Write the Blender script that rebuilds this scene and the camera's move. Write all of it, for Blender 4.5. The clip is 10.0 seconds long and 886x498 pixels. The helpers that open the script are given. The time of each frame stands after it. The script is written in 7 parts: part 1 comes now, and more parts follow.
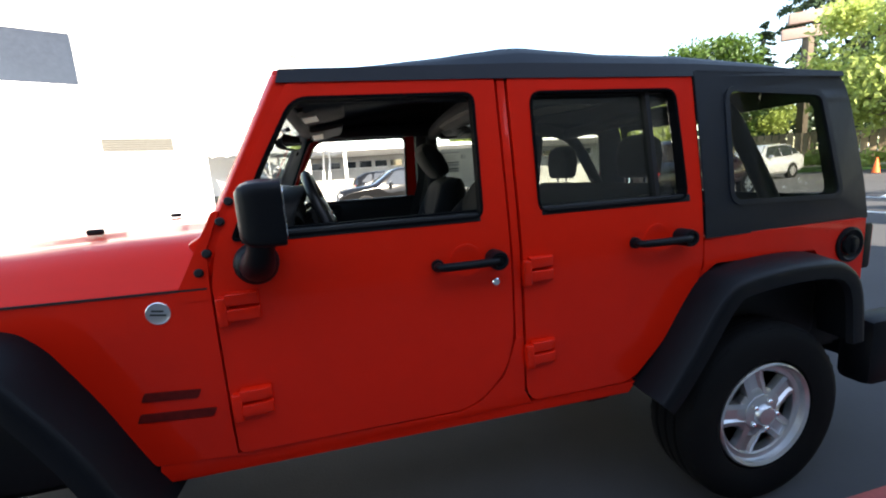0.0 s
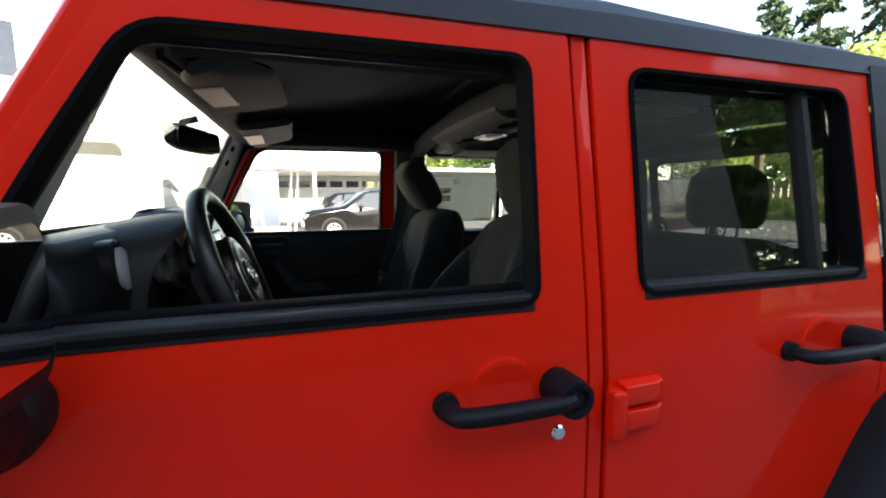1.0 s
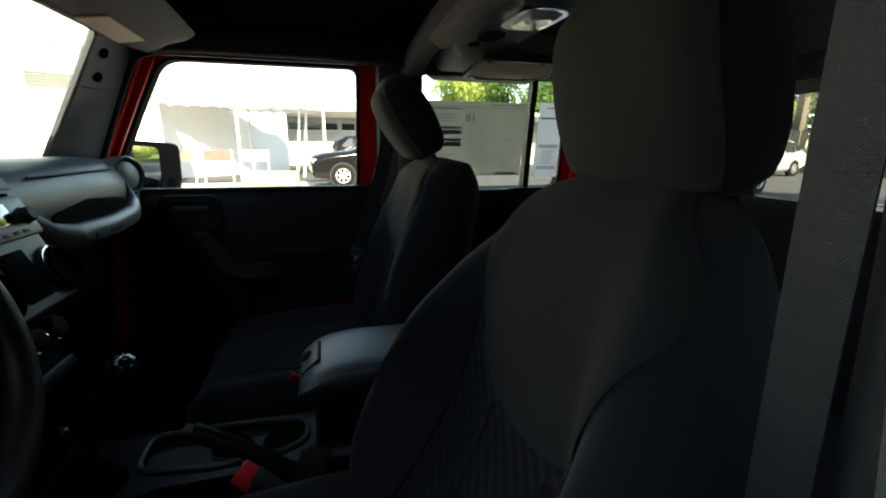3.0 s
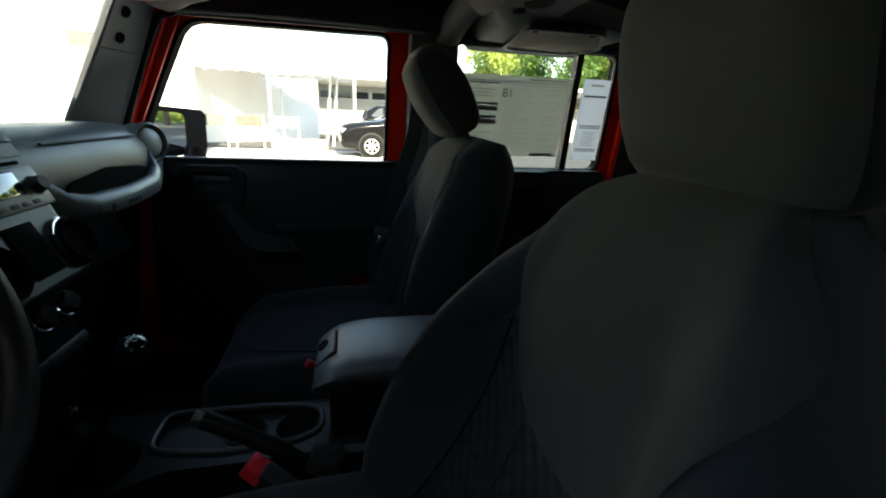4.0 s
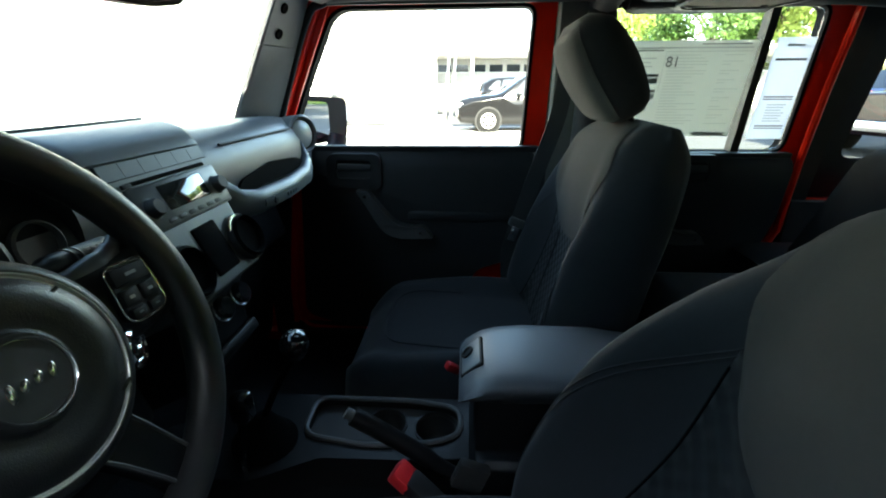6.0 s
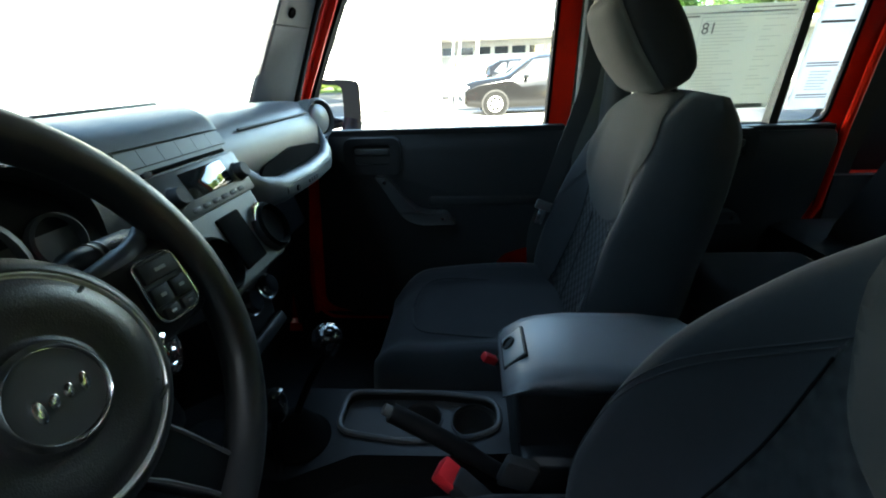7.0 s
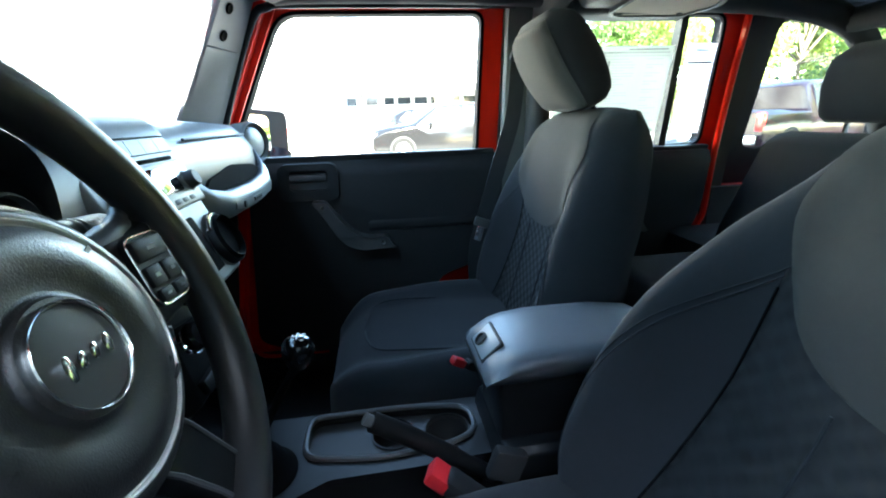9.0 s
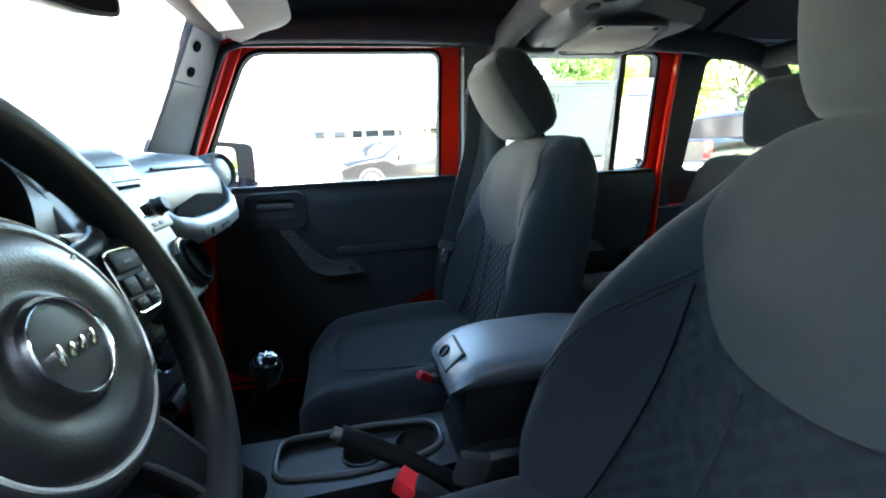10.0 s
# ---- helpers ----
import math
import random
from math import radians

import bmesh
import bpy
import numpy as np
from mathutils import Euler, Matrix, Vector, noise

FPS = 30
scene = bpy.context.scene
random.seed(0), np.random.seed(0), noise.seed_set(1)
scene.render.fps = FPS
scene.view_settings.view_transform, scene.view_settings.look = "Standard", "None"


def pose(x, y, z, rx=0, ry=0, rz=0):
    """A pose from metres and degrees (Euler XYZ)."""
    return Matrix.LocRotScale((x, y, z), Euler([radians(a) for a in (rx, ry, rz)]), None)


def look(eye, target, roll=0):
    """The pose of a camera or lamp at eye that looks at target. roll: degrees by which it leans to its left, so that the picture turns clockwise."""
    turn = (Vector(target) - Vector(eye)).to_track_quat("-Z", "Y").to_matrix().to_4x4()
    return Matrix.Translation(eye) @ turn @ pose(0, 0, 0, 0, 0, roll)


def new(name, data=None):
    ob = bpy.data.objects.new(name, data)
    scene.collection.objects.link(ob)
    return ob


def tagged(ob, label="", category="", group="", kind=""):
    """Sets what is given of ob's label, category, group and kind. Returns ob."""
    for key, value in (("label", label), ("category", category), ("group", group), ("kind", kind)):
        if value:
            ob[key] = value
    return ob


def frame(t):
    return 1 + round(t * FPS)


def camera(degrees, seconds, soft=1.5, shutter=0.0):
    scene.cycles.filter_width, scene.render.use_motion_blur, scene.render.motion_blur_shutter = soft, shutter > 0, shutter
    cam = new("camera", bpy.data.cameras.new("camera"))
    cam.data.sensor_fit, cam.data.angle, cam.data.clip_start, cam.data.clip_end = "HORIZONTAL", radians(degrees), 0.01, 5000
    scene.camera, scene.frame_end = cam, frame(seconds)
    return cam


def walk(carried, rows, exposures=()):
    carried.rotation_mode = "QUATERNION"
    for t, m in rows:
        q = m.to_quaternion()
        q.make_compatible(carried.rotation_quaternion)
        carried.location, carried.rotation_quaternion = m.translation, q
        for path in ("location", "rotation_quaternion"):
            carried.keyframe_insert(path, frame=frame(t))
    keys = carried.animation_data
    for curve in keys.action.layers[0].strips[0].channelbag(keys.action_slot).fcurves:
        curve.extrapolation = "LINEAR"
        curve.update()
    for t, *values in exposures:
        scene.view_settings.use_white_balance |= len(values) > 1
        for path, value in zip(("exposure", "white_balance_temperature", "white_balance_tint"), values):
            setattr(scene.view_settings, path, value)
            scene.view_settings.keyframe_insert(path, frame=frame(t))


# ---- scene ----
cam = camera(92.3, 10.0, soft=2.0)
PATH = [
    (0, (1.444, -2.071, 1.36), (1.889, -0.152, 1.013), -3.9),
    (0.5, (1.468, -1.696, 1.349), (2.056, 0.193, 1.053), -1.8),
    (1, (1.538, -1.365, 1.38), (2.135, 0.529, 1.145), -0.4),
    (1.5, (1.617, -1.08, 1.397), (2.32, 0.774, 1.136), -1.8),
    (2, (1.688, -0.905, 1.384), (2.363, 0.942, 1.024), -1.1),
    (2.5, (1.745, -0.815, 1.371), (2.33, 1.049, 0.942), -0.5),
    (4, (1.775, -0.689, 1.385), (2.179, 1.177, 0.788), 2.6),
    (4.5, (1.754, -0.658, 1.385), (2.048, 1.207, 0.726), 2.6),
    (5, (1.739, -0.637, 1.393), (1.914, 1.235, 0.713), 2.1),
    (5.5, (1.729, -0.618, 1.401), (1.759, 1.247, 0.679), 1.3),
    (6, (1.71, -0.6, 1.408), (1.603, 1.264, 0.689), -0.3),
    (7.5, (1.637, -0.555, 1.377), (1.514, 1.275, 0.581), -3.1),
    (8, (1.614, -0.565, 1.362), (1.663, 1.302, 0.645), -2.2),
    (8.5, (1.593, -0.577, 1.346), (1.743, 1.304, 0.683), -2.7),
    (9, (1.573, -0.595, 1.333), (1.837, 1.297, 0.739), -1.9),
    (9.5, (1.574, -0.619, 1.325), (1.927, 1.279, 0.803), -1.9),
    (10, (1.58, -0.646, 1.325), (1.987, 1.256, 0.86), -2.6),
]

# ---------------------------------------------------------------- light
EXPOSURES = [(0.0, 2.25, 7400, 10), (0.5, 2.42, 7600, 10), (1.0, 2.75, 8000, 8), (1.5, 2.75, 8400, 8), (2.5, 2.3, 8300, 0), (4.0, 2.6, 8000, -2), (4.5, 2.75, 7900, -4),
             (5.0, 3.25, 7600, -5), (6.0, 3.9, 7300, -5), (7.5, 4.5, 7100, -5), (8.0, 5.0, 6900, -4), (8.5, 5.18, 6700, -3), (10.0, 5.25, 6600, 0)]
walk(cam, [(t, look(eye, target, roll)) for t, eye, target, roll in PATH], EXPOSURES)

SUN_AZ, SUN_EL = radians(170), radians(33)      # azimuth from +y towards +x
world = bpy.data.worlds.new("sky")
scene.world = world
world.use_nodes = True
_n = world.node_tree.nodes
_sky = _n.new("ShaderNodeTexSky")
_sky.sky_type, _sky.sun_disc = "NISHITA", False
_sky.sun_elevation, _sky.sun_rotation, _sky.dust_density = SUN_EL, SUN_AZ, 0.4
world.node_tree.links.new(_sky.outputs[0], _n["Background"].inputs[0])
_n["Background"].inputs[1].default_value = 0.15
sun = new("sun", bpy.data.lights.new("sun", "SUN"))
sun.data.energy, sun.data.angle, sun.data.color = 5.0, radians(0.53), (1.0, 0.95, 0.86)
_d = Vector((math.sin(SUN_AZ) * math.cos(SUN_EL), math.cos(SUN_AZ) * math.cos(SUN_EL), math.sin(SUN_EL)))
sun.matrix_world = look(_d * 60, (0, 0, 0))

# ---------------------------------------------------------------- materials


def material(name, color, rough=0.5, metal=0.0, grain=0.0, grain_size=400.0, vary=0.12, vary_size=6.0, coat=0.0,
             weave=0.0, weave_size=300.0, spec=0.5, rough_vary=0.08, per_object=0.0, island=0.0, sheen=0.0):
    """A Principled surface whose colour and roughness vary at two scales, with a fine grain in relief."""
    m = bpy.data.materials.new(name)
    m.use_nodes = True
    nt = m.node_tree
    b = nt.nodes["Principled BSDF"]
    b.inputs["Metallic"].default_value = metal
    b.inputs["Coat Weight"].default_value = coat
    b.inputs["Coat Roughness"].default_value = 0.04
    b.inputs["Sheen Weight"].default_value = sheen
    b.inputs["Sheen Roughness"].default_value = 0.45
    b.inputs["Specular IOR Level"].default_value = spec
    tc = nt.nodes.new("ShaderNodeTexCoord")

    def noise_node(size, detail=4.0):
        t = nt.nodes.new("ShaderNodeTexNoise")
        t.inputs["Scale"].default_value, t.inputs["Detail"].default_value = size, detail
        nt.links.new(tc.outputs["Object"], t.inputs["Vector"])
        return t

    big, small = noise_node(vary_size), noise_node(vary_size * 11, 6.0)
    mix = nt.nodes.new("ShaderNodeMath")
    mix.operation = "MULTIPLY_ADD"
    mix.inputs[1].default_value = 0.6
    nt.links.new(big.outputs["Fac"], mix.inputs[0])
    half = nt.nodes.new("ShaderNodeMath")
    half.operation, half.inputs[1].default_value = "MULTIPLY", 0.4
    nt.links.new(small.outputs["Fac"], half.inputs[0])
    nt.links.new(half.outputs[0], mix.inputs[2])
    ramp = nt.nodes.new("ShaderNodeValToRGB")
    lo, hi = [max(0.0, c * (1 - vary)) for c in color], [min(1.0, c * (1 + vary)) for c in color]
    ramp.color_ramp.elements[0].position, ramp.color_ramp.elements[0].color = 0.3, (*lo, 1)
    ramp.color_ramp.elements[1].position, ramp.color_ramp.elements[1].color = 0.7, (*hi, 1)
    nt.links.new(mix.outputs[0], ramp.inputs[0])
    colour = ramp.outputs[0]
    if per_object or island:
        hsv = nt.nodes.new("ShaderNodeHueSaturation")
        if island:
            src = nt.nodes.new("ShaderNodeNewGeometry").outputs["Random Per Island"]
        else:
            src = nt.nodes.new("ShaderNodeObjectInfo").outputs["Random"]
        rng = nt.nodes.new("ShaderNodeMapRange")
        rng.inputs["To Min"].default_value, rng.inputs["To Max"].default_value = 1 - (per_object or island), 1 + (per_object or island)
        nt.links.new(src, rng.inputs["Value"])
        nt.links.new(rng.outputs[0], hsv.inputs["Value"])
        nt.links.new(colour, hsv.inputs["Color"])
        colour = hsv.outputs[0]
    nt.links.new(colour, b.inputs["Base Color"])
    rr = nt.nodes.new("ShaderNodeMapRange")
    rr.inputs["To Min"].default_value, rr.inputs["To Max"].default_value = max(0.02, rough - rough_vary), min(1, rough + rough_vary)
    nt.links.new(small.outputs["Fac"], rr.inputs["Value"])
    nt.links.new(rr.outputs[0], b.inputs["Roughness"])
    height = None
    if grain:
        height = noise_node(grain_size, 2.0).outputs["Fac"]
        strength = grain
    if weave:
        w = nt.nodes.new("ShaderNodeTexWave")
        w.bands_direction = "Y"
        w.inputs["Scale"].default_value = weave_size
        w2 = nt.nodes.new("ShaderNodeTexWave")
        w2.bands_direction = "Z"
        w2.inputs["Scale"].default_value = weave_size
        add = nt.nodes.new("ShaderNodeMath")
        add.operation = "ADD"
        turn = nt.nodes.new("ShaderNodeMapping")
        turn.inputs["Rotation"].default_value = (radians(45), 0, 0)
        nt.links.new(tc.outputs["Object"], turn.inputs["Vector"])
        for k in (w, w2):
            nt.links.new(turn.outputs[0], k.inputs["Vector"])
        nt.links.new(w.outputs["Fac"], add.inputs[0])
        nt.links.new(w2.outputs["Fac"], add.inputs[1])
        height, strength = add.outputs[0], weave
    if height is not None:
        bump = nt.nodes.new("ShaderNodeBump")
        bump.inputs["Strength"].default_value, bump.inputs["Distance"].default_value = strength, 0.007 if weave and weave_size < 50 else 0.002
        nt.links.new(height, bump.inputs["Height"])
        nt.links.new(bump.outputs[0], b.inputs["Normal"])
    return m


def glass_material(name, tint, gloss=0.045):
    """A thin pane: clear or tinted passage with a mirror-like gloss that grows at grazing angles."""
    m = bpy.data.materials.new(name)
    m.use_nodes = True
    nt = m.node_tree
    out = nt.nodes["Material Output"]
    nt.nodes.remove(nt.nodes["Principled BSDF"])
    tr, gl, mx = nt.nodes.new("ShaderNodeBsdfTransparent"), nt.nodes.new("ShaderNodeBsdfGlossy"), nt.nodes.new("ShaderNodeMixShader")
    lw = nt.nodes.new("ShaderNodeLayerWeight")
    lw.inputs["Blend"].default_value = 0.5
    pw, fr = nt.nodes.new("ShaderNodeMath"), nt.nodes.new("ShaderNodeMath")
    pw.operation, pw.inputs[1].default_value = "POWER", 4.0
    fr.operation, fr.inputs[1].default_value, fr.inputs[2].default_value = "MULTIPLY_ADD", 0.9, gloss
    nt.links.new(lw.outputs["Facing"], pw.inputs[0])
    nt.links.new(pw.outputs[0], fr.inputs[0])
    tr.inputs[0].default_value = (*tint, 1)
    gl.inputs["Roughness"].default_value = 0.01
    nt.links.new(fr.outputs[0], mx.inputs[0])
    nt.links.new(tr.outputs[0], mx.inputs[1])
    nt.links.new(gl.outputs[0], mx.inputs[2])
    nt.links.new(mx.outputs[0], out.inputs[0])
    return m


RED = material("red_paint", (0.80, 0.016, 0.0045), 0.40, vary=0.04, vary_size=1.5, coat=0.28, rough_vary=0.03, spec=0.08)
PLASTIC = material("black_textured_plastic", (0.0055, 0.006, 0.0075), 0.46, grain=0.12, grain_size=1200, vary=0.15, spec=0.15)
SEAL = material("black_window_seal", (0.0045, 0.0045, 0.005), 0.8, vary=0.1, spec=0.03)
RUBBER = material("black_rubber", (0.009, 0.009, 0.010), 0.6, grain=0.12, grain_size=1500, spec=0.3)
TYRE = material("tyre_rubber", (0.006, 0.006, 0.0062), 0.75, spec=0.12, grain=0.3, grain_size=260, vary=0.25)
ALLOY = material("silver_alloy", (0.62, 0.62, 0.63), 0.32, metal=0.85, vary=0.06)
CHROME = material("chrome", (0.85, 0.85, 0.86), 0.09, metal=1.0, vary=0.02, rough_vary=0.03)
CANVAS = material("black_canvas", (0.008, 0.0105, 0.016), 0.5, spec=0.25, weave=0.12, weave_size=420, vary=0.2, vary_size=3.0)
HEADLINER = material("black_headliner", (0.042, 0.042, 0.042), 0.95, grain=0.4, grain_size=700, vary=0.15)
PADDING = material("black_padding", (0.030, 0.030, 0.031), 0.9, grain=0.3, grain_size=500)
CLOTH = material("dark_seat_cloth", (0.0180, 0.0188, 0.0208), 0.95, spec=0.2, sheen=0.10, weave=0.12, weave_size=330, vary=0.15, vary_size=9)
CLOTH_LIGHT = material("grey_seat_cloth", (0.064, 0.0635, 0.0595), 0.95, spec=0.2, sheen=0.06, weave=0.10, weave_size=380, vary=0.08, vary_size=9)
CLOTH_MESH = material("dimpled_seat_cloth", (0.036, 0.0368, 0.038), 0.9, spec=0.2, sheen=0.08, weave=0.30, weave_size=16, vary=0.12, vary_size=9)
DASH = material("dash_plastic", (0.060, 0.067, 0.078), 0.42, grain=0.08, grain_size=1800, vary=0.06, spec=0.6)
DARK = material("dark_cabin_plastic", (0.021, 0.021, 0.022), 0.52, grain=0.12, grain_size=1600, vary=0.15, spec=0.25)
HANDLE = material("dark_grey_handle_plastic", (0.052, 0.052, 0.053), 0.42, grain=0.1, grain_size=1600, vary=0.12)
RADIO = material("radio_face_plastic", (0.045, 0.046, 0.045), 0.40, grain=0.08, grain_size=1800, vary=0.08)
STACK = material("grey_stack_plastic", (0.080, 0.082, 0.082), 0.42, grain=0.08, grain_size=1800, vary=0.08)
PILLAR_GREY = material("grey_pillar_plastic", (0.20, 0.205, 0.215), 0.6, grain=0.3, grain_size=380, vary=0.08)
PILLAR_COVER = material("grey_textured_pillar_plastic", (0.11, 0.112, 0.104), 0.7, grain=0.4, grain_size=500, vary=0.1, spec=0.3)
BAR_GREY = material("warm_grey_plastic", (0.036, 0.0335, 0.031), 0.6, grain=0.3, grain_size=420, vary=0.1)
GRILLE_TAN = material("tan_speaker_cover", (0.30, 0.25, 0.19), 0.75, grain=0.4, grain_size=650, vary=0.08)
CARPET = material("black_carpet", (0.012, 0.012, 0.013), 1.0, grain=0.9, grain_size=260, vary=0.3)
RIM_SKIN = material("wheel_rim_leather", (0.016, 0.016, 0.017), 0.40, grain=0.10, grain_size=1500, vary=0.12)
VENT_SILVER = material("satin_silver_paint", (0.42, 0.43, 0.44), 0.35, metal=0.2, vary=0.04)
BRIGHT_TRIM = material("bright_plated_trim", (0.78, 0.77, 0.70), 0.22, metal=0.45, vary=0.03)
SATIN = material("satin_chrome", (0.90, 0.90, 0.88), 0.17, metal=1.0, vary=0.02, rough_vary=0.04)
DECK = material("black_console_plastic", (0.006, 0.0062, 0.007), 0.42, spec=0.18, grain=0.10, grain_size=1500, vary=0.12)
LEATHER = material("grained_wheel_vinyl", (0.015, 0.015, 0.0155), 0.36, grain=0.20, grain_size=900, vary=0.12)
GLOSS_BLACK = material("gloss_black", (0.008, 0.008, 0.009), 0.12, vary=0.1, coat=0.5)
BUCKLE_RED = material("red_release_button", (0.52, 0.018, 0.026), 0.35, vary=0.06)
WEB = material("seat_belt_webbing", (0.028, 0.029, 0.031), 0.7, weave=0.15, weave_size=200)
PAPER_GREY = material("printed_sheet_back", (0.55, 0.55, 0.505), 0.8, vary=0.03)
PAPER_WHITE = material("white_sheet", (0.80, 0.80, 0.84), 0.8, vary=0.02)
INK = material("grey_ink", (0.16, 0.16, 0.16), 0.8, vary=0.1)
INK_PALE = material("pale_ink", (0.38, 0.38, 0.37), 0.8, vary=0.05)
LABEL = material("visor_label", (0.88, 0.74, 0.52), 0.5, vary=0.04)
LENS_RED = material("red_lamp_lens", (0.5, 0.015, 0.012), 0.15, vary=0.1, coat=0.6)
LENS_CLEAR = material("frosted_lens", (0.75, 0.75, 0.76), 0.2, vary=0.03, coat=0.5)
MIRROR = material("mirror_silver", (0.92, 0.92, 0.93), 0.02, metal=1.0, vary=0.01, rough_vary=0.01)
CLEAR = glass_material("clear_pane", (0.93, 0.95, 0.94))
SCREEN_GLASS = glass_material("windscreen_glass", (0.86, 0.90, 0.89))
TINT = glass_material("tinted_pane", (0.74, 0.77, 0.76), 0.11)
UPPER_GLASS = material("grey_blue_window_glass", (0.022, 0.028, 0.042), 0.15, vary=0.25, vary_size=0.7, spec=0.3)
VINYL = glass_material("clear_vinyl", (0.86, 0.87, 0.85))
SCREEN = material("display_glass", (0.02, 0.022, 0.024), 0.06, vary=0.05, coat=1.0)
ARM_VINYL = material("grey_armrest_vinyl", (0.092, 0.098, 0.109), 0.40, grain=0.12, grain_size=1500, vary=0.08)
LATCH_GREY = material("light_grey_latch_plastic", (0.19, 0.20, 0.21), 0.42, grain=0.06, grain_size=1500, vary=0.05)
DECAL = material("dark_red_decal", (0.13, 0.008, 0.006), 0.5, vary=0.35, vary_size=40, spec=0.15)
# near-black; also stands in for shade inside openings that are drawn flat
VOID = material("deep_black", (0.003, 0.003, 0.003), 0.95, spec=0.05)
FASCIA = material("brown_grey_plastic", (0.085, 0.068, 0.060), 0.6, grain=0.3, grain_size=420, vary=0.1)
VISOR = material("taupe_visor_cloth", (0.085, 0.074, 0.064), 0.85, grain=0.4, grain_size=500, vary=0.06)
MARK = material("white_marking", (0.75, 0.75, 0.75), 0.6, vary=0.02)
ASPHALT = material("asphalt", (0.038, 0.038, 0.041), 0.9, grain=0.9, grain_size=90, vary=0.25, vary_size=0.6)
CONCRETE = material("concrete", (0.42, 0.41, 0.385), 0.9, grain=0.5, grain_size=80, vary=0.15, vary_size=1.2)
PAVING = material("grey_paving", (0.20, 0.195, 0.185), 0.9, grain=0.5, grain_size=80, vary=0.18, vary_size=1.0)
KERB_RED = material("worn_red_kerb_paint", (0.36, 0.07, 0.06), 0.75, grain=0.6, grain_size=90, vary=0.35, vary_size=5)
STUCCO = material("white_stucco", (0.80, 0.79, 0.77), 0.9, grain=0.6, grain_size=60, vary=0.04, vary_size=0.8)
TRIM_WHITE = material("white_trim_paint", (0.82, 0.81, 0.79), 0.7, vary=0.04)
SLOT = material("tan_louver", (0.105, 0.10, 0.09), 0.8, vary=0.08)
TENT = material("white_tent_fabric", (0.82, 0.83, 0.84), 0.8, grain=0.2, grain_size=40, vary=0.03)
BARK = material("bark", (0.10, 0.075, 0.055), 0.95, grain=1.0, grain_size=30, vary=0.35, vary_size=3)
LEAF_BRIGHT = material("spring_leaves", (0.34, 0.40, 0.11), 0.6, vary=0.25, vary_size=1.2, island=0.35)
LEAF_MID = material("green_leaves", (0.055, 0.105, 0.020), 0.6, vary=0.3, vary_size=1.2, island=0.35)
NEEDLE = material("conifer_needles", (0.030, 0.060, 0.026), 0.75, vary=0.3, vary_size=1.0, island=0.4)
GRASS = material("grass", (0.10, 0.17, 0.03), 0.8, grain=0.9, grain_size=40, vary=0.35, vary_size=1.0)
FENCE_WOOD = material("weathered_fence_wood", (0.34, 0.25, 0.17), 0.85, grain=0.5, grain_size=40, vary=0.25, per_object=0.25)
WHITE_LINE = material("white_road_line", (0.72, 0.72, 0.70), 0.8, vary=0.12, vary_size=4)
CONE_ORANGE = material("orange_cone", (0.85, 0.13, 0.02), 0.5, vary=0.08)
PAINT_DARK = material("dark_grey_car_paint", (0.006, 0.006, 0.0064), 0.12, vary=0.05, spec=0.3, rough_vary=0.02)
PAINT_BLUE = material("blue_car_paint", (0.010, 0.018, 0.060), 0.14, vary=0.05, spec=0.3, rough_vary=0.02)
PAINT_PLUM = material("plum_car_paint", (0.008, 0.004, 0.007), 0.14, vary=0.05, spec=0.3, rough_vary=0.02)
PAINT_SILVER = material("silver_car_paint", (0.5, 0.51, 0.53), 0.25, metal=0.4, coat=1.0, vary=0.05)
# tone of the added shading wall, kept dark to limit bounce light
SHADE_WALL = material("dark_shade_wall", (0.065, 0.064, 0.062), 0.9, grain=0.5, grain_size=60, vary=0.15, vary_size=0.7)
SIGN_BROWN = material("faded_brown_sign", (0.24, 0.17, 0.15), 0.8, vary=0.15)
CAR_GLASS = material("dark_car_glass", (0.02, 0.024, 0.028), 0.04, coat=1.0, vary=0.1)



def thin(m, color, share=0.5):
    """Lets light through a thin sheet: part of its scattering goes to the far side."""
    nt = m.node_tree
    tl, mx = nt.nodes.new("ShaderNodeBsdfTranslucent"), nt.nodes.new("ShaderNodeMixShader")
    tl.inputs[0].default_value = (*color, 1)
    mx.inputs[0].default_value = share
    nt.links.new(nt.nodes["Principled BSDF"].outputs[0], mx.inputs[1])
    nt.links.new(tl.outputs[0], mx.inputs[2])
    nt.links.new(mx.outputs[0], nt.nodes["Material Output"].inputs[0])


thin(PAPER_GREY, (0.60, 0.60, 0.55), 0.55)
thin(PAPER_WHITE, (0.82, 0.83, 0.87), 0.6)
thin(TENT, (0.8, 0.8, 0.8), 0.3)
thin(LEAF_BRIGHT, (0.44, 0.52, 0.15), 0.45)
thin(LEAF_MID, (0.10, 0.18, 0.025), 0.35)

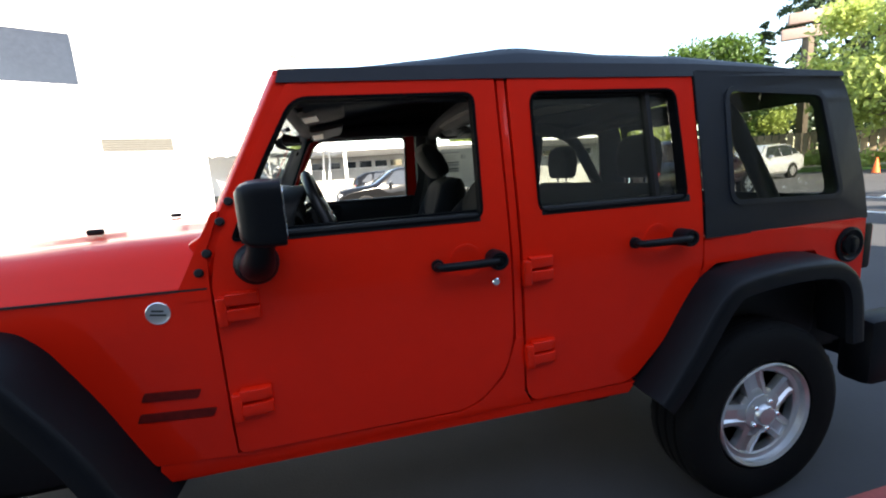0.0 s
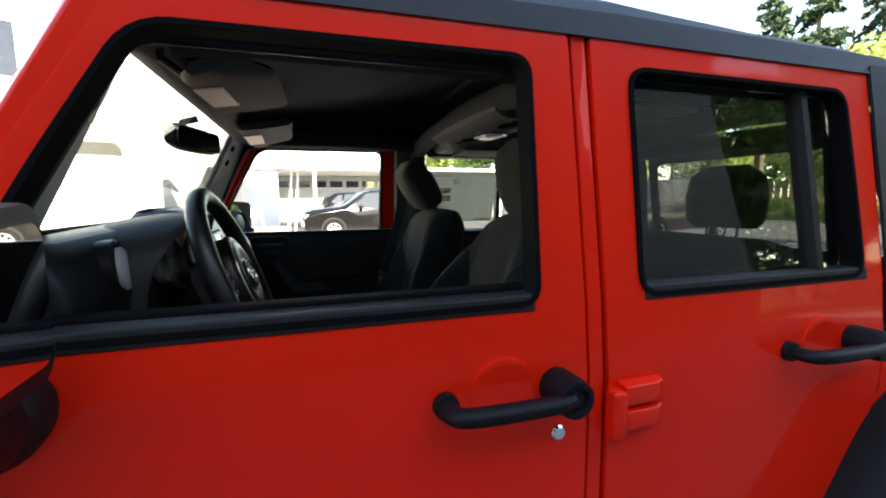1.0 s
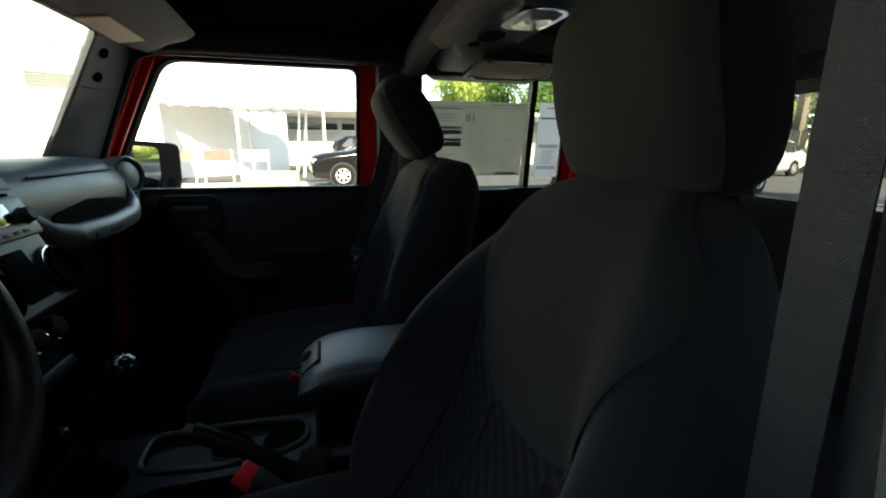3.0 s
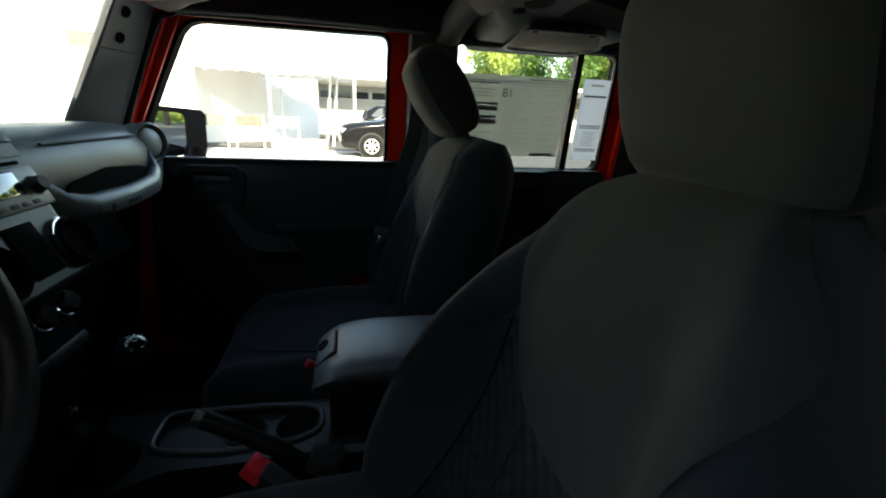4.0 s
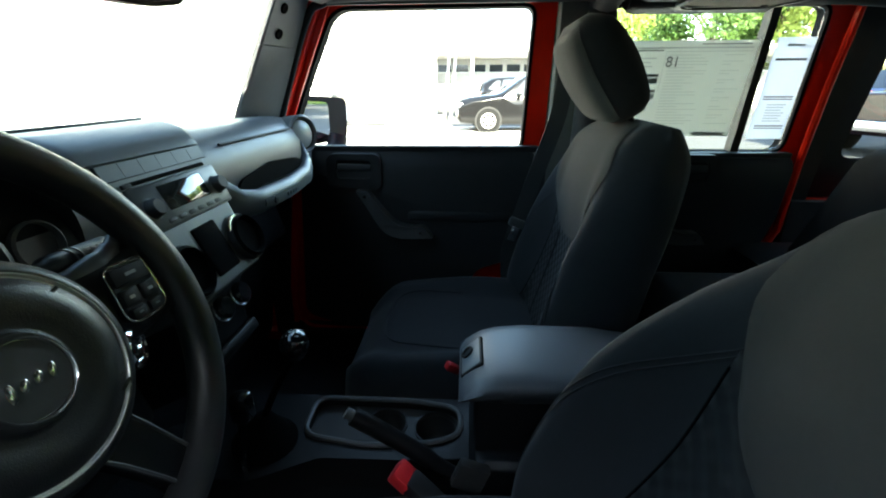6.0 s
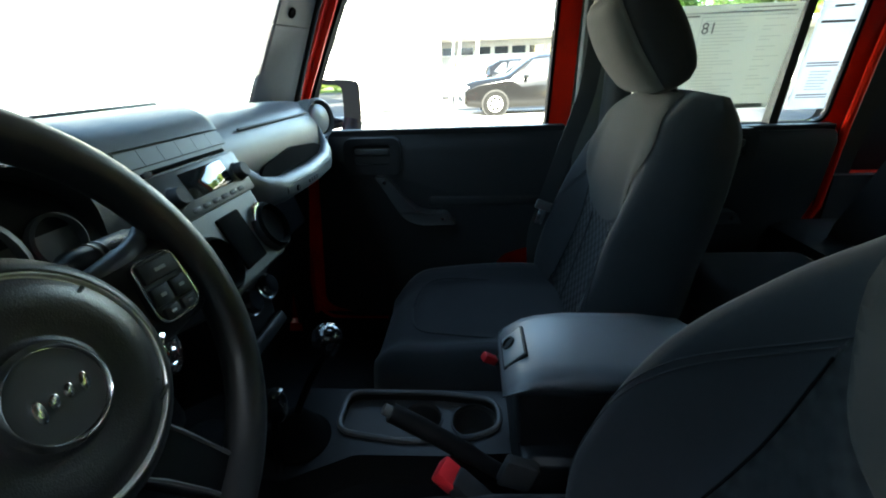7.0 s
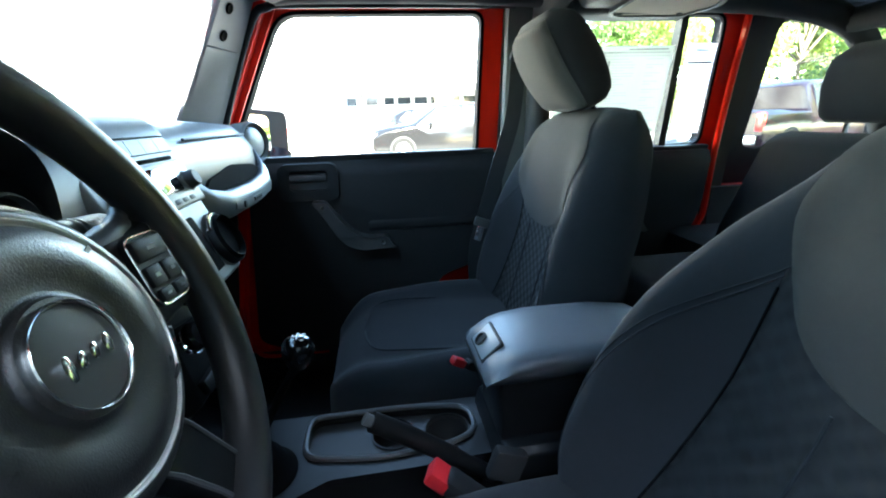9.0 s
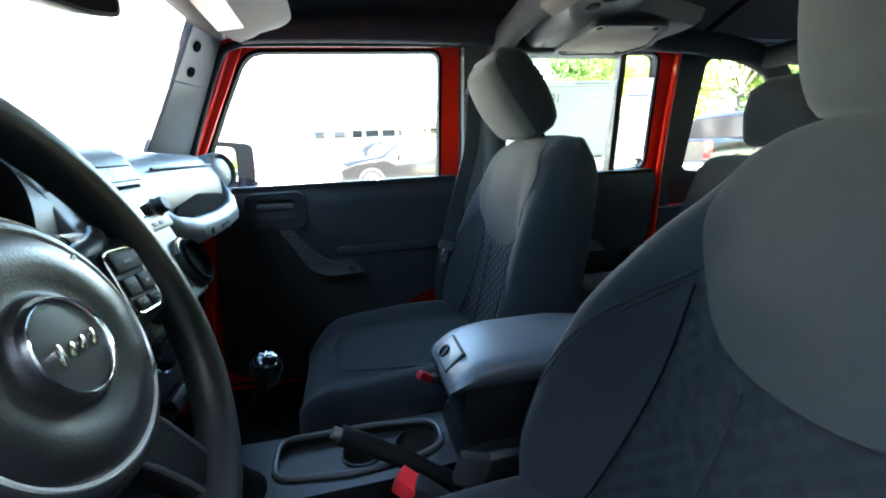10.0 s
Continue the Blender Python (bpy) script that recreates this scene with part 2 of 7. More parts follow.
# ---------------------------------------------------------------- mesh helpers
def ease(x, xs, ys):
    """Smooth curve through a few points (monotone cubic)."""
    n = len(xs)
    if x <= xs[0]:
        return float(ys[0])
    if x >= xs[-1]:
        return float(ys[-1])
    d = [(ys[i + 1] - ys[i]) / (xs[i + 1] - xs[i]) for i in range(n - 1)]
    m = [d[0]] + [0.0 if d[i - 1] * d[i] <= 0 else 2 * d[i - 1] * d[i] / (d[i - 1] + d[i]) for i in range(1, n - 1)] + [d[-1]]
    i = max(k for k in range(n - 1) if xs[k] <= x)
    h = xs[i + 1] - xs[i]
    t = (x - xs[i]) / h
    return float((2 * t ** 3 - 3 * t * t + 1) * ys[i] + (t ** 3 - 2 * t * t + t) * h * m[i] + (3 * t * t - 2 * t ** 3) * ys[i + 1] + (t ** 3 - t * t) * h * m[i + 1])


ORIGIN = {}


def thing(name, loc, label, category, group="", kind=""):
    """A top-level thing: an Empty at its base that parents its parts."""
    ob = new(name)
    ob.empty_display_size = 0.1
    ob.location = loc
    ORIGIN[ob] = Vector(loc)
    return tagged(ob, label, category, group, kind)


def finish(bm, mat, name, sharp=38):
    bmesh.ops.recalc_face_normals(bm, faces=bm.faces[:])
    for f in bm.faces:
        f.smooth = True
    lim = radians(sharp)
    for e in bm.edges:
        if len(e.link_faces) == 2 and e.calc_face_angle(0) > lim:
            e.smooth = False
    me = bpy.data.meshes.new(name)
    bm.to_mesh(me)
    bm.free()
    for m in (mat if isinstance(mat, (list, tuple)) else [mat]):
        me.materials.append(m)
    return me


def part(name, bm, mat, parent, label="", bevel=0.0, kind="", sharp=38):
    """Links a bmesh, built in world coordinates, as one mesh object under a thing or a part."""
    o = ORIGIN[parent]
    bm.transform(Matrix.Translation(-o))
    ob = new(name, finish(bm, mat, name, sharp))
    ob.parent = parent
    ORIGIN[ob] = o
    if bevel:
        md = ob.modifiers.new("bevel", "BEVEL")
        md.width, md.segments, md.limit_method, md.angle_limit = bevel, 2, "ANGLE", radians(40)
        md.harden_normals = True
    return tagged(ob, label, kind=kind)


def solo(name, bm, mat, label, category, group="", kind="", bevel=0.0, loc=None):
    """A top-level thing of one mesh, built in world coordinates."""
    if loc is None:
        loc = (0, 0, 0)
    bm.transform(Matrix.Translation(-Vector(loc)))
    ob = new(name, finish(bm, mat, name))
    ob.location = loc
    ORIGIN[ob] = Vector(loc)
    if bevel:
        md = ob.modifiers.new("bevel", "BEVEL")
        md.width, md.segments, md.limit_method, md.angle_limit = bevel, 2, "ANGLE", radians(40)
        md.harden_normals = True
    return tagged(ob, label, category, group, kind)


def box(bm, c, s, rot=(0, 0, 0), bevel=0.0, seg=2, m=None):
    """A box of size s at c, with rounded edges."""
    M = (m or Matrix()) @ pose(*c, *rot)
    r = bmesh.ops.create_cube(bm, size=1.0)
    vs = r["verts"]
    bmesh.ops.scale(bm, vec=s, verts=vs)
    if bevel > 0:
        es = list({e for v in vs for e in v.link_edges})
        out = bmesh.ops.bevel(bm, geom=es, offset=min(bevel, 0.49 * min(s)), segments=seg, profile=0.5, affect="EDGES")
        vs = list({v for f in out["faces"] for v in f.verts} | {v for v in vs if v.is_valid})
        seen, stack = set(vs), list(vs)
        while stack:
            v = stack.pop()
            for e in v.link_edges:
                w = e.other_vert(v)
                if w not in seen:
                    seen.add(w)
                    stack.append(w)
        vs = list(seen)
    bmesh.ops.transform(bm, matrix=M, verts=vs)
    return bm


def skin(bm, rings, caps=True, closed=True):
    """Skins a row of rings of equal length."""
    vv = [[bm.verts.new(p) for p in ring] for ring in rings]
    n = len(vv[0])
    for a, b in zip(vv, vv[1:]):
        for i in range(n if closed else n - 1):
            j = (i + 1) % n
            bm.faces.new((a[i], a[j], b[j], b[i]))
    if caps:
        bm.faces.new(vv[0])
        bm.faces.new(vv[-1][::-1])
    return vv


def frame_axes(d):
    d = Vector(d).normalized()
    a = d.cross(Vector((0, 0, 1)))
    if a.length < 1e-3:
        a = Vector((1, 0, 0))
    a.normalize()
    return a, d.cross(a).normalized()


def tube(bm, pts, r, seg=12, closed=False, flat=1.0):
    """A tube along points; r is one radius or one for each point."""
    pts = [Vector(p) for p in pts]
    n = len(pts)
    rs = [float(q) for q in r] if isinstance(r, (list, tuple)) else [r] * n
    rings = []
    up = None
    for i, p in enumerate(pts):
        d = (pts[(i + 1) % n] - pts[i - 1]) if closed else (pts[min(i + 1, n - 1)] - pts[max(i - 1, 0)])
        d.normalize()
        if up is None:
            a, b = frame_axes(d)
        else:
            a = (up - d * up.dot(d)).normalized()
            b = d.cross(a).normalized()
        up = a
        rings.append([p + rs[i] * (math.cos(2 * math.pi * k / seg) * a + flat * math.sin(2 * math.pi * k / seg) * b) for k in range(seg)])
    if closed:
        rings.append(rings[0])
        vv = [[bm.verts.new(q) for q in ring] for ring in rings[:-1]]
        for i in range(n):
            A, B = vv[i], vv[(i + 1) % n]
            for k in range(seg):
                bm.faces.new((A[k], A[(k + 1) % seg], B[(k + 1) % seg], B[k]))
    else:
        skin(bm, rings)
    return bm


def lathe(bm, centre, axis, profile, seg=32):
    """Turns a profile of (radius, along) round an axis through centre."""
    c, d = Vector(centre), Vector(axis).normalized()
    a, b = frame_axes(d)
    rings = []
    for r, h in profile:
        rings.append([c + d * h + max(r, 1e-4) * (math.cos(2 * math.pi * k / seg) * a + math.sin(2 * math.pi * k / seg) * b) for k in range(seg)])
    skin(bm, rings)
    return bm


def smooth_path(pts, n=6, closed=False):
    """Catmull-Rom through points."""
    P = [Vector(p) for p in pts]
    out = []
    m = len(P)
    for i in range(m if closed else m - 1):
        p0 = P[i - 1] if (i or closed) else P[0]
        p1, p2 = P[i], P[(i + 1) % m]
        p3 = P[(i + 2) % m] if (closed or i + 2 < m) else P[-1]
        for k in range(n):
            t = k / n
            out.append(0.5 * ((2 * p1) + (p2 - p0) * t + (2 * p0 - 5 * p1 + 4 * p2 - p3) * t * t + (3 * p1 - p0 - 3 * p2 + p3) * t ** 3))
    if not closed:
        out.append(P[-1])
    return out


def rounded(pts, r, n=5):
    """A polygon's corners rounded; r is one radius or one for each corner."""
    out, m = [], len(pts)
    rs = r if isinstance(r, (list, tuple)) else [r] * m
    for i in range(m):
        p, a, b = Vector(pts[i]), Vector(pts[i - 1]), Vector(pts[(i + 1) % m])
        u, v = (a - p), (b - p)
        k = min(rs[i], 0.48 * u.length, 0.48 * v.length)
        if k < 1e-4:
            out.append(p)
            continue
        s, e = p + u.normalized() * k, p + v.normalized() * k
        for j in range(n + 1):
            t = j / n
            out.append((1 - t) ** 2 * s + 2 * t * (1 - t) * p + t * t * e)
    return [Vector((q[0], q[1])) for q in out]


def inset(poly, d):
    """A polygon moved inwards by d."""
    m = len(poly)
    area = sum(poly[i - 1][0] * poly[i][1] - poly[i][0] * poly[i - 1][1] for i in range(m))
    sgn = 1 if area > 0 else -1
    out = []
    for i in range(m):
        u = (poly[i] - poly[i - 1]).normalized()
        v = (poly[(i + 1) % m] - poly[i]).normalized()
        n1, n2 = Vector((-u[1], u[0])), Vector((-v[1], v[0]))
        nn = n1 + n2
        if nn.length < 1e-6:
            nn = n1
        nn.normalize()
        out.append(poly[i] + sgn * d * nn / max(0.5, nn.dot(n1)))
    return out


from mathutils.geometry import tessellate_polygon


def slab(bm, outer, holes, place, thick, cuts=()):
    """A plate cut from an outline with holes: place(u, v, depth) lays it in the world."""
    loops = [[Vector((p[0], p[1], 0)) for p in outer]] + [[Vector((p[0], p[1], 0)) for p in h] for h in holes]
    flat = [p for l in loops for p in l]
    tmp = bmesh.new()
    vs = [tmp.verts.new(p) for p in flat]
    for t in tessellate_polygon(loops):
        try:
            tmp.faces.new([vs[i] for i in t])
        except ValueError:
            pass
    for z in cuts:
        bmesh.ops.bisect_plane(tmp, geom=tmp.verts[:] + tmp.edges[:] + tmp.faces[:], plane_co=(0, z, 0), plane_no=(0, 1, 0), dist=1e-5)
    bmesh.ops.recalc_face_normals(tmp, faces=tmp.faces[:])
    tmp.verts.index_update()
    top = [bm.verts.new(place(v.co.x, v.co.y, 0.0)) for v in tmp.verts]
    bot = [bm.verts.new(place(v.co.x, v.co.y, thick)) for v in tmp.verts]
    for f in tmp.faces:
        idx = [v.index for v in f.verts]
        bm.faces.new([top[i] for i in idx])
        bm.faces.new([bot[i] for i in idx[::-1]])
    for e in tmp.edges:
        if len(e.link_faces) == 1:
            a, b = e.verts[0].index, e.verts[1].index
            bm.faces.new((top[a], top[b], bot[b], bot[a]))
    tmp.free()
    return bm


def bm_new():
    return bmesh.new()

# ---------------------------------------------------------------- the red four-door off-roader
car = thing("car", (1.6, 0, 0), "red four-door off-road car, black soft top, windows down, beside kerb", "car")


def side(x, z):
    """Half width of the body at a place along it and a height."""
    w = float(np.interp(z, (0.45, 0.55, 0.70, 1.00, 1.09, 1.21, 1.40, 1.66, 1.80), (0.775, 0.790, 0.800, 0.800, 0.798, 0.786, 0.757, 0.715, 0.700)))
    if x < 1.06:
        w -= 0.09 * (1.06 - x) / 1.0
    return w


def on_side(s, lift=0.0):
    return lambda x, z, d: Vector((x, s * (side(x, z) + lift - d), z))


CUTS = (0.55, 0.70, 1.00, 1.09, 1.15, 1.21, 1.30, 1.40, 1.53)
DOOR_F = rounded([(1.073, 0.575), (1.073, 1.10), (1.092, 1.195), (1.154, 1.338), (1.330, 1.652), (1.962, 1.652), (1.964, 0.80), (1.925, 0.68), (1.84, 0.598), (1.77, 0.572)],
                 [0.02, 0.02, 0.05, 0.1, 0.02, 0.012, 0.1, 0.1, 0.05, 0.05])
WIN_F = rounded([(1.136, 1.214), (1.221, 1.395), (1.338, 1.606), (1.888, 1.608), (1.880, 1.214)], [0.02, 0.1, 0.05, 0.035, 0.035])
DOOR_R = rounded([(2.006, 0.60), (2.030, 0.556), (2.40, 0.556), (2.445, 0.575), (2.568, 0.712), (2.690, 0.89), (2.716, 0.96), (2.718, 1.652), (2.006, 1.652)],
                 [0.03, 0.05, 0.03, 0.03, 0.1, 0.08, 0.08, 0.012, 0.012])
WIN_R = rounded([(2.074, 1.212), (2.080, 1.606), (2.640, 1.604), (2.654, 1.212)], 0.042)


def make_door(s, front):
    outline, win = (DOOR_F, WIN_F) if front else (DOOR_R, WIN_R)
    bm = slab(bm_new(), outline, [win], on_side(s), 0.036, CUTS)
    door = part("front_door" if front else "rear_door", bm, RED, car, "closed red door", bevel=0.004)
    part("window_seal", slab(bm_new(), inset(win, -0.002), [inset(win, 0.007)], on_side(s, 0.005), 0.042, CUTS), SEAL, door, "black rubber seal", bevel=0.003)
    zb, low = 1.214, 0.0 if front or s < 0 else 0.018
    part("belt_strip", slab(bm_new(), [Vector(p) for p in ((1.162 if front else 2.084, zb - 0.010), (1.162 if front else 2.084, zb + 0.016 - low), (1.872 if front else 2.664, zb + 0.016 - low), (1.872 if front else 2.664, zb - 0.010))], [], on_side(s, 0.003), 0.042), RUBBER, door, bevel=0.004)
    # hinges
    for z in (1.032, 0.742):
        x0 = 1.098 if front else 2.016
        bm = bm_new()
        box(bm, (x0 - 0.004, s * 0.812, z - 0.01), (0.030, 0.030, 0.086), bevel=0.008)
        for dz in (0.022, -0.022):
            ring = lambda x, k: [(x, s * (0.798 + k * a), z + dz + b) for a, b in ((0, -0.021), (0.024, -0.017), (0.027, 0.0), (0.024, 0.017), (0, 0.021))]
            skin(bm, [ring(x0 + 0.006, 1.0), ring(x0 + 0.072, 0.95), ring(x0 + 0.092, 0.55)])
        part("hinge", bm, RED, door, "painted steel hinge", bevel=0.003)
    # handle with its round recess
    xh = 1.812 if front else 2.520
    bm = bm_new()
    lathe(bm, (xh, s * 0.792, 1.082), (0, s, 0), [(0.056, 0.0), (0.055, 0.0075), (0.051, 0.0085), (0.044, 0.0075), (0.0, 0.0065)], 36)
    part("handle_recess", bm, RED, door, "shallow round recess")
    bm = bm_new()
    path = smooth_path([(xh - 0.094, s * 0.806, 1.079), (xh - 0.092, s * 0.838, 1.080), (xh - 0.06, s * 0.852, 1.081), (xh + 0.05, s * 0.856, 1.082), (xh + 0.085, s * 0.85, 1.083)], 4)
    tube(bm, path, [0.016] * 5 + [0.0165] * (len(path) - 5), 12, flat=0.8)
    lathe(bm, (xh - 0.094, s * 0.797, 1.079), (0, s, 0), [(0.020, 0), (0.019, 0.014), (0.014, 0.016)], 16)
    part("handle", bm, PLASTIC, door, "black plastic door handle")
    bm = bm_new()
    lathe(bm, (xh + 0.092, s * 0.797, 1.083), (0, s, 0), [(0.030, 0), (0.031, 0.05), (0.028, 0.062), (0.020, 0.062), (0.018, 0.057), (0.012, 0.057), (0.010, 0.060), (0, 0.060)], 24)
    part("push_button", bm, PLASTIC, door)
    if front and s < 0:
        bm = lathe(bm_new(), (1.908, s * 0.798, 1.004), (0, s, 0), [(0.013, 0), (0.013, 0.006), (0.010, 0.009), (0, 0.009)], 18)
        part("key_lock", bm, CHROME, door, "round metal key lock")
    # inner trim panel
    inner_x0, inner_x1 = (1.20, 1.925) if front else (2.06, 2.66)
    if front:
        inner = rounded([(1.15, 0.66), (1.192, 1.14), (1.215, 1.228), (1.945, 1.222), (1.945, 0.90), (1.74, 0.835), (1.67, 0.62), (1.30, 0.61)], [0.04, 0.05, 0.04, 0.01, 0.03, 0.04, 0.1, 0.1])
    else:
        inner = rounded([(2.02, 0.60), (2.02, 1.222 - low), (2.655, 1.222 - low), (2.655, 0.98), (2.50, 0.74), (2.38, 0.60)], [0.04, 0.01, 0.01, 0.1, 0.1, 0.05])
    place = lambda x, z, d: Vector((x, s * (side(x, z) - 0.050 - 0.030 * min(1, max(0, (1.222 - z) / 0.05)) - 0.0 + d * -1), z))
    panel = part("inner_panel", slab(bm_new(), inner, [], place, 0.022, (0.7, 0.85, 1.0, 1.172, 1.2)), DARK, door, "black moulded trim panel", bevel=0.008)
    strip = slab(bm_new(), [Vector(p) for p in ((inner_x0, 1.216 - low), (inner_x0, 1.236 - low), (inner_x1, 1.236 - low), (inner_x1, 1.216 - low))], [], on_side(s, -0.040), 0.034)
    part("inner_belt_strip", strip, SEAL if s < 0 else DARK, door, "black strip along the sill", bevel=0.005)
    yy = 0.700
    bm = bm_new()
    x0, x1 = (1.35, 1.93) if front else (2.06, 2.62)
    box(bm, ((x0 + x1) / 2 + 0.08, s * (yy + (0.018 if front else 0.026)), 1.020), (x1 - x0 - 0.17, 0.048, 0.05), bevel=0.018, seg=3)
    part("armrest", bm, DARK, door)
    bm = bm_new()
    xs, dz = (1.392, 0.0) if front else (2.229, -0.008)
    grip = [(-0.024, 1.106), (0.016, 1.106), (0.058, 1.045), (0.098, 1.004), (0.135, 0.992), (0.186, 0.992), (0.214, 0.954), (0.105, 0.957), (0.062, 0.974), (0.036, 1.010), (0.002, 1.070)]
    grip = rounded([(xs + px, pz + dz) for px, pz in grip], [0.006, 0.010, 0.03, 0.03, 0.03, 0.010, 0.006, 0.03, 0.03, 0.03, 0.02])
    slab(bm, grip, [], lambda x, z, d: Vector((x, s * (0.652 + 0.9 * (x - xs - 0.09) ** 2 + d), z)), 0.044, (1.0, 1.04))
    part("pull_handle", bm, HANDLE, door, "dark grey angled pull handle", bevel=0.005)
    for px, pz in ((0.006, 1.090), (0.176, 0.974)):
        bm = lathe(bm_new(), (xs + px, s * (0.6525 + 0.9 * (px - 0.09) ** 2), pz + dz), (0, -s, 0), [(0.0055, 0), (0.0055, 0.002), (0, 0.003)], 10)
        part("screw", bm, CHROME, door)
    xl = 1.365 if front else 2.36
    bm = bm_new()
    slab(bm, rounded([(xl - 0.085, 1.108), (xl - 0.085, 1.216), (xl + 0.085, 1.216), (xl + 0.085, 1.108)], 0.03),
         [rounded([(xl - 0.055, 1.140), (xl - 0.055, 1.196), (xl + 0.055, 1.196), (xl + 0.055, 1.140)], 0.015)], lambda x, z, d: Vector((x, s * (0.681 + d), z)), 0.03)
    part("latch_bezel", bm, DARK, door, bevel=0.004)
    bm = bm_new()
    box(bm, (xl, s * 0.688, 1.176), (0.104, 0.016, 0.020), bevel=0.005)
    part("latch_lever", bm, HANDLE, door)
    return door


def pane(name, outline, s, mat, parent, lift=-0.028, label="", thick=0.004):
    ob = part(name, slab(bm_new(), outline, [], on_side(s, lift), thick, CUTS), mat, parent, label)
    ob.visible_shadow = False
    return ob


DOORS = {}
for s in (-1, 1):
    for front in (True, False):
        DOORS[s, front] = make_door(s, front)
    rd = DOORS[s, False]
    pane("window_pane", inset(WIN_R, 0.012), s, TINT if s < 0 else CLEAR, rd, label="tinted glass" if s < 0 else "clear glass")
    bm = slab(bm_new(), [Vector(p) for p in (((2.496, 1.205), (2.519, 1.205), (2.508, 1.61), (2.487, 1.61)) if s > 0 else ((2.534, 1.205), (2.551, 1.205), (2.541, 1.61), (2.525, 1.61)))], [], on_side(s, -0.010), 0.034, CUTS)
    part("window_divider", bm, RUBBER, rd, "black upright window bar")

# outer skin between the doors
for s in (-1, 1):
    bm = slab(bm_new(), [Vector(p) for p in ((1.971, 0.57), (1.971, 1.652), (1.999, 1.652), (1.999, 0.57))], [], on_side(s, -0.004), 0.06, CUTS)
    part("centre_pillar", bm, RED, car, bevel=0.004)
    rock = [Vector(p) for p in ((0.84, 0.505), (0.85, 0.568), (1.770, 0.565), (1.84, 0.59), (1.925, 0.67), (1.971, 0.80), (1.999, 0.80), (1.999, 0.60), (2.025, 0.549), (2.45, 0.549), (2.42, 0.505))]
    part("rocker", slab(bm_new(), rock, [], on_side(s, -0.002), 0.06, (0.55, 0.7)), RED, car, "red rocker panel", bevel=0.005)
    fend = rounded([(0.20, 0.99), (0.20, 1.086), (1.066, 1.086), (1.066, 0.57), (0.84, 0.57), (0.60, 0.99)], 0.006)
    fender = part("front_fender", slab(bm_new(), fend, [], on_side(s, -0.002), 0.04, (0.70, 0.85, 1.00, 1.05)), RED, car, bevel=0.005)
    gap = slab(bm_new(), [Vector(p) for p in ((0.10, 1.0855), (0.10, 1.0915), (1.060, 1.0935), (1.060, 1.0875))], [], on_side(s, 0.0012), 0.006)
    part("hood_gap", gap, RUBBER, fender)
    for z0, x0, x1 in ((0.790, 0.838, 1.000), (0.728, 0.818, 1.034)):
        bm = slab(bm_new(), rounded([(x0, z0 - 0.010), (x0 + 0.012, z0 + 0.016), (x1, z0 + 0.009), (x1 - 0.012, z0 - 0.016)], 0.006), [], on_side(s, 0.001), 0.005)
        part("side_decal", bm, DECAL, fender, "dark printed side decal")
    bm = lathe(bm_new(), (0.925, s * (side(0.925, 1.034) - 0.006), 1.034), (0, s, 0), [(0.032, 0), (0.032, 0.006), (0.029, 0.008), (0.026, 0.006), (0, 0.007)], 30)
    part("round_badge", bm, ALLOY, fender, "round silver badge")
    for dz, L in ((0.007, 0.030), (-0.004, 0.040)):
        bm = bm_new()
        box(bm, (0.925, s * (side(0.925, 1.034) + 0.0015), 1.034 + dz), (L, 0.003, 0.005), (0, 8, 0))
        part("badge_bar", bm, RADIO, fender)
    q = part("rear_quarter", slab(bm_new(), [Vector(p) for p in ((2.452, 0.552), (2.575, 0.706), (2.697, 0.885), (2.724, 0.96), (2.724, 1.068), (3.515, 1.068), (3.515, 0.62), (3.385, 0.62), (3.345, 0.86), (3.25, 0.965), (2.78, 0.965), (2.68, 0.90), (2.50, 0.552))], [], on_side(s, -0.002), 0.04, (0.7, 0.85, 1.0)), RED, car, bevel=0.005)
    if s < 0:
        bm = lathe(bm_new(), (3.432, s * 0.796, 0.968), (0, s, 0), [(0.072, 0), (0.072, 0.008), (0.062, 0.012), (0.054, 0.004), (0, -0.004)], 32)
        part("filler_surround", bm, PLASTIC, q, "round black filler surround")
        bm = lathe(bm_new(), (3.432, s * 0.796, 0.968), (0, s, 0), [(0.040, 0), (0.038, 0.014), (0.030, 0.016), (0, 0.016)], 24)
        box(bm, (3.432, s * 0.815, 0.968), (0.016, 0.014, 0.066), bevel=0.004)
        part("filler_cap", bm, PLASTIC, q)
    bm = bm_new()
    box(bm, (3.575, s * 0.70, 0.94), (0.085, 0.13, 0.20), bevel=0.014)
    lamp = part("tail_lamp", bm, PLASTIC, car, "black tail lamp housing")
    bm = bm_new()
    box(bm, (3.622, s * 0.70, 0.94), (0.014, 0.11, 0.175), bevel=0.005)
    part("lens", bm, LENS_RED, lamp)

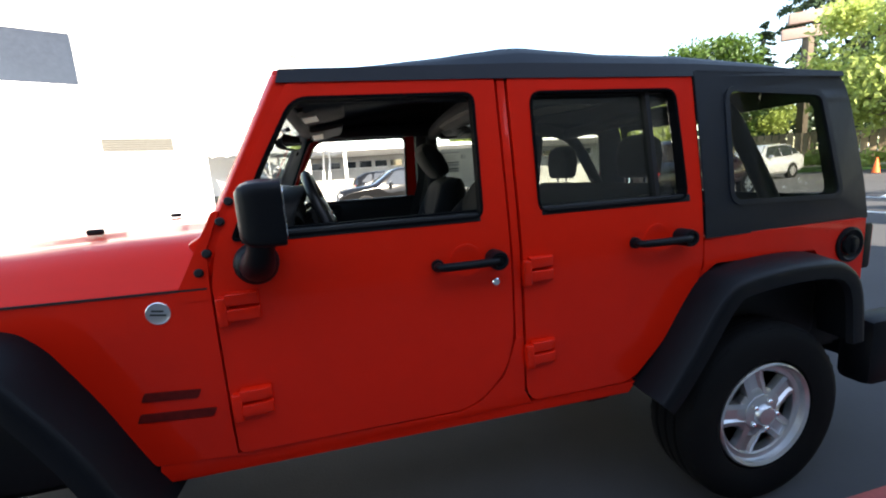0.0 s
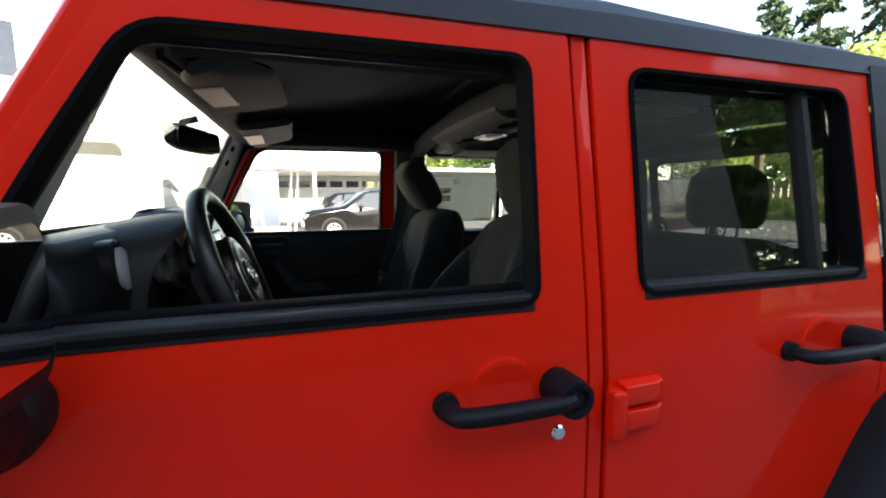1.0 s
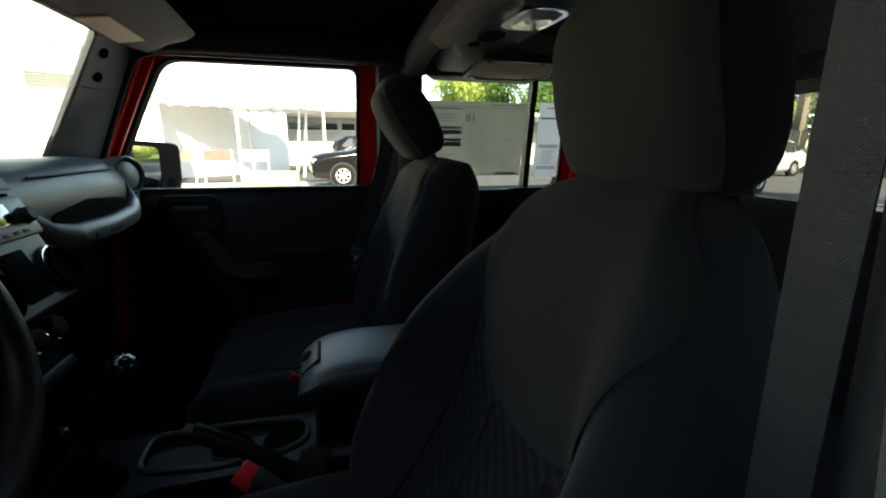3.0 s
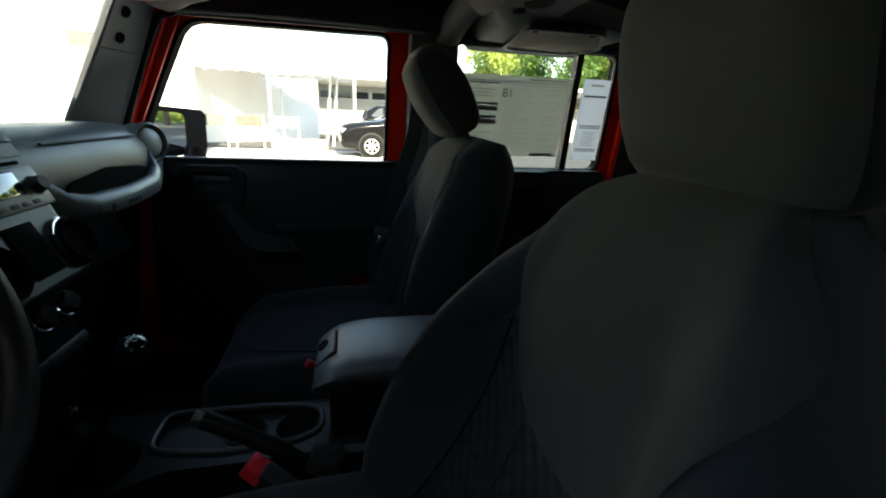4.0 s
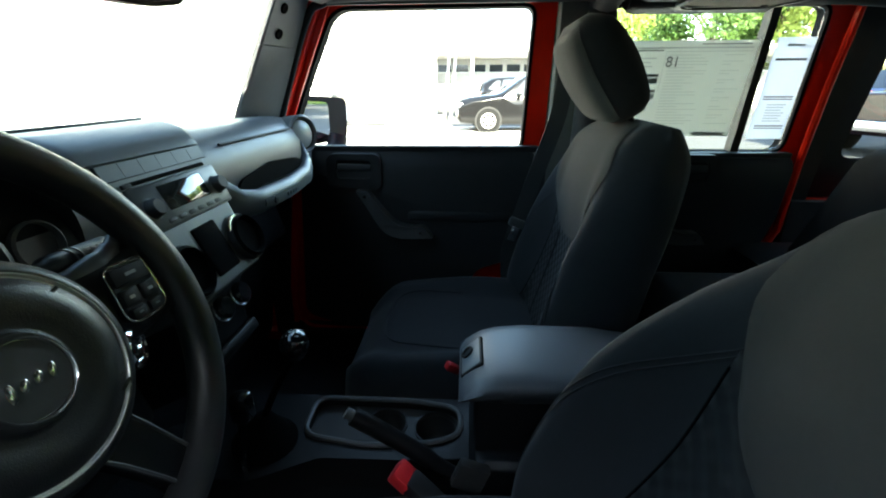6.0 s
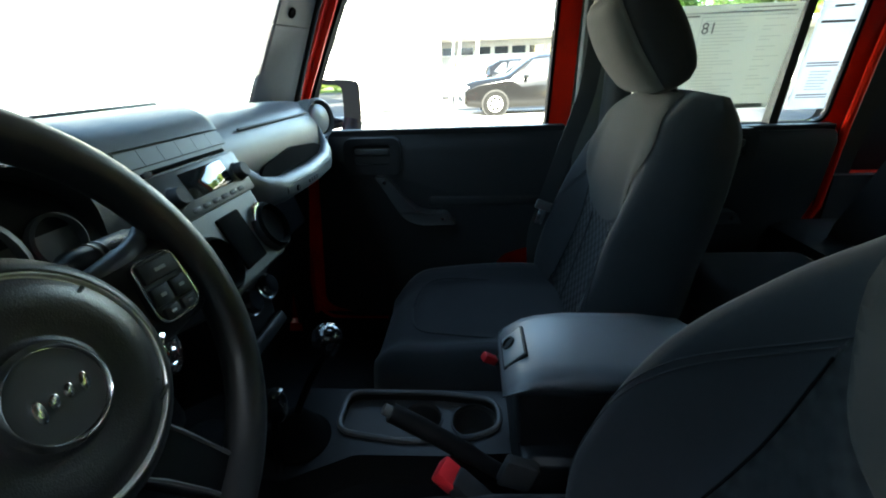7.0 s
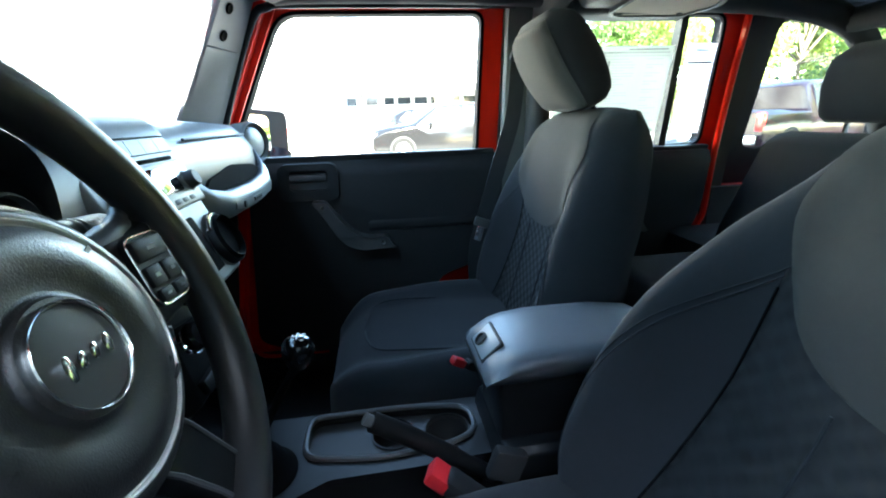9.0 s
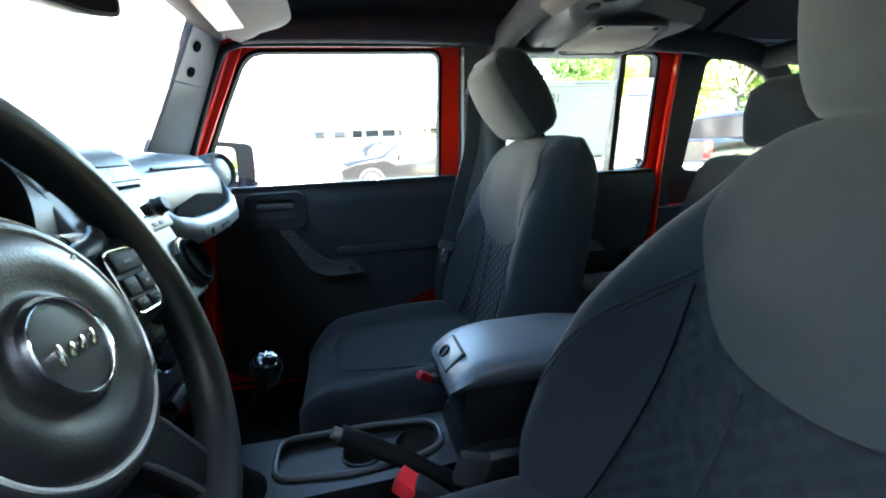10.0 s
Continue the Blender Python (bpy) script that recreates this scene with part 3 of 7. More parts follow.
# dark rubber behind the shut lines
for s in (-1, 1):
    bm = bm_new()
    slab(bm, [Vector(p) for p in ((1.940, 0.57), (1.940, 1.64), (2.028, 1.64), (2.028, 0.57))], [], on_side(s, -0.046), 0.012, CUTS)
    part("pillar_weatherstrip", bm, RUBBER, car)
    bm = bm_new()
    slab(bm, [Vector(p) for p in ((1.05, 0.55), (1.05, 1.10), (1.095, 1.245), (1.14, 1.338), (1.31, 1.652), (1.360, 1.652), (1.195, 1.338), (1.12, 1.19), (1.10, 1.05), (1.10, 0.55))], [], on_side(s, -0.046), 0.010, CUTS)
    part("hinge_weatherstrip", bm, RED if s > 0 else RUBBER, car)
    bm = bm_new()
    slab(bm, [Vector(p) for p in ((2.695, 0.95), (2.695, 1.64), (2.76, 1.64), (2.76, 0.95))], [], on_side(s, -0.040), 0.012, CUTS)
    part("rear_weatherstrip", bm, RUBBER, car)
    bm = bm_new()
    slab(bm, [Vector(p) for p in ((1.30, 1.640), (1.30, 1.672), (2.74, 1.672), (2.74, 1.640))], [], on_side(s, -0.030), 0.03, CUTS)
    part("roof_rail", bm, RUBBER, car)

# tub: floor, bulkheads, inner walls
bm = bm_new()
box(bm, (2.2, 0, 0.52), (2.6, 1.46, 0.03))
part("cabin_floor", bm, CARPET, car, "black carpeted floor")
bm = bm_new()
box(bm, (1.03, 0, 0.80), (0.03, 1.46, 0.56), (0, 12, 0))
part("bulkhead", bm, CARPET, car)
bm = bm_new()
box(bm, (1.55, 0, 0.60), (1.1, 0.34, 0.16), bevel=0.05)
part("floor_tunnel", bm, CARPET, car)
bm = bm_new()
box(bm, (3.49, 0, 0.80), (0.03, 1.46, 0.55))
part("rear_wall", bm, CARPET, car)
for s in (-1, 1):
    bm = bm_new()
    box(bm, (3.10, s * 0.735, 0.80), (0.80, 0.03, 0.54))
    box(bm, (3.05, s * 0.62, 0.72), (0.78, 0.22, 0.34), bevel=0.05)
    part("wheel_box", bm, CARPET, car)
    # red door-sill structure seen from within
    bm = bm_new()
    box(bm, (2.005, s * 0.700, 0.76), (0.050, 0.055, 0.46), bevel=0.012)
    part("centre_post", bm, RED, car, "red painted post")
    for x, L in ((1.53, 0.95), (2.36, 0.70)):
        bm = bm_new()
        box(bm, (x, s * 0.715, 0.560), (L, 0.09, 0.07), bevel=0.012)
        part("door_sill", bm, RUBBER, car, "black sill cover")
    bm = tube(bm_new(), smooth_path([(1.190, s * 0.728, 1.21), (1.172, s * 0.722, 1.06), (1.148, s * 0.716, 0.92), (1.122, s * 0.714, 0.75), (1.116, s * 0.712, 0.66), (1.150, s * 0.71, 0.605), (1.24, s * 0.71, 0.594), (1.36, s * 0.71, 0.592)], 4), 0.0070, 10)
    part("door_aperture", bm, RED, car, "red painted door opening")
    kick = rounded([(1.04, 0.58), (1.098, 0.58), (1.103, 0.75), (1.128, 0.92), (1.150, 1.06), (1.166, 1.205), (1.04, 1.205)], 0.01)
    part("kick_panel", slab(bm_new(), kick, [], lambda x, z, d: Vector((x, s * (0.690 + d), z)), 0.012, (0.75, 0.92, 1.06)), CARPET, car, "black footwell side panel")
    bm = bm_new()
    tube(bm, [(2.690, s * 0.662, 1.62), (2.684, s * 0.69, 1.40), (2.685, s * 0.715, 1.2), (2.676, s * 0.715, 0.98), (2.60, s * 0.715, 0.82), (2.50, s * 0.715, 0.68)], 0.010, 8)
    # driver's copy is black, standing in for the red frame in shade
    part("rear_aperture", bm, RED if s > 0 else RUBBER, car)

# bonnet, cowl, grille
bm = bm_new()
rings = []
for x, w, zt, ze in ((1.055, 0.765, 1.235, 1.090), (0.80, 0.750, 1.230, 1.090), (0.45, 0.715, 1.215, 1.088), (0.05, 0.665, 1.190, 1.082), (-0.35, 0.615, 1.150, 1.07), (-0.50, 0.595, 1.115, 1.05)):
    ring = []
    for k in range(25):
        u = -1 + 2 * k / 24
        a = abs(u)
        z = zt - (zt - ze) * (0.10 * a ** 2 + 0.90 * max(0, (a - 0.72) / 0.28) ** 2.2)
        z += 0.012 * (1 if a < 0.50 else max(0, 1 - (a - 0.50) / 0.06))
        ring.append((x, u * w, z))
    ring += [(x, w, ze - 0.03), (x, -w, ze - 0.03)]
    rings.append(ring)
skin(bm, rings)
hood = part("hood", bm, RED, car, "red sunlit hood")
for s in (-1, 1):
    bm = bm_new()
    box(bm, (0.62, s * 0.38, 1.243), (0.05, 0.02, 0.02), bevel=0.006)
    part("rubber_bumper", bm, RUBBER, hood)
    bm = bm_new()
    box(bm, (-0.30, s * 0.655, 1.04), (0.06, 0.04, 0.10), bevel=0.01)
    part("hood_latch", bm, RUBBER, hood)
bm = bm_new()
lathe(bm, (1.02, -0.22, 1.262), (0, 0, 1), [(0.012, -0.03), (0.012, 0.012), (0.006, 0.018), (0, 0.018)], 10)
tube(bm, [(1.00, -0.22, 1.272), (1.04, 0.00, 1.262), (1.05, 0.25, 1.258)], 0.008, 6)
tube(bm, [(1.00, 0.34, 1.272), (1.04, 0.50, 1.262), (1.05, 0.66, 1.256)], 0.008, 6)
part("wiper", bm, RUBBER, hood)
bm = bm_new()
box(bm, (-0.52, 0, 0.85), (0.08, 1.22, 0.46), bevel=0.03)
box(bm, (-0.02, 0, 0.78), (0.95, 0.85, 0.50))
part("front_grille", bm, RED, car)
bm = bm_new()
box(bm, (-0.72, 0, 0.60), (0.18, 1.60, 0.20), bevel=0.04)
part("front_bumper", bm, PLASTIC, car)
bm = bm_new()
box(bm, (3.72, 0, 0.50), (0.20, 1.64, 0.20), bevel=0.03)
for s in (-1, 1):
    box(bm, (3.66, s * 0.80, 0.50), (0.30, 0.14, 0.30), bevel=0.04)
part("rear_bumper", bm, PLASTIC, car, "black plastic rear bumper")
bm = bm_new()
box(bm, (3.53, 0, 0.85), (0.04, 1.50, 0.48), bevel=0.012)
part("tailgate", bm, RED, car)
bm = bm_new()
for s in (-1, 1):
    box(bm, (1.5, s * 0.42, 0.42), (4.0, 0.08, 0.12), bevel=0.015)
box(bm, (2.947, 0, 0.36), (0.12, 1.35, 0.12), bevel=0.04)
box(bm, (0, 0, 0.36), (0.12, 1.35, 0.12), bevel=0.04)
box(bm, (2.35, -0.66, 0.46), (0.10, 0.08, 0.04), bevel=0.01)
part("chassis", bm, RUBBER, car, "black chassis rails and axles")


def flare(points, s, y0, y1, name):
    """An arched black wheel flare swept along points (x, z)."""
    pts = smooth_path([(x, 0, z) for x, z in points], 5)
    rings = []
    n = len(pts)
    hub = Vector((0.5 * (points[0][0] + points[-1][0]), 0, 0.36))
    for i, p in enumerate(pts):
        d = (pts[min(i + 1, n - 1)] - pts[max(i - 1, 0)]).normalized()
        nrm = Vector((-d.z, 0, d.x))
        if nrm.dot(p - hub) < 0:
            nrm = -nrm
        ring = []
        for y, h in ((y0, 0.006), (y0 + 0.35 * (y1 - y0), 0.004), (y1 - 0.020, -0.010), (y1 - 0.004, -0.020), (y1, -0.036), (y1 - 0.004, -0.075), (y1 - 0.025, -0.082), (y1 - 0.03, -0.055), (y0, -0.040)):
            q = p + nrm * h
            ring.append((q.x, s * y, q.z))
        rings.append(ring)
    return part(name, skin_bm(rings), PLASTIC, car, "black plastic wheel flare", sharp=60)


def skin_bm(rings):
    b = bm_new()
    skin(b, rings)
    return b


def make_wheel(cx, s):
    c = (cx, s * 0.79, 0.362)
    bm = bm_new()
    prof = [(0.225, -0.105), (0.262, -0.114), (0.315, -0.115), (0.345, -0.105), (0.362, -0.085), (0.365, -0.055), (0.357, -0.052), (0.357, -0.040), (0.366, -0.037), (0.367, -0.008), (0.358, -0.005), (0.358, 0.005), (0.367, 0.008),
            (0.366, 0.037), (0.357, 0.040), (0.357, 0.052), (0.365, 0.055), (0.362, 0.085), (0.345, 0.105), (0.315, 0.115), (0.262, 0.114), (0.225, 0.105), (0.215, 0.06), (0.215, -0.06)]
    lathe(bm, c, (0, s, 0), prof + prof[:1], 56)
    for k in range(44):
        a = 2 * math.pi * k / 44
        for h in (-0.087, 0.087):
            p = Vector(c) + Vector((math.cos(a) * 0.344, s * h, math.sin(a) * 0.344))
            box(bm, p, (0.016, 0.026, 0.020), (0, -math.degrees(a), 0))
    tyre = part("tyre", bm, TYRE, car, "black all-terrain tyre")
    rim = lathe(bm_new(), c, (0, s, 0), [(0.212, -0.09), (0.218, -0.10), (0.214, 0.080), (0.214, 0.103), (0.207, 0.108), (0.197, 0.100), (0.190, 0.06), (0.185, 0.0), (0.185, -0.09)], 56)
    r = part("rim", rim, ALLOY, tyre, "silver five-spoke alloy rim")
    for k in range(5):
        a0 = radians(90 + 72 * k + 14)
        bm = bm_new()
        rows = []
        for rad, w, h in ((0.060, 0.052, 0.082), (0.10, 0.046, 0.080), (0.15, 0.047, 0.074), (0.205, 0.060, 0.078)):
            ring = []
            for u, dh in ((-1, -0.03), (-0.95, -0.004), (-0.55, 0.0), (-0.40, -0.010), (0.40, -0.010), (0.55, 0.0), (0.95, -0.004), (1, -0.03)):
                px, pz = rad, u * w
                ring.append(Vector(c) + Vector((math.cos(a0) * px - math.sin(a0) * pz, s * (h + dh), math.sin(a0) * px + math.cos(a0) * pz)))
            rows.append(ring)
        skin(bm, rows)
        part("spoke", bm, ALLOY, tyre)
    bm = lathe(bm_new(), c, (0, s, 0), [(0.172, 0.040), (0.170, 0.072), (0.176, 0.0775), (0.192, 0.078), (0.200, 0.084), (0.209, 0.090), (0.209, 0.040)], 56)
    part("rim_ring", bm, ALLOY, tyre)
    bm = lathe(bm_new(), c, (0, s, 0), [(0.104, 0.030), (0.102, 0.070), (0.094, 0.077), (0.070, 0.080), (0.0, 0.080)], 48)
    part("centre_web", bm, ALLOY, tyre)
    bm = lathe(bm_new(), c, (0, s, 0), [(0.078, 0.03), (0.076, 0.084), (0.060, 0.090), (0.044, 0.090), (0.040, 0.104), (0.034, 0.109), (0, 0.110)], 32)
    part("hub_cap", bm, ALLOY, tyre)
    for k in range(5):
        a = radians(90 + 72 * k - 22)
        bm = lathe(bm_new(), Vector(c) + Vector((math.cos(a) * 0.058, s * 0.082, math.sin(a) * 0.058)), (0, s, 0), [(0.0105, 0), (0.0105, 0.016), (0.006, 0.022), (0, 0.022)], 8)
        part("wheel_nut", bm, CHROME, tyre)
    bm = lathe(bm_new(), c, (0, s, 0), [(0.16, -0.05), (0.16, -0.02), (0.05, -0.015), (0, -0.015)], 28)
    part("brake_disc", bm, DARK, tyre)
    return tyre


for s in (-1, 1):
    flare([(2.437, 0.535), (2.480, 0.585), (2.56, 0.70), (2.69, 0.895), (2.80, 0.948), (3.05, 0.968), (3.24, 0.945), (3.335, 0.84), (3.372, 0.62)], s, 0.775, 0.935, "rear_flare")
    flare([(0.885, 0.47), (0.82, 0.61), (0.755, 0.755), (0.675, 0.895), (0.61, 0.985), (0.52, 1.030), (0.25, 1.045), (-0.25, 1.03), (-0.45, 0.96), (-0.55, 0.80)], s, 0.60, 0.935, "front_flare")
    bm = bm_new()
    box(bm, (0.16, s * 0.54, 0.74), (1.06, 0.34, 0.46), bevel=0.05)
    part("front_wheel_well", bm, RUBBER, car)
    bm = bm_new()
    box(bm, (2.945, s * 0.575, 0.745), (0.84, 0.38, 0.40), bevel=0.06)
    part("wheel_well", bm, RUBBER, car)
    for cx in (0.0, 2.947):
        make_wheel(cx, s)

# windscreen frame
for s in (-1, 1):
    bm = bm_new()
    A, B = Vector((1.0135, s * 0.782, 1.085)), Vector((1.312, s * 0.700, 1.668))
    rings = []
    for t in (0, 0.12, 0.5, 0.9, 1.0):
        p = A.lerp(B, t)
        w = 0.026
        rings.append([p + Vector((dx, s * dy, dx * 0.0 - dx * 0.30)) for dx, dy in ((-0.026, -0.010), (-0.030, -0.055), (0.012, -0.070), (0.030, -0.060), (0.032, 0.002), (0.020, 0.012), (-0.010, 0.012))])
    skin(bm, rings)
    pil = part("windscreen_pillar", bm, RED, car, "red windscreen pillar", bevel=0.005)
    for t in (0.417, 0.325, 0.181, 0.093):
        p = A.lerp(B, t)
        bm = lathe(bm_new(), (p.x + 0.004, s * (side(p.x, p.z) + 0.0), p.z - 0.004), (0, s, 0.15), [(0.0125, 0), (0.0125, 0.008), (0.009, 0.012), (0, 0.012)], 12)
        part("bolt", bm, RUBBER, pil, "black torx bolt")
    # hinge bracket below
    bm = slab(bm_new(), rounded([(0.966, 1.058), (1.024, 1.165), (1.094, 1.300), (1.112, 1.300), (1.070, 1.195), (1.067, 1.058)], 0.004), [], on_side(s, 0.001), 0.03, (1.09, 1.15, 1.21))
    part("cowl_side", bm, RED, car, bevel=0.004)
bm = bm_new()
box(bm, (1.318, 0, 1.667), (0.070, 1.38, 0.040), (0, 20, 0), bevel=0.015)
part("windscreen_header", bm, RED, car)
bm = bm_new()
box(bm, (1.035, 0, 1.20), (0.06, 1.44, 0.05), (0, -28, 0), bevel=0.015)
part("windscreen_base", bm, RED, car)
bm = skin_bm([[(1.054, -0.70, 1.215), (1.054, 0.70, 1.215), (1.058, 0.70, 1.213), (1.058, -0.70, 1.213)], [(1.278, -0.65, 1.655), (1.278, 0.65, 1.655), (1.282, 0.65, 1.653), (1.282, -0.65, 1.653)]])
ws = part("windscreen", bm, SCREEN_GLASS, car, "clear flat windscreen")
ws.visible_shadow = False

# door mirrors
for s in (-1, 1):
    d = DOORS[s, True]
    bm = bm_new()
    rings = []
    for dx, k in ((-0.075, 0.55), (-0.062, 0.80), (-0.040, 0.93), (0.0, 1.0), (0.045, 1.0), (0.052, 0.97)):
        poly = rounded([(-0.092, -0.080), (-0.098, 0.070), (0.080, 0.082), (0.098, 0.062), (0.098, -0.070), (0.078, -0.086)], 0.028, 4)
        poly = [(p[0] * (0.74 if s < 0 and p[0] < 0 else 1.0), p[1]) for p in poly]
        rings.append([(1.255 + dx * (0.7 if s < 0 and dx < 0 else 1.0) - (0.108 if s > 0 else 0) - (0.60 if s > 0 else 0.12) * p[0] * k, s * (0.960 - p[0] * k), 1.298 + p[1] * (0.35 + 0.65 * k)) for p in poly])
    skin(bm, rings)
    part("mirror_housing", bm, PLASTIC, d, "black plastic mirror housing", sharp=50)
    bm = bm_new()
    lip = 0.068 if s > 0 else 0.0
    poly = rounded([(-0.080 + lip, -0.062), (-0.084 + lip, 0.056), (0.072, 0.064), (0.086, 0.050), (0.086, -0.056), (0.068, -0.068)], 0.02, 3)
    poly = [(p[0] * (0.74 if s < 0 and p[0] < 0 else 1.0), p[1]) for p in poly]
    skin(bm, [[(q - (0.108 if s > 0 else 0) - (0.60 if s > 0 else 0.12) * p[0], s * (0.960 - p[0]), 1.298 + p[1]) for p in poly] for q in (1.3085, 1.3105)])
    part("mirror_glass", bm, MIRROR, d, "mirror glass")
    bm = bm_new()
    tube(bm, smooth_path([(1.245, s * 0.955, 1.24), (1.235, s * 0.93, 1.19), (1.215, s * 0.875, 1.155), (1.20, s * 0.80, 1.15)], 4), [0.034, 0.034, 0.034, 0.034, 0.036, 0.038, 0.040, 0.042, 0.044, 0.047, 0.048, 0.050, 0.05], 14)
    lathe(bm, (1.20, s * 0.790, 1.15), (0, s, 0), [(0.058, 0), (0.060, 0.03), (0.052, 0.055), (0.035, 0.07), (0, 0.075)], 24)
    part("mirror_arm", bm, PLASTIC, d)

# soft top
def roof_z(x, u):
    """Height of the canvas: taut between its bows, lower at the edges."""
    mid = float(np.interp(x, (1.30, 1.36, 1.75, 2.06, 2.12, 2.45, 2.74, 2.80, 3.15, 3.44), (1.70, 1.712, 1.755, 1.800, 1.800, 1.772, 1.765, 1.76, 1.735, 1.70)))
    edge = float(np.interp(x, (1.30, 2.08, 2.75, 3.44), (1.662, 1.672, 1.668, 1.640)))
    a = min(1.0, abs(u))
    return edge + (mid - edge) * (1 - a ** 9) + 0.004 * math.sin(x * 31 + u * 9) * (1 - a)


def roof_y(x, u):
    half = float(np.interp(x, (1.30, 2.7, 3.44), (0.712, 0.715, 0.690)))
    return u * half


xs = [1.30 + 2.14 * i / 46 for i in range(47)]
us = [-1 + 2 * k / 24 for k in range(25)]
bm = bm_new()
grid = [[bm.verts.new((x, roof_y(x, u), roof_z(x, u))) for u in us] for x in xs]
low = [[bm.verts.new((x, roof_y(x, u) * 0.985, roof_z(x, u) - 0.010)) for u in us] for x in xs]
for i in range(46):
    for k in range(24):
        bm.faces.new((grid[i][k], grid[i][k + 1], grid[i + 1][k + 1], grid[i + 1][k]))
        bm.faces.new((low[i][k], low[i + 1][k], low[i + 1][k + 1], low[i][k + 1])).material_index = 1
for i in range(46):
    for k in (0, 24):
        bm.faces.new((grid[i][k], grid[i + 1][k], low[i + 1][k], low[i][k]))
for k in range(24):
    for i in (0, 46):
        bm.faces.new((grid[i][k], grid[i][k + 1], low[i][k + 1], low[i][k]))
top = part("soft_top", bm, (CANVAS, HEADLINER), car, "taut black canvas soft top", sharp=60)
QWIN = rounded([(2.848, 1.190), (2.862, 1.592), (3.305, 1.568), (3.362, 1.175)], 0.04)
for s in (-1, 1):
    bm = bm_new()
    slab(bm, [Vector(p) for p in ((1.30, 1.648), (1.31, 1.688), (2.08, 1.700), (2.75, 1.690), (3.43, 1.655), (3.43, 1.635), (2.72, 1.645), (1.96, 1.650))], [], lambda x, z, d: Vector((x, s * (0.722 - 0.35 * (z - 1.648) - d), z)), 0.012)
    part("roof_rail_flap", bm, CANVAS, top)
    bm = bm_new()
    side_poly = rounded([(2.724, 1.064), (2.724, 1.665), (3.43, 1.645), (3.475, 1.54), (3.56, 1.064)], [0.0, 0.01, 0.06, 0.05, 0.01])
    slab(bm, side_poly, [QWIN], lambda x, z, d: Vector((x, s * (side(x, z) + 0.006 - d - 0.05 * max(0, (x - 3.3) / 0.25) ** 2 * 0.6), z)), 0.006, (1.21, 1.4, 1.55))
    part("side_curtain", bm, CANVAS, top, "black canvas side panel")
    for_q = slab(bm_new(), inset(QWIN, -0.016), [inset(QWIN, 0.004)], on_side(s, 0.010), 0.004, (1.3, 1.4, 1.5))
    part("curtain_binding", for_q, CANVAS, top)
    pane("curtain_window", inset(QWIN, -0.004), s, VINYL, top, 0.003, "clear vinyl window", 0.002)
bm = bm_new()
slab(bm, [Vector(p) for p in ((-0.70, 1.064), (-0.66, 1.66), (0.66, 1.66), (0.70, 1.064))], [rounded([(-0.635, 1.16), (-0.61, 1.56), (0.61, 1.56), (0.635, 1.16)], 0.04)],
     lambda y, z, d: Vector((3.545 - 0.21 * (z - 1.064) - d, y, z)), 0.008, (1.3,))
part("rear_curtain", bm, CANVAS, top)
bm = slab(bm_new(), rounded([(-0.645, 1.15), (-0.62, 1.57), (0.62, 1.57), (0.645, 1.15)], 0.04), [], lambda y, z, d: Vector((3.541 - 0.21 * (z - 1.064) - d, y, z)), 0.002)
rw = part("rear_window", bm, VINYL, top, "clear vinyl rear window")
rw.visible_shadow = False

# ---------------------------------------------------------------- cabin
# roll bars
bm = bm_new()
hoop = [(2.035, -0.66, 0.62), (2.038, -0.66, 1.2), (2.042, -0.63, 1.52), (2.046, -0.57, 1.615), (2.05, 0, 1.655), (2.046, 0.57, 1.615), (2.042, 0.63, 1.52), (2.038, 0.66, 1.2), (2.035, 0.66, 0.62)]
tube(bm, smooth_path(hoop, 5), 0.036, 12)
part("roll_hoop", bm, PADDING, car, "padded black roll hoop")
for s in (-1, 1):
    bm = tube(bm_new(), smooth_path([(1.350, s * 0.598, 1.636), (1.46, s * 0.594, 1.640), (1.75, s * 0.595, 1.640), (2.085, s * 0.59, 1.630)], 5), 0.038, 12)
    part("front_bar", bm, PADDING, car, "padded black roof bar")
    bm = tube(bm_new(), smooth_path([(2.085, s * 0.585, 1.61), (2.60, s * 0.590, 1.615), (2.95, s * 0.595, 1.56), (3.10, s * 0.60, 1.40), (3.30, s * 0.62, 1.05)], 5), 0.036, 12)
    part("rear_bar", bm, PADDING, car)
bm = tube(bm_new(), [(2.95, -0.6, 1.56), (2.97, 0, 1.58), (2.95, 0.6, 1.56)], 0.034, 10)
part("cross_bar", bm, PADDING, car)
bm = bm_new()
for xb in (2.08, 2.76):
    tube(bm, [(xb, -0.66, 1.64), (xb, -0.4, roof_z(xb, 0.55) - 0.024), (xb, 0.4, roof_z(xb, 0.55) - 0.024), (xb, 0.66, 1.64)], 0.011, 8)
part("roof_bow", bm, RUBBER, top)

for s in (-1, 1):
    bm = bm_new()
    rings = []
    for z, y in ((0.64, 0.712), (1.05, 0.708), (1.21, 0.700), (1.40, 0.678), (1.615, 0.650)):
        rings.append([(1.938, s * y, z), (1.944, s * (y - 0.014), z), (1.975, s * (y - 0.020), z), (2.028, s * (y - 0.018), z), (2.030, s * (y + 0.012), z), (1.95, s * (y + 0.014), z)])
    part("pillar_cover", skin_bm(rings), PILLAR_COVER, car, "grey textured pillar cover", bevel=0.003)

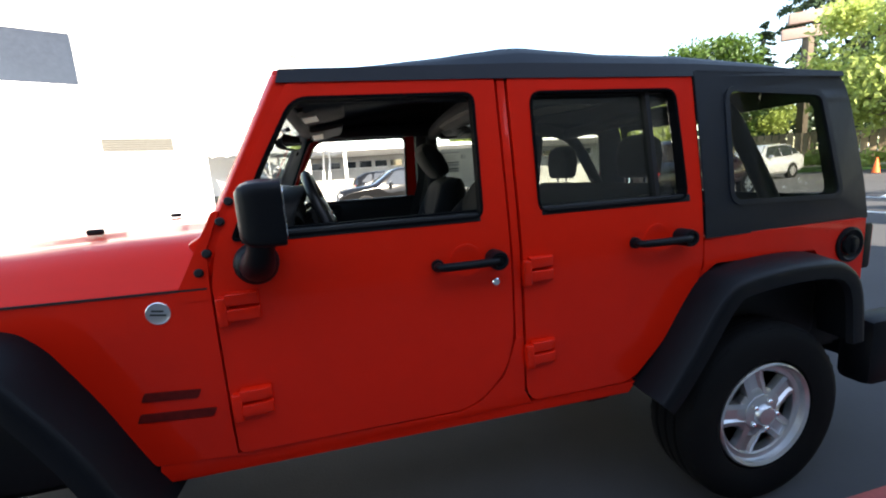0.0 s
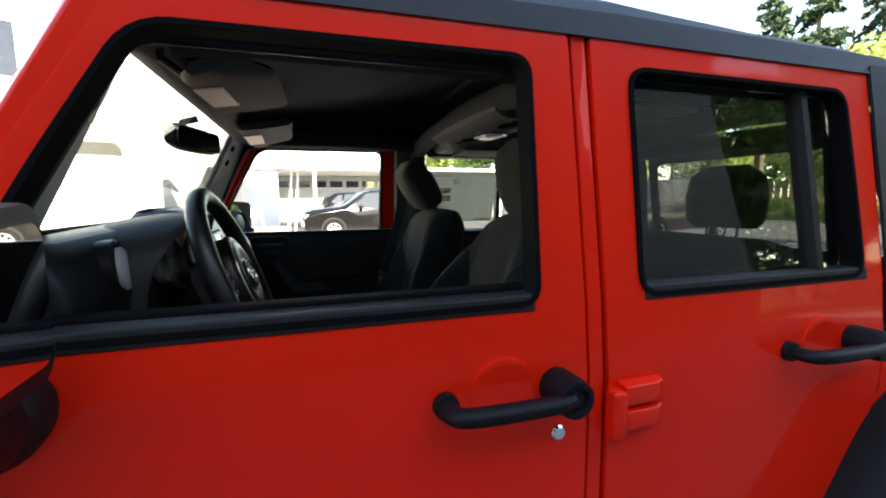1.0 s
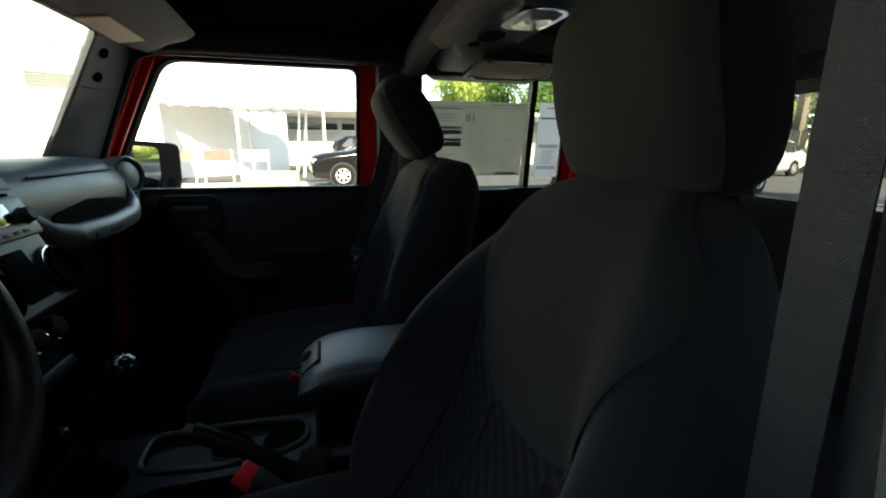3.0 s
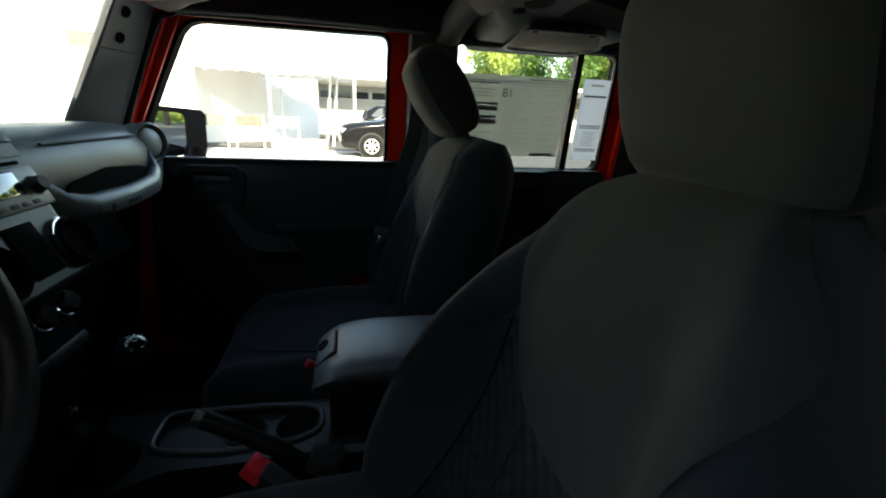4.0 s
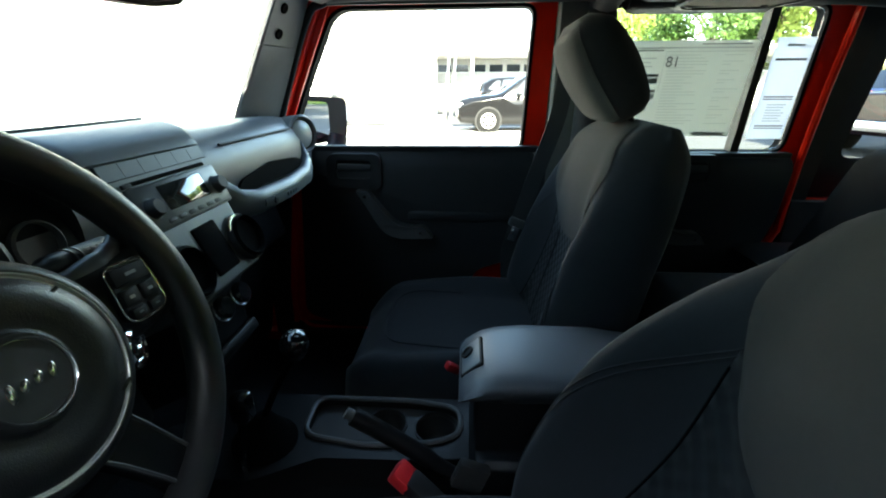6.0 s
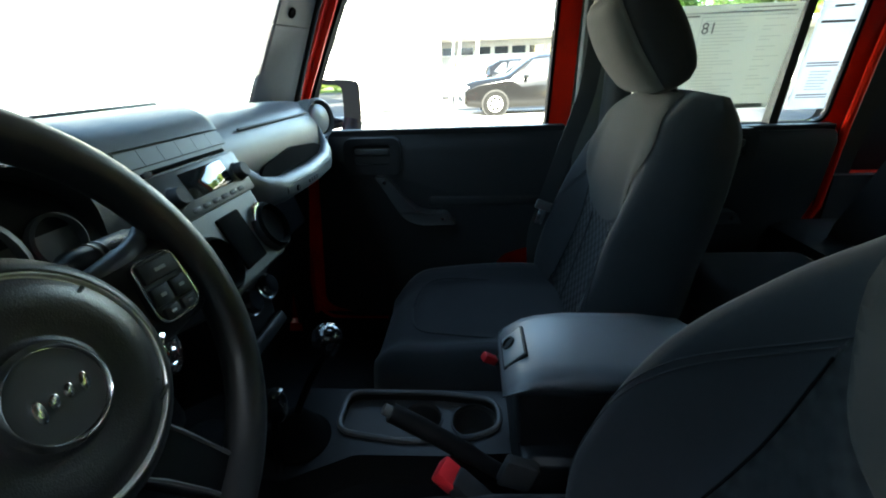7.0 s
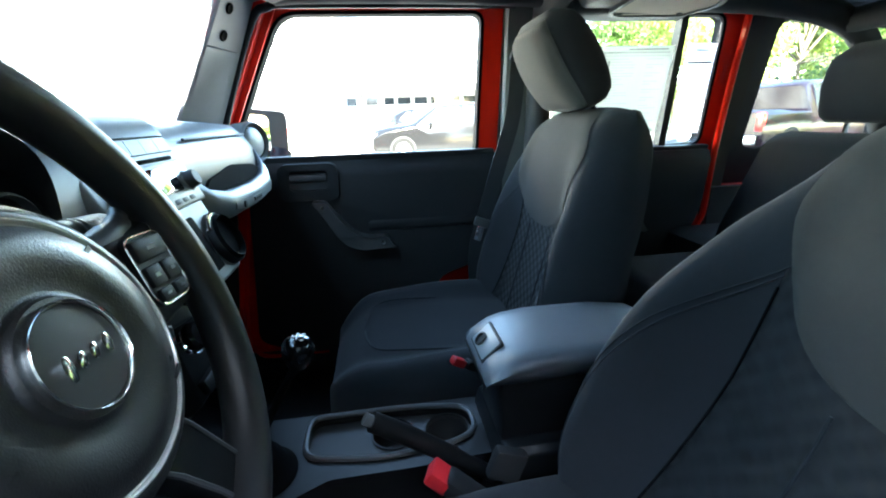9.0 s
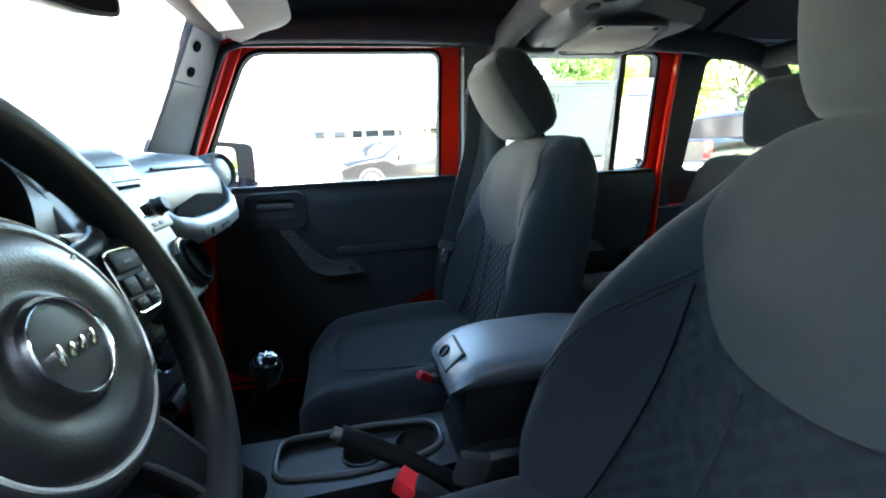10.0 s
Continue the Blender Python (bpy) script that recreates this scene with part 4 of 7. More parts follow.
# overhead speaker bar: a shallow beam that widens into a pod at each end
bm = bm_new()
rings = []
for k in range(33):
    u = -1 + 2 * k / 32
    y, a = u * 0.655, abs(u)
    wide = max(0.0, min(1.0, (a - 0.36) / 0.16))
    wide = wide * wide * (3 - 2 * wide)
    zb = 1.598 - 0.012 * wide - 0.012 * max(0, (a - 0.9) / 0.1)
    x0, x1 = 2.030 + 0.050 * wide, 2.225 + 0.245 * wide
    rings.append([(x0, y, zb + 0.050), (x0 + 0.006, y, zb + 0.030), (x0 + 0.030, y, zb + 0.004), (x0 + 0.045, y, zb), (x1 - 0.02, y, zb), (x1, y, zb + 0.012), (x1 + 0.01, y, zb + 0.040)])
skin(bm, rings)
sound = part("speaker_bar", bm, BAR_GREY, car, "grey overhead speaker bar", sharp=35)
bm = bm_new()
rings = []
for k in range(17):
    u = -1 + 2 * k / 16
    y = u * 0.30
    rings.append([(2.024, y, 1.650), (2.022, y, 1.612), (2.050, y, 1.594), (2.062, y, 1.596), (2.040, y, 1.640)])
skin(bm, rings)
part("front_fascia", bm, FASCIA, sound, "brown-grey front fascia", sharp=50)
for s in (-1, 1):
    poly = rounded([(2.155, 0.300), (2.195, 0.585), (2.235, 0.625), (2.430, 0.620), (2.455, 0.50), (2.350, 0.295)], 0.03)
    bm = slab(bm_new(), poly, [inset(poly, 0.012)], lambda x, y, d: Vector((x, s * y, 1.576 + d)), 0.014)
    part("speaker_frame", bm, DARK, sound, bevel=0.003)
    bm = slab(bm_new(), inset(poly, 0.014), [], lambda x, y, d: Vector((x, s * y, 1.580 + d)), 0.010)
    part("speaker_cover", bm, GRILLE_TAN, sound, "tan speaker cover")
    for p in ((2.19, 0.335), (2.335, 0.330), (2.235, 0.59), (2.405, 0.585)):
        bm = lathe(bm_new(), (p[0], s * p[1], 1.581), (0, 0, -1), [(0.008, 0), (0.008, 0.004), (0, 0.005)], 10)
        part("screw", bm, RUBBER, sound)
    # black ovals under the bar stand in for the shade of its holes
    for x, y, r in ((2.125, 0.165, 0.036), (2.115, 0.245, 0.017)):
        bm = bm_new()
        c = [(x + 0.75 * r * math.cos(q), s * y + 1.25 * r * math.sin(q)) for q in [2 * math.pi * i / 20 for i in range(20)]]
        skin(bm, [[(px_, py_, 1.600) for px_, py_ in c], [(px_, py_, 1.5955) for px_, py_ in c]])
        part("oval_recess", bm, VOID, sound, "flat black oval standing in for a shaded recess")
bm = bm_new()
c = rounded([(-0.062, -0.036), (-0.062, 0.036), (0.062, 0.036), (0.062, -0.036)], 0.034, 6)
skin(bm, [[(2.135 + p[1], -0.010 + p[0], 1.600) for p in c], [(2.135 + p[1], -0.010 + p[0], 1.588) for p in c], [(2.135 + 0.8 * p[1], -0.010 + 0.85 * p[0], 1.582) for p in c]])
part("dome_lamp", bm, LENS_CLEAR, sound, "clear dome lamp lens")
bm = slab(bm_new(), inset(c, -0.008), [inset(c, 0.002)], lambda u, v, d: Vector((2.135 + v, -0.010 + u, 1.586 + d)), 0.016)
part("lamp_ring", bm, CHROME, sound, "chromed lamp rim")


def make_seat(name, cx, cy, label, lean_deg, slide, pull, seat_x, tilt_deg, H, puff, broad, rise, panel=1.0):
    """A bucket seat: cushion, tapered backrest with bolsters, insert panels, headrest."""
    tilt = radians(tilt_deg)
    base = Vector((cx, cy, 0.80))
    up, fwd = Vector((math.sin(tilt), 0, math.cos(tilt))), Vector((-math.cos(tilt), 0, math.sin(tilt)))

    def half(v):
        return ease(v, (0, 0.12, 0.32, 0.54, 0.70, 0.79, 0.87, 0.94, 1.0), (0.245, 0.266, 0.274, 0.250, 0.216, 0.188, 0.160, 0.132, 0.095)) + broad * ease(v, (0.5, 0.88, 0.96, 1.0), (0, 0.9, 1.0, 1.1))

    def front(u, v, lift=0.0):
        w = half(v)
        a = abs(u)
        q = max(0.0, min(1.0, (a - 0.44) / 0.40))
        bol = puff * ease(v, (0, 0.15, 0.45, 0.68, 0.85, 1.0), (0.85, 1.0, 0.90, 0.46, 0.09, 0.0)) * q * q * (3 - 2 * q) * (1 - max(0, (a - 0.86) / 0.14) ** 2)
        round_off = 0.062 * max(0, (a - 0.74) / 0.26) ** 2.2 + 0.055 * max(0, (v - 0.86) / 0.14) ** 2
        crown = ease(v, (0, 0.40, 0.75, 1.0), (-0.012, -0.014, 0.014, 0.012)) * (1 - a * a)
        d = max(0.060 + bol + crown - round_off, -0.012) + lift
        return base + Vector((0, u * w, 0)) + up * (v * H) + fwd * d

    seat = part(name, bm_new(), CLOTH, car, label)
    old = seat.data
    bm = bm_new()
    N, M = 44, 40
    rings = []
    for j in range(M + 1):
        v = j / M
        ring = [front(-1 + 2 * i / N, v) for i in range(N + 1)]
        w = half(v)
        back = 0.062 + 0.6 * broad - 0.035 * max(0, (v - 0.86) / 0.14) ** 2
        for i in range(9):
            u = 1 - 2 * i / 8
            ring.append(base + Vector((0, u * w * 0.96, 0)) + up * (v * H) - fwd * back * (1 - 0.5 * abs(u) ** 6))
        rings.append(ring)
    skin(bm, rings)
    # cushion
    seat.data = joined(bm, CLOTH, seat, name)
    bpy.data.meshes.remove(old)
    bm = bm_new()
    rings = []
    for j in range(25):
        v = j / 24
        x = seat_x + 0.06 - v * 0.50
        zt = 0.820 + 0.026 * v + 0.012 * math.sin(v * 5) - 0.075 * max(0, (v - 0.80) / 0.20) ** 2
        w = 0.245 - 0.075 * max(0, (v - 0.66) / 0.34) ** 2.6
        ring = []
        for i in range(29):
            u = -1 + 2 * i / 28
            a = abs(u)
            z = zt + 0.032 * max(0, min(1, (a - 0.52) / 0.25)) ** 1.5 * (1 - v * 0.5) - 0.055 * max(0, (a - 0.82) / 0.18) ** 2
            ring.append((x, cy + u * w, z))
        drop = 0.105 - 0.02 * v
        ring += [(x, cy + w * 0.98, zt - drop), (x, cy, zt - drop - 0.01), (x, cy - w * 0.98, zt - drop)]
        rings.append(ring)
    skin(bm, rings)
    part("cushion", bm, CLOTH, seat, "dark blue-black cloth cushion", sharp=55)
    # seam piping on the cushion
    for sg in (-1, 1):
        bm = bm_new()
        tube(bm, smooth_path([(seat_x - 0.02, cy + sg * 0.135, 0.8292), (seat_x - 0.25, cy + sg * 0.14, 0.8485), (seat_x - 0.34, cy + sg * 0.11, 0.8455), (seat_x - 0.365, cy, 0.8330)], 5), 0.0022, 6)
        part("cushion_seam", bm, CLOTH, seat)

    def patch(edge, v0, v1, lift, mat, nm, lab=""):
        """An insert panel on the backrest's face, of half width edge(v)."""
        b = bm_new()
        rows, n = [], 26
        for j in range(25):
            v = v0 + (v1 - v0) * (1 - math.cos(math.pi * j / 24)) / 2
            e = max(0.004, edge(v) * (panel if v1 > 0.8 else 1.0)) / half(v)
            mid = (pull if v1 > 0.8 else 0.0) * ease(v, (0.45, 0.80, 0.95), (1, 0.6, 0)) / half(v)
            rows.append([front(mid - e + 2 * e * i / n, v, lift * min(1.0, 5 * (1 - abs(-1 + 2 * i / n)) + 0.45)) for i in range(n + 1)])
        vv = [[b.verts.new(p) for p in r] for r in rows]
        for A, B in zip(vv, vv[1:]):
            for i in range(n):
                b.faces.new((A[i], A[i + 1], B[i + 1], B[i]))
        bmesh.ops.solidify(b, geom=b.faces[:], thickness=0.004)
        part(nm, b, mat, seat, lab, sharp=70)

    patch(lambda v: ease(v, (0.490, 0.493, 0.500, 0.515, 0.54, 0.59, 0.66, 0.77, 0.83, 0.90, 0.95, 0.985), (0.004, 0.036, 0.064, 0.092, 0.116, 0.140, 0.156, 0.168, 0.162, 0.140, 0.118, 0.095)), 0.490, 0.985, 0.0085, CLOTH_LIGHT, "upper_insert", "lighter grey cloth insert")
    patch(lambda v: 0.150 - 0.045 * v, 0.02, 0.66, 0.003, CLOTH_MESH, "lower_insert", "dimpled dark cloth insert")
    for sg in (-1, 1):
        bm = tube(bm_new(), [front((pull + sg * 0.066) / half(v), v, 0.0040) for v in [0.02 + 0.045 * k for k in range(11)]], 0.0018, 6)
        part("seam", bm, CLOTH, seat)
        for off in (0.0, 0.028):
            bm = tube(bm_new(), [front(sg * (ease(v, (0.05, 0.20, 0.33, 0.47, 0.58, 0.68), (0.86, 0.85, 0.80, 0.72, 0.61, 0.47)) + off), v, 0.0002) for v in [0.05 + 0.035 * k for k in range(19)]], 0.0012, 6)
            part("piping", bm, CLOTH, seat)
        # insert-to-bolster crease as a black line, its shade put into the colour
        bm = tube(bm_new(), [front(sg * (ease(v, (0.0, 0.62), (0.148, 0.120)) + 0.002) / half(v), v, 0.0015) for v in [0.02 + 0.04 * k for k in range(16)]], 0.0016, 6)
        part("panel_seam", bm, VOID, seat)
    # headrest
    bm = bm_new()
    hb = base + up * (H - 0.006)
    lean = radians(lean_deg)
    hu, hf = Vector((math.sin(lean), 0, math.cos(lean))), Vector((-math.cos(lean), 0, math.sin(lean)))

    def hrow(v, k=1.0):
        w = 0.126 * ease(v, (0, 0.08, 0.3, 0.7, 0.9, 1.0), (0.80, 0.94, 1.0, 0.97, 0.86, 0.60))
        d = 0.052 * ease(v, (0, 0.1, 0.5, 0.85, 1.0), (0.65, 0.95, 1.15, 0.95, 0.30))
        r = []
        for i in range(28):
            a = 2 * math.pi * i / 28
            ca, sa = math.cos(a), math.sin(a)
            r.append(hb + Vector((slide, 0, 0)) + hu * (rise + 0.205 * v) + Vector((0, w * math.copysign(abs(ca) ** 0.55, ca), 0)) + hf * (d * math.copysign(abs(sa) ** 0.7, sa)))
        return r

    skin(bm, [hrow(j / 16) for j in range(17)])
    part("headrest", bm, CLOTH, seat, "dark cloth headrest", sharp=80)
    b = bm_new()
    rows = []
    for j in range(15):
        v = 0.05 + 0.90 * j / 14
        r = hrow(v)
        rows.append([r[i] + hf * 0.004 for i in range(2, 13)])
    vv = [[b.verts.new(p) for p in r] for r in rows]
    for A, B in zip(vv, vv[1:]):
        for i in range(len(A) - 1):
            b.faces.new((A[i], A[i + 1], B[i + 1], B[i]))
    bmesh.ops.solidify(b, geom=b.faces[:], thickness=0.004)
    part("headrest_face", b, CLOTH_LIGHT, seat, "lighter grey headrest face", sharp=80)
    for sg in (-1, 1):
        bm = tube(bm_new(), [hb - up * 0.03 + Vector((0.014, sg * 0.046, 0)), hb + hu * 0.05 + Vector((slide, sg * 0.046, 0))], 0.0055, 8)
        part("headrest_post", bm, CHROME, seat)
    bm = bm_new()
    box(bm, (seat_x - 0.17, cy, 0.72), (0.44, 0.40, 0.10), bevel=0.02)
    box(bm, (seat_x - 0.15, cy, 0.60), (0.38, 0.36, 0.16))
    part("seat_base", bm, DARK, seat)
    return seat


def joined(bm, mat, ob, name):
    bm.transform(Matrix.Translation(-ORIGIN[ob]))
    return finish(bm, mat, name, 60)


make_seat("driver_seat", 1.900, -0.372, "dark cloth bucket seat with a grey shoulder insert", -13, 0.010, -0.030, 1.900, 21, 0.575, 0.098, 0.0, 0.004, 0.90)
make_seat("passenger_seat", 1.932, 0.372, "dark cloth bucket seat, headrest tipped well forward", -32, -0.026, -0.005, 1.870, 14.5, 0.555, 0.062, 0.046, 0.024)

# rear bench
bm = bm_new()
rings = []
for k in range(25):
    u = -1 + 2 * k / 24
    y = u * 0.60
    r = 1 - max(0, (abs(u) - 0.9) / 0.1) ** 2 * 0.3
    rings.append([(2.66 + 0.02 * abs(u), y, 0.80), (2.60, y, 0.95 * r + 0.04), (2.70, y, 1.23 * r), (2.74, y, 1.262 * r), (2.80, y, 1.25 * r), (2.82, y, 1.1 * r), (2.78, y, 0.80)])
skin(bm, rings)
bench = part("rear_bench", bm, CLOTH, car, "dark cloth rear bench", sharp=60)
bm = bm_new()
box(bm, (2.45, 0, 0.84), (0.46, 1.18, 0.13), bevel=0.05, seg=3)
part("bench_cushion", bm, CLOTH, bench)
for y in (-0.345, 0.345):
    bm = bm_new()
    rings = []
    for j in range(13):
        v = j / 12
        w = 0.125 * float(np.interp(v, (0, 0.1, 0.5, 0.85, 1), (0.8, 0.96, 1, 0.9, 0.55)))
        d = 0.05 * float(np.interp(v, (0, 0.1, 0.5, 0.85, 1), (0.7, 0.95, 1.1, 0.95, 0.35)))
        rings.append([(2.79 + d * math.copysign(abs(math.sin(a)) ** 0.7, math.sin(a)), y + w * math.copysign(abs(math.cos(a)) ** 0.55, math.cos(a)), 1.285 + 0.19 * v) for a in [2 * math.pi * i / 24 for i in range(24)]])
    skin(bm, rings)
    part("bench_headrest", bm, CLOTH, bench, "dark cloth headrest", sharp=80)
    for dy in (-0.05, 0.05):
        part("headrest_post", tube(bm_new(), [(2.78, y + dy, 1.2), (2.79, y + dy, 1.31)], 0.006, 8), CHROME, bench)

# ---- dashboard
bm = bm_new()
prof = [(1.075, 1.20), (1.112, 1.290), (1.130, 1.328), (1.19, 1.342), (1.235, 1.336), (1.262, 1.315), (1.278, 1.285), (1.284, 1.25), (1.278, 1.20), (1.262, 1.172), (1.225, 1.160), (1.15, 1.10), (1.12, 0.96), (1.055, 0.96)]
rings = []
for k in range(31):
    u = -1 + 2 * k / 30
    y = u * 0.690
    back = -0.045 * max(0, (abs(u) - 0.55) / 0.45) ** 2
    rings.append([(x + back * (1 if x > 1.05 else 0), y, z - 0.020 * abs(u) ** 4) for x, z in prof])
for end, sgn in ((rings[0], -1), (rings[-1], 1)):
    for k, dy in ((0.94, 0.010), (0.80, 0.018), (0.55, 0.022)):
        ring = [(1.15 + (x - 1.15) * k, y + sgn * dy, 1.17 + (z - 1.17) * k) for x, y, z in end]
        rings.insert(0, ring) if sgn < 0 else rings.append(ring)
skin(bm, rings)
# lower faces take darker plastic; driver-side ones too, their shade put into colour
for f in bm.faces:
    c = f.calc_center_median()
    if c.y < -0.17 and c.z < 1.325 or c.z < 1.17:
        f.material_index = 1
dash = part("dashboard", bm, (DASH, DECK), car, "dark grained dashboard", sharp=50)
# open bin on top and defroster strip
def hood_z(x):
    """Height of the stack's hood, on which the open bin is drawn flat."""
    return float(np.interp(x, (1.126, 1.140, 1.165, 1.195), (1.340, 1.351, 1.357, 1.3585)))


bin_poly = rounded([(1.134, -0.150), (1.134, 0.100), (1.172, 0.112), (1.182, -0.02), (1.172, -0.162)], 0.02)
# sheet laid on the hood: rubber floor and bin shade in one colour
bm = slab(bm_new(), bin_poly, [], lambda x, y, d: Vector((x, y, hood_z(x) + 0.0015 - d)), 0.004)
part("dash_mat", bm, VOID, dash, "flat black sheet for the open dash bin's rubber floor and its shade")
bm = tube(bm_new(), [(p[0], p[1], hood_z(p[0]) + 0.001) for p in bin_poly], 0.0035, 8, closed=True)
part("bin_lip", bm, DASH, dash, "raised lip round the dash bin", sharp=80)
bm = bm_new()
box(bm, (1.137, 0, 1.330), (0.016, 1.15, 0.010), (0, -20, 0), bevel=0.004)
part("defroster_slot", bm, RUBBER, dash)
# instrument hood: a cowl that swells out of the dash top and overhangs the gauges
def cowl(a, t, k=1.0):
    """A point of the cowl: a runs over the arch, t from the dash top to the lip, k shrinks it about the gauges."""
    sn = math.sin(a)
    half_w = ease(t, (0, 0.45, 1.0), (0.262, 0.222, 0.203)) * k
    high = ease(t, (0, 0.35, 0.75, 1.0), (0.118, 0.148, 0.157, 0.153)) * k
    c = math.cos(a)
    lip = 1.278 + 0.058 * sn ** 1.3
    return (1.135 + (lip - 1.135) * t, -0.375 + half_w * math.copysign(abs(c) ** 0.85, c), 1.198 + high * sn ** 0.72)


ARCH = [math.pi * i / 28 for i in range(29)]
rings = [[cowl(a, j / 12) for a in ARCH] for j in range(13)]
rings.append([(x + 0.003, y, z) for x, y, z in [cowl(a, 1.0, 0.985) for a in ARCH]])
rings.append([(x - 0.002, y, z) for x, y, z in [cowl(a, 1.0, 0.955) for a in ARCH]])
rings.append([(min(x, 1.290), y, z) for x, y, z in [cowl(a, 0.8, 0.93) for a in ARCH]])
bm = bm_new()
skin(bm, rings, caps=False, closed=False)
part("instrument_hood", bm, DARK, dash, "curved instrument hood", sharp=75)
bm = slab(bm_new(), [cowl(a, 1.0, 0.95)[1:] for a in ARCH], [], lambda y, z, d: Vector((1.289 - d, y, z)), 0.006)
part("instrument_panel", bm, DECK, dash)
for dy, r in ((-0.075, 0.052), (0.06, 0.052), (-0.155, 0.026), (0.14, 0.026)):
    bm = lathe(bm_new(), (1.288, -0.375 + dy, 1.262), (1, 0, 0.2), [(r, 0), (r, 0.010), (r * 0.9, 0.012), (r * 0.88, 0.003), (0, 0.003)], 28)
    part("gauge", bm, STACK, dash)

# centre stack: one leaning column
C = Matrix.Translation((1.298, -0.020, 1.240)) @ pose(0, 0, 0, 0, -24, 0)   # local x: out of the face, y: across, z: up the face


def at_stack(x, y, z):
    return C @ Vector((x, y, z))


bm = bm_new()
rings = []
for z, w, x in ((-0.128, 0.108, -0.002), (-0.02, 0.116, 0.0), (0.060, 0.122, 0.0), (0.088, 0.126, 0.0)):
    poly = [(x - 0.10, -w - 0.012), (x - 0.012, -w), (x, -w + 0.012), (x, w - 0.012), (x - 0.012, w), (x - 0.10, w + 0.012)]
    rings.append([at_stack(px, py, z) for px, py in poly])
skin(bm, rings)
stack = part("centre_column", bm, STACK, dash, "satin grey centre stack", bevel=0.006)
# rounded hood that rolls over the top of the stack towards the windscreen
rings = []
for x, z, w in ((1.2635, 1.3205, 0.127), (1.256, 1.334, 0.130), (1.243, 1.3455, 0.133), (1.222, 1.3545, 0.137), (1.195, 1.3585, 0.142), (1.165, 1.357, 0.148), (1.140, 1.351, 0.153), (1.126, 1.325, 0.158)):
    ring = []
    for k in range(25):
        u = -1 + 2 * k / 24
        e = max(0.0, (abs(u) - 0.80) / 0.20)
        ring.append((x - 0.022 * e ** 2, -0.020 + u * (w + 0.014), z - 0.034 * e ** 1.8))
    ring += [(x - 0.05, -0.020 + w + 0.014, z - 0.08), (x - 0.05, -0.020 - w - 0.014, z - 0.08)]
    rings.append(ring)
part("stack_hood", skin_bm(rings), DASH, dash, "smooth rounded hood over the stack", sharp=60)


def stack_box(name, y, z, sy, sz, depth, mat, label="", bev=0.003, x=0.0):
    bm = bm_new()
    box(bm, (x, y, z), (depth, sy, sz), bevel=bev, m=C)
    return part(name, bm, mat, dash, label)


stack_box("switch_row_frame", 0.008, 0.074, 0.214, 0.022, 0.003, RUBBER, "", 0.001)
for k in range(6):
    stack_box("switch", -0.0795 + 0.035 * k, 0.074, 0.0343, 0.0202, 0.0042, DASH, "flush grey switch", 0.0)
# thin black bar for the dark inside of the disc slot
stack_box("disc_slot", 0.014, 0.0545, 0.172, 0.006, 0.004, VOID)
stack_box("eject_button", -0.070, 0.0535, 0.016, 0.006, 0.007, RUBBER, "", 0.0015)
stack_box("radio", 0.018, 0.017, 0.196, 0.066, 0.008, RADIO, "dark grey radio face", 0.005)
stack_box("radio_screen", 0.020, 0.024, 0.100, 0.038, 0.011, SCREEN, "glossy radio display")
for k in range(6):
    stack_box("radio_button", -0.036 + 0.0225 * k, -0.007, 0.0205, 0.009, 0.0095, DARK)
for y in (-0.058, 0.095):
    bm = lathe(bm_new(), at_stack(0, y, 0.016), C.to_3x3() @ Vector((1, 0, 0)), [(0.0135, 0), (0.0135, 0.004), (0.0130, 0.006), (0.0122, 0.015), (0.0105, 0.0180), (0, 0.0180)], 28)
    part("radio_knob", bm, RUBBER, dash, "round black radio knob")
    bm = lathe(bm_new(), at_stack(0, y, 0.016), C.to_3x3() @ Vector((1, 0, 0)), [(0.0160, 0), (0.0158, 0.0045), (0.0140, 0.0055), (0.0138, 0)], 28)
    part("knob_ring", bm, STACK, dash)
bm = bm_new()
rings = []
for z, w, x in ((-0.245, 0.080, -0.080), (-0.15, 0.088, -0.052), (-0.126, 0.100, -0.030)):
    poly = [(x - 0.10, -w - 0.012), (x - 0.012, -w), (x, -w + 0.012), (x, w - 0.012), (x - 0.012, w), (x - 0.10, w + 0.012)]
    rings.append([at_stack(px, py, z) for px, py in poly])
skin(bm, rings)
part("climate_panel", bm, DECK, dash, "black climate control panel", bevel=0.005)
# proud black plate; the slot's inner shade is put into its colour
stack_box("storage_slot", 0.012, -0.070, 0.058, 0.080, 0.006, VOID, "black plate standing in for the shaded storage slot", 0.008)
for y in (-0.066, 0.090):
    p = at_stack(-0.004, y, -0.080)
    ax = C.to_3x3() @ Vector((1, 0, 0))
    bm = lathe(bm_new(), p, ax, [(0.036, -0.02), (0.037, 0.014), (0.034, 0.018), (0.031, 0.014), (0.029, 0.009), (0.018, 0.008), (0, 0.0075)], 32)
    part("centre_vent", bm, VOID, dash, "round black air vent")
    bm = lathe(bm_new(), p, ax, [(0.038, -0.012), (0.0415, 0.002), (0.041, 0.010), (0.0385, 0.014), (0.0365, 0.010), (0.0365, -0.01)], 32)
    part("vent_ring", bm, RUBBER, dash, "dark vent ring")
    for a0, a1, r in ((95, 150, 0.0046), (-75, -45, 0.0024)):
        pts = [at_stack(0.004, y + 0.040 * math.cos(radians(a)), -0.080 + 0.040 * math.sin(radians(a))) for a in np.linspace(a0, a1, 12)]
        part("vent_trim", tube(bm_new(), pts, r, 8), SATIN, dash, "bright vent trim")
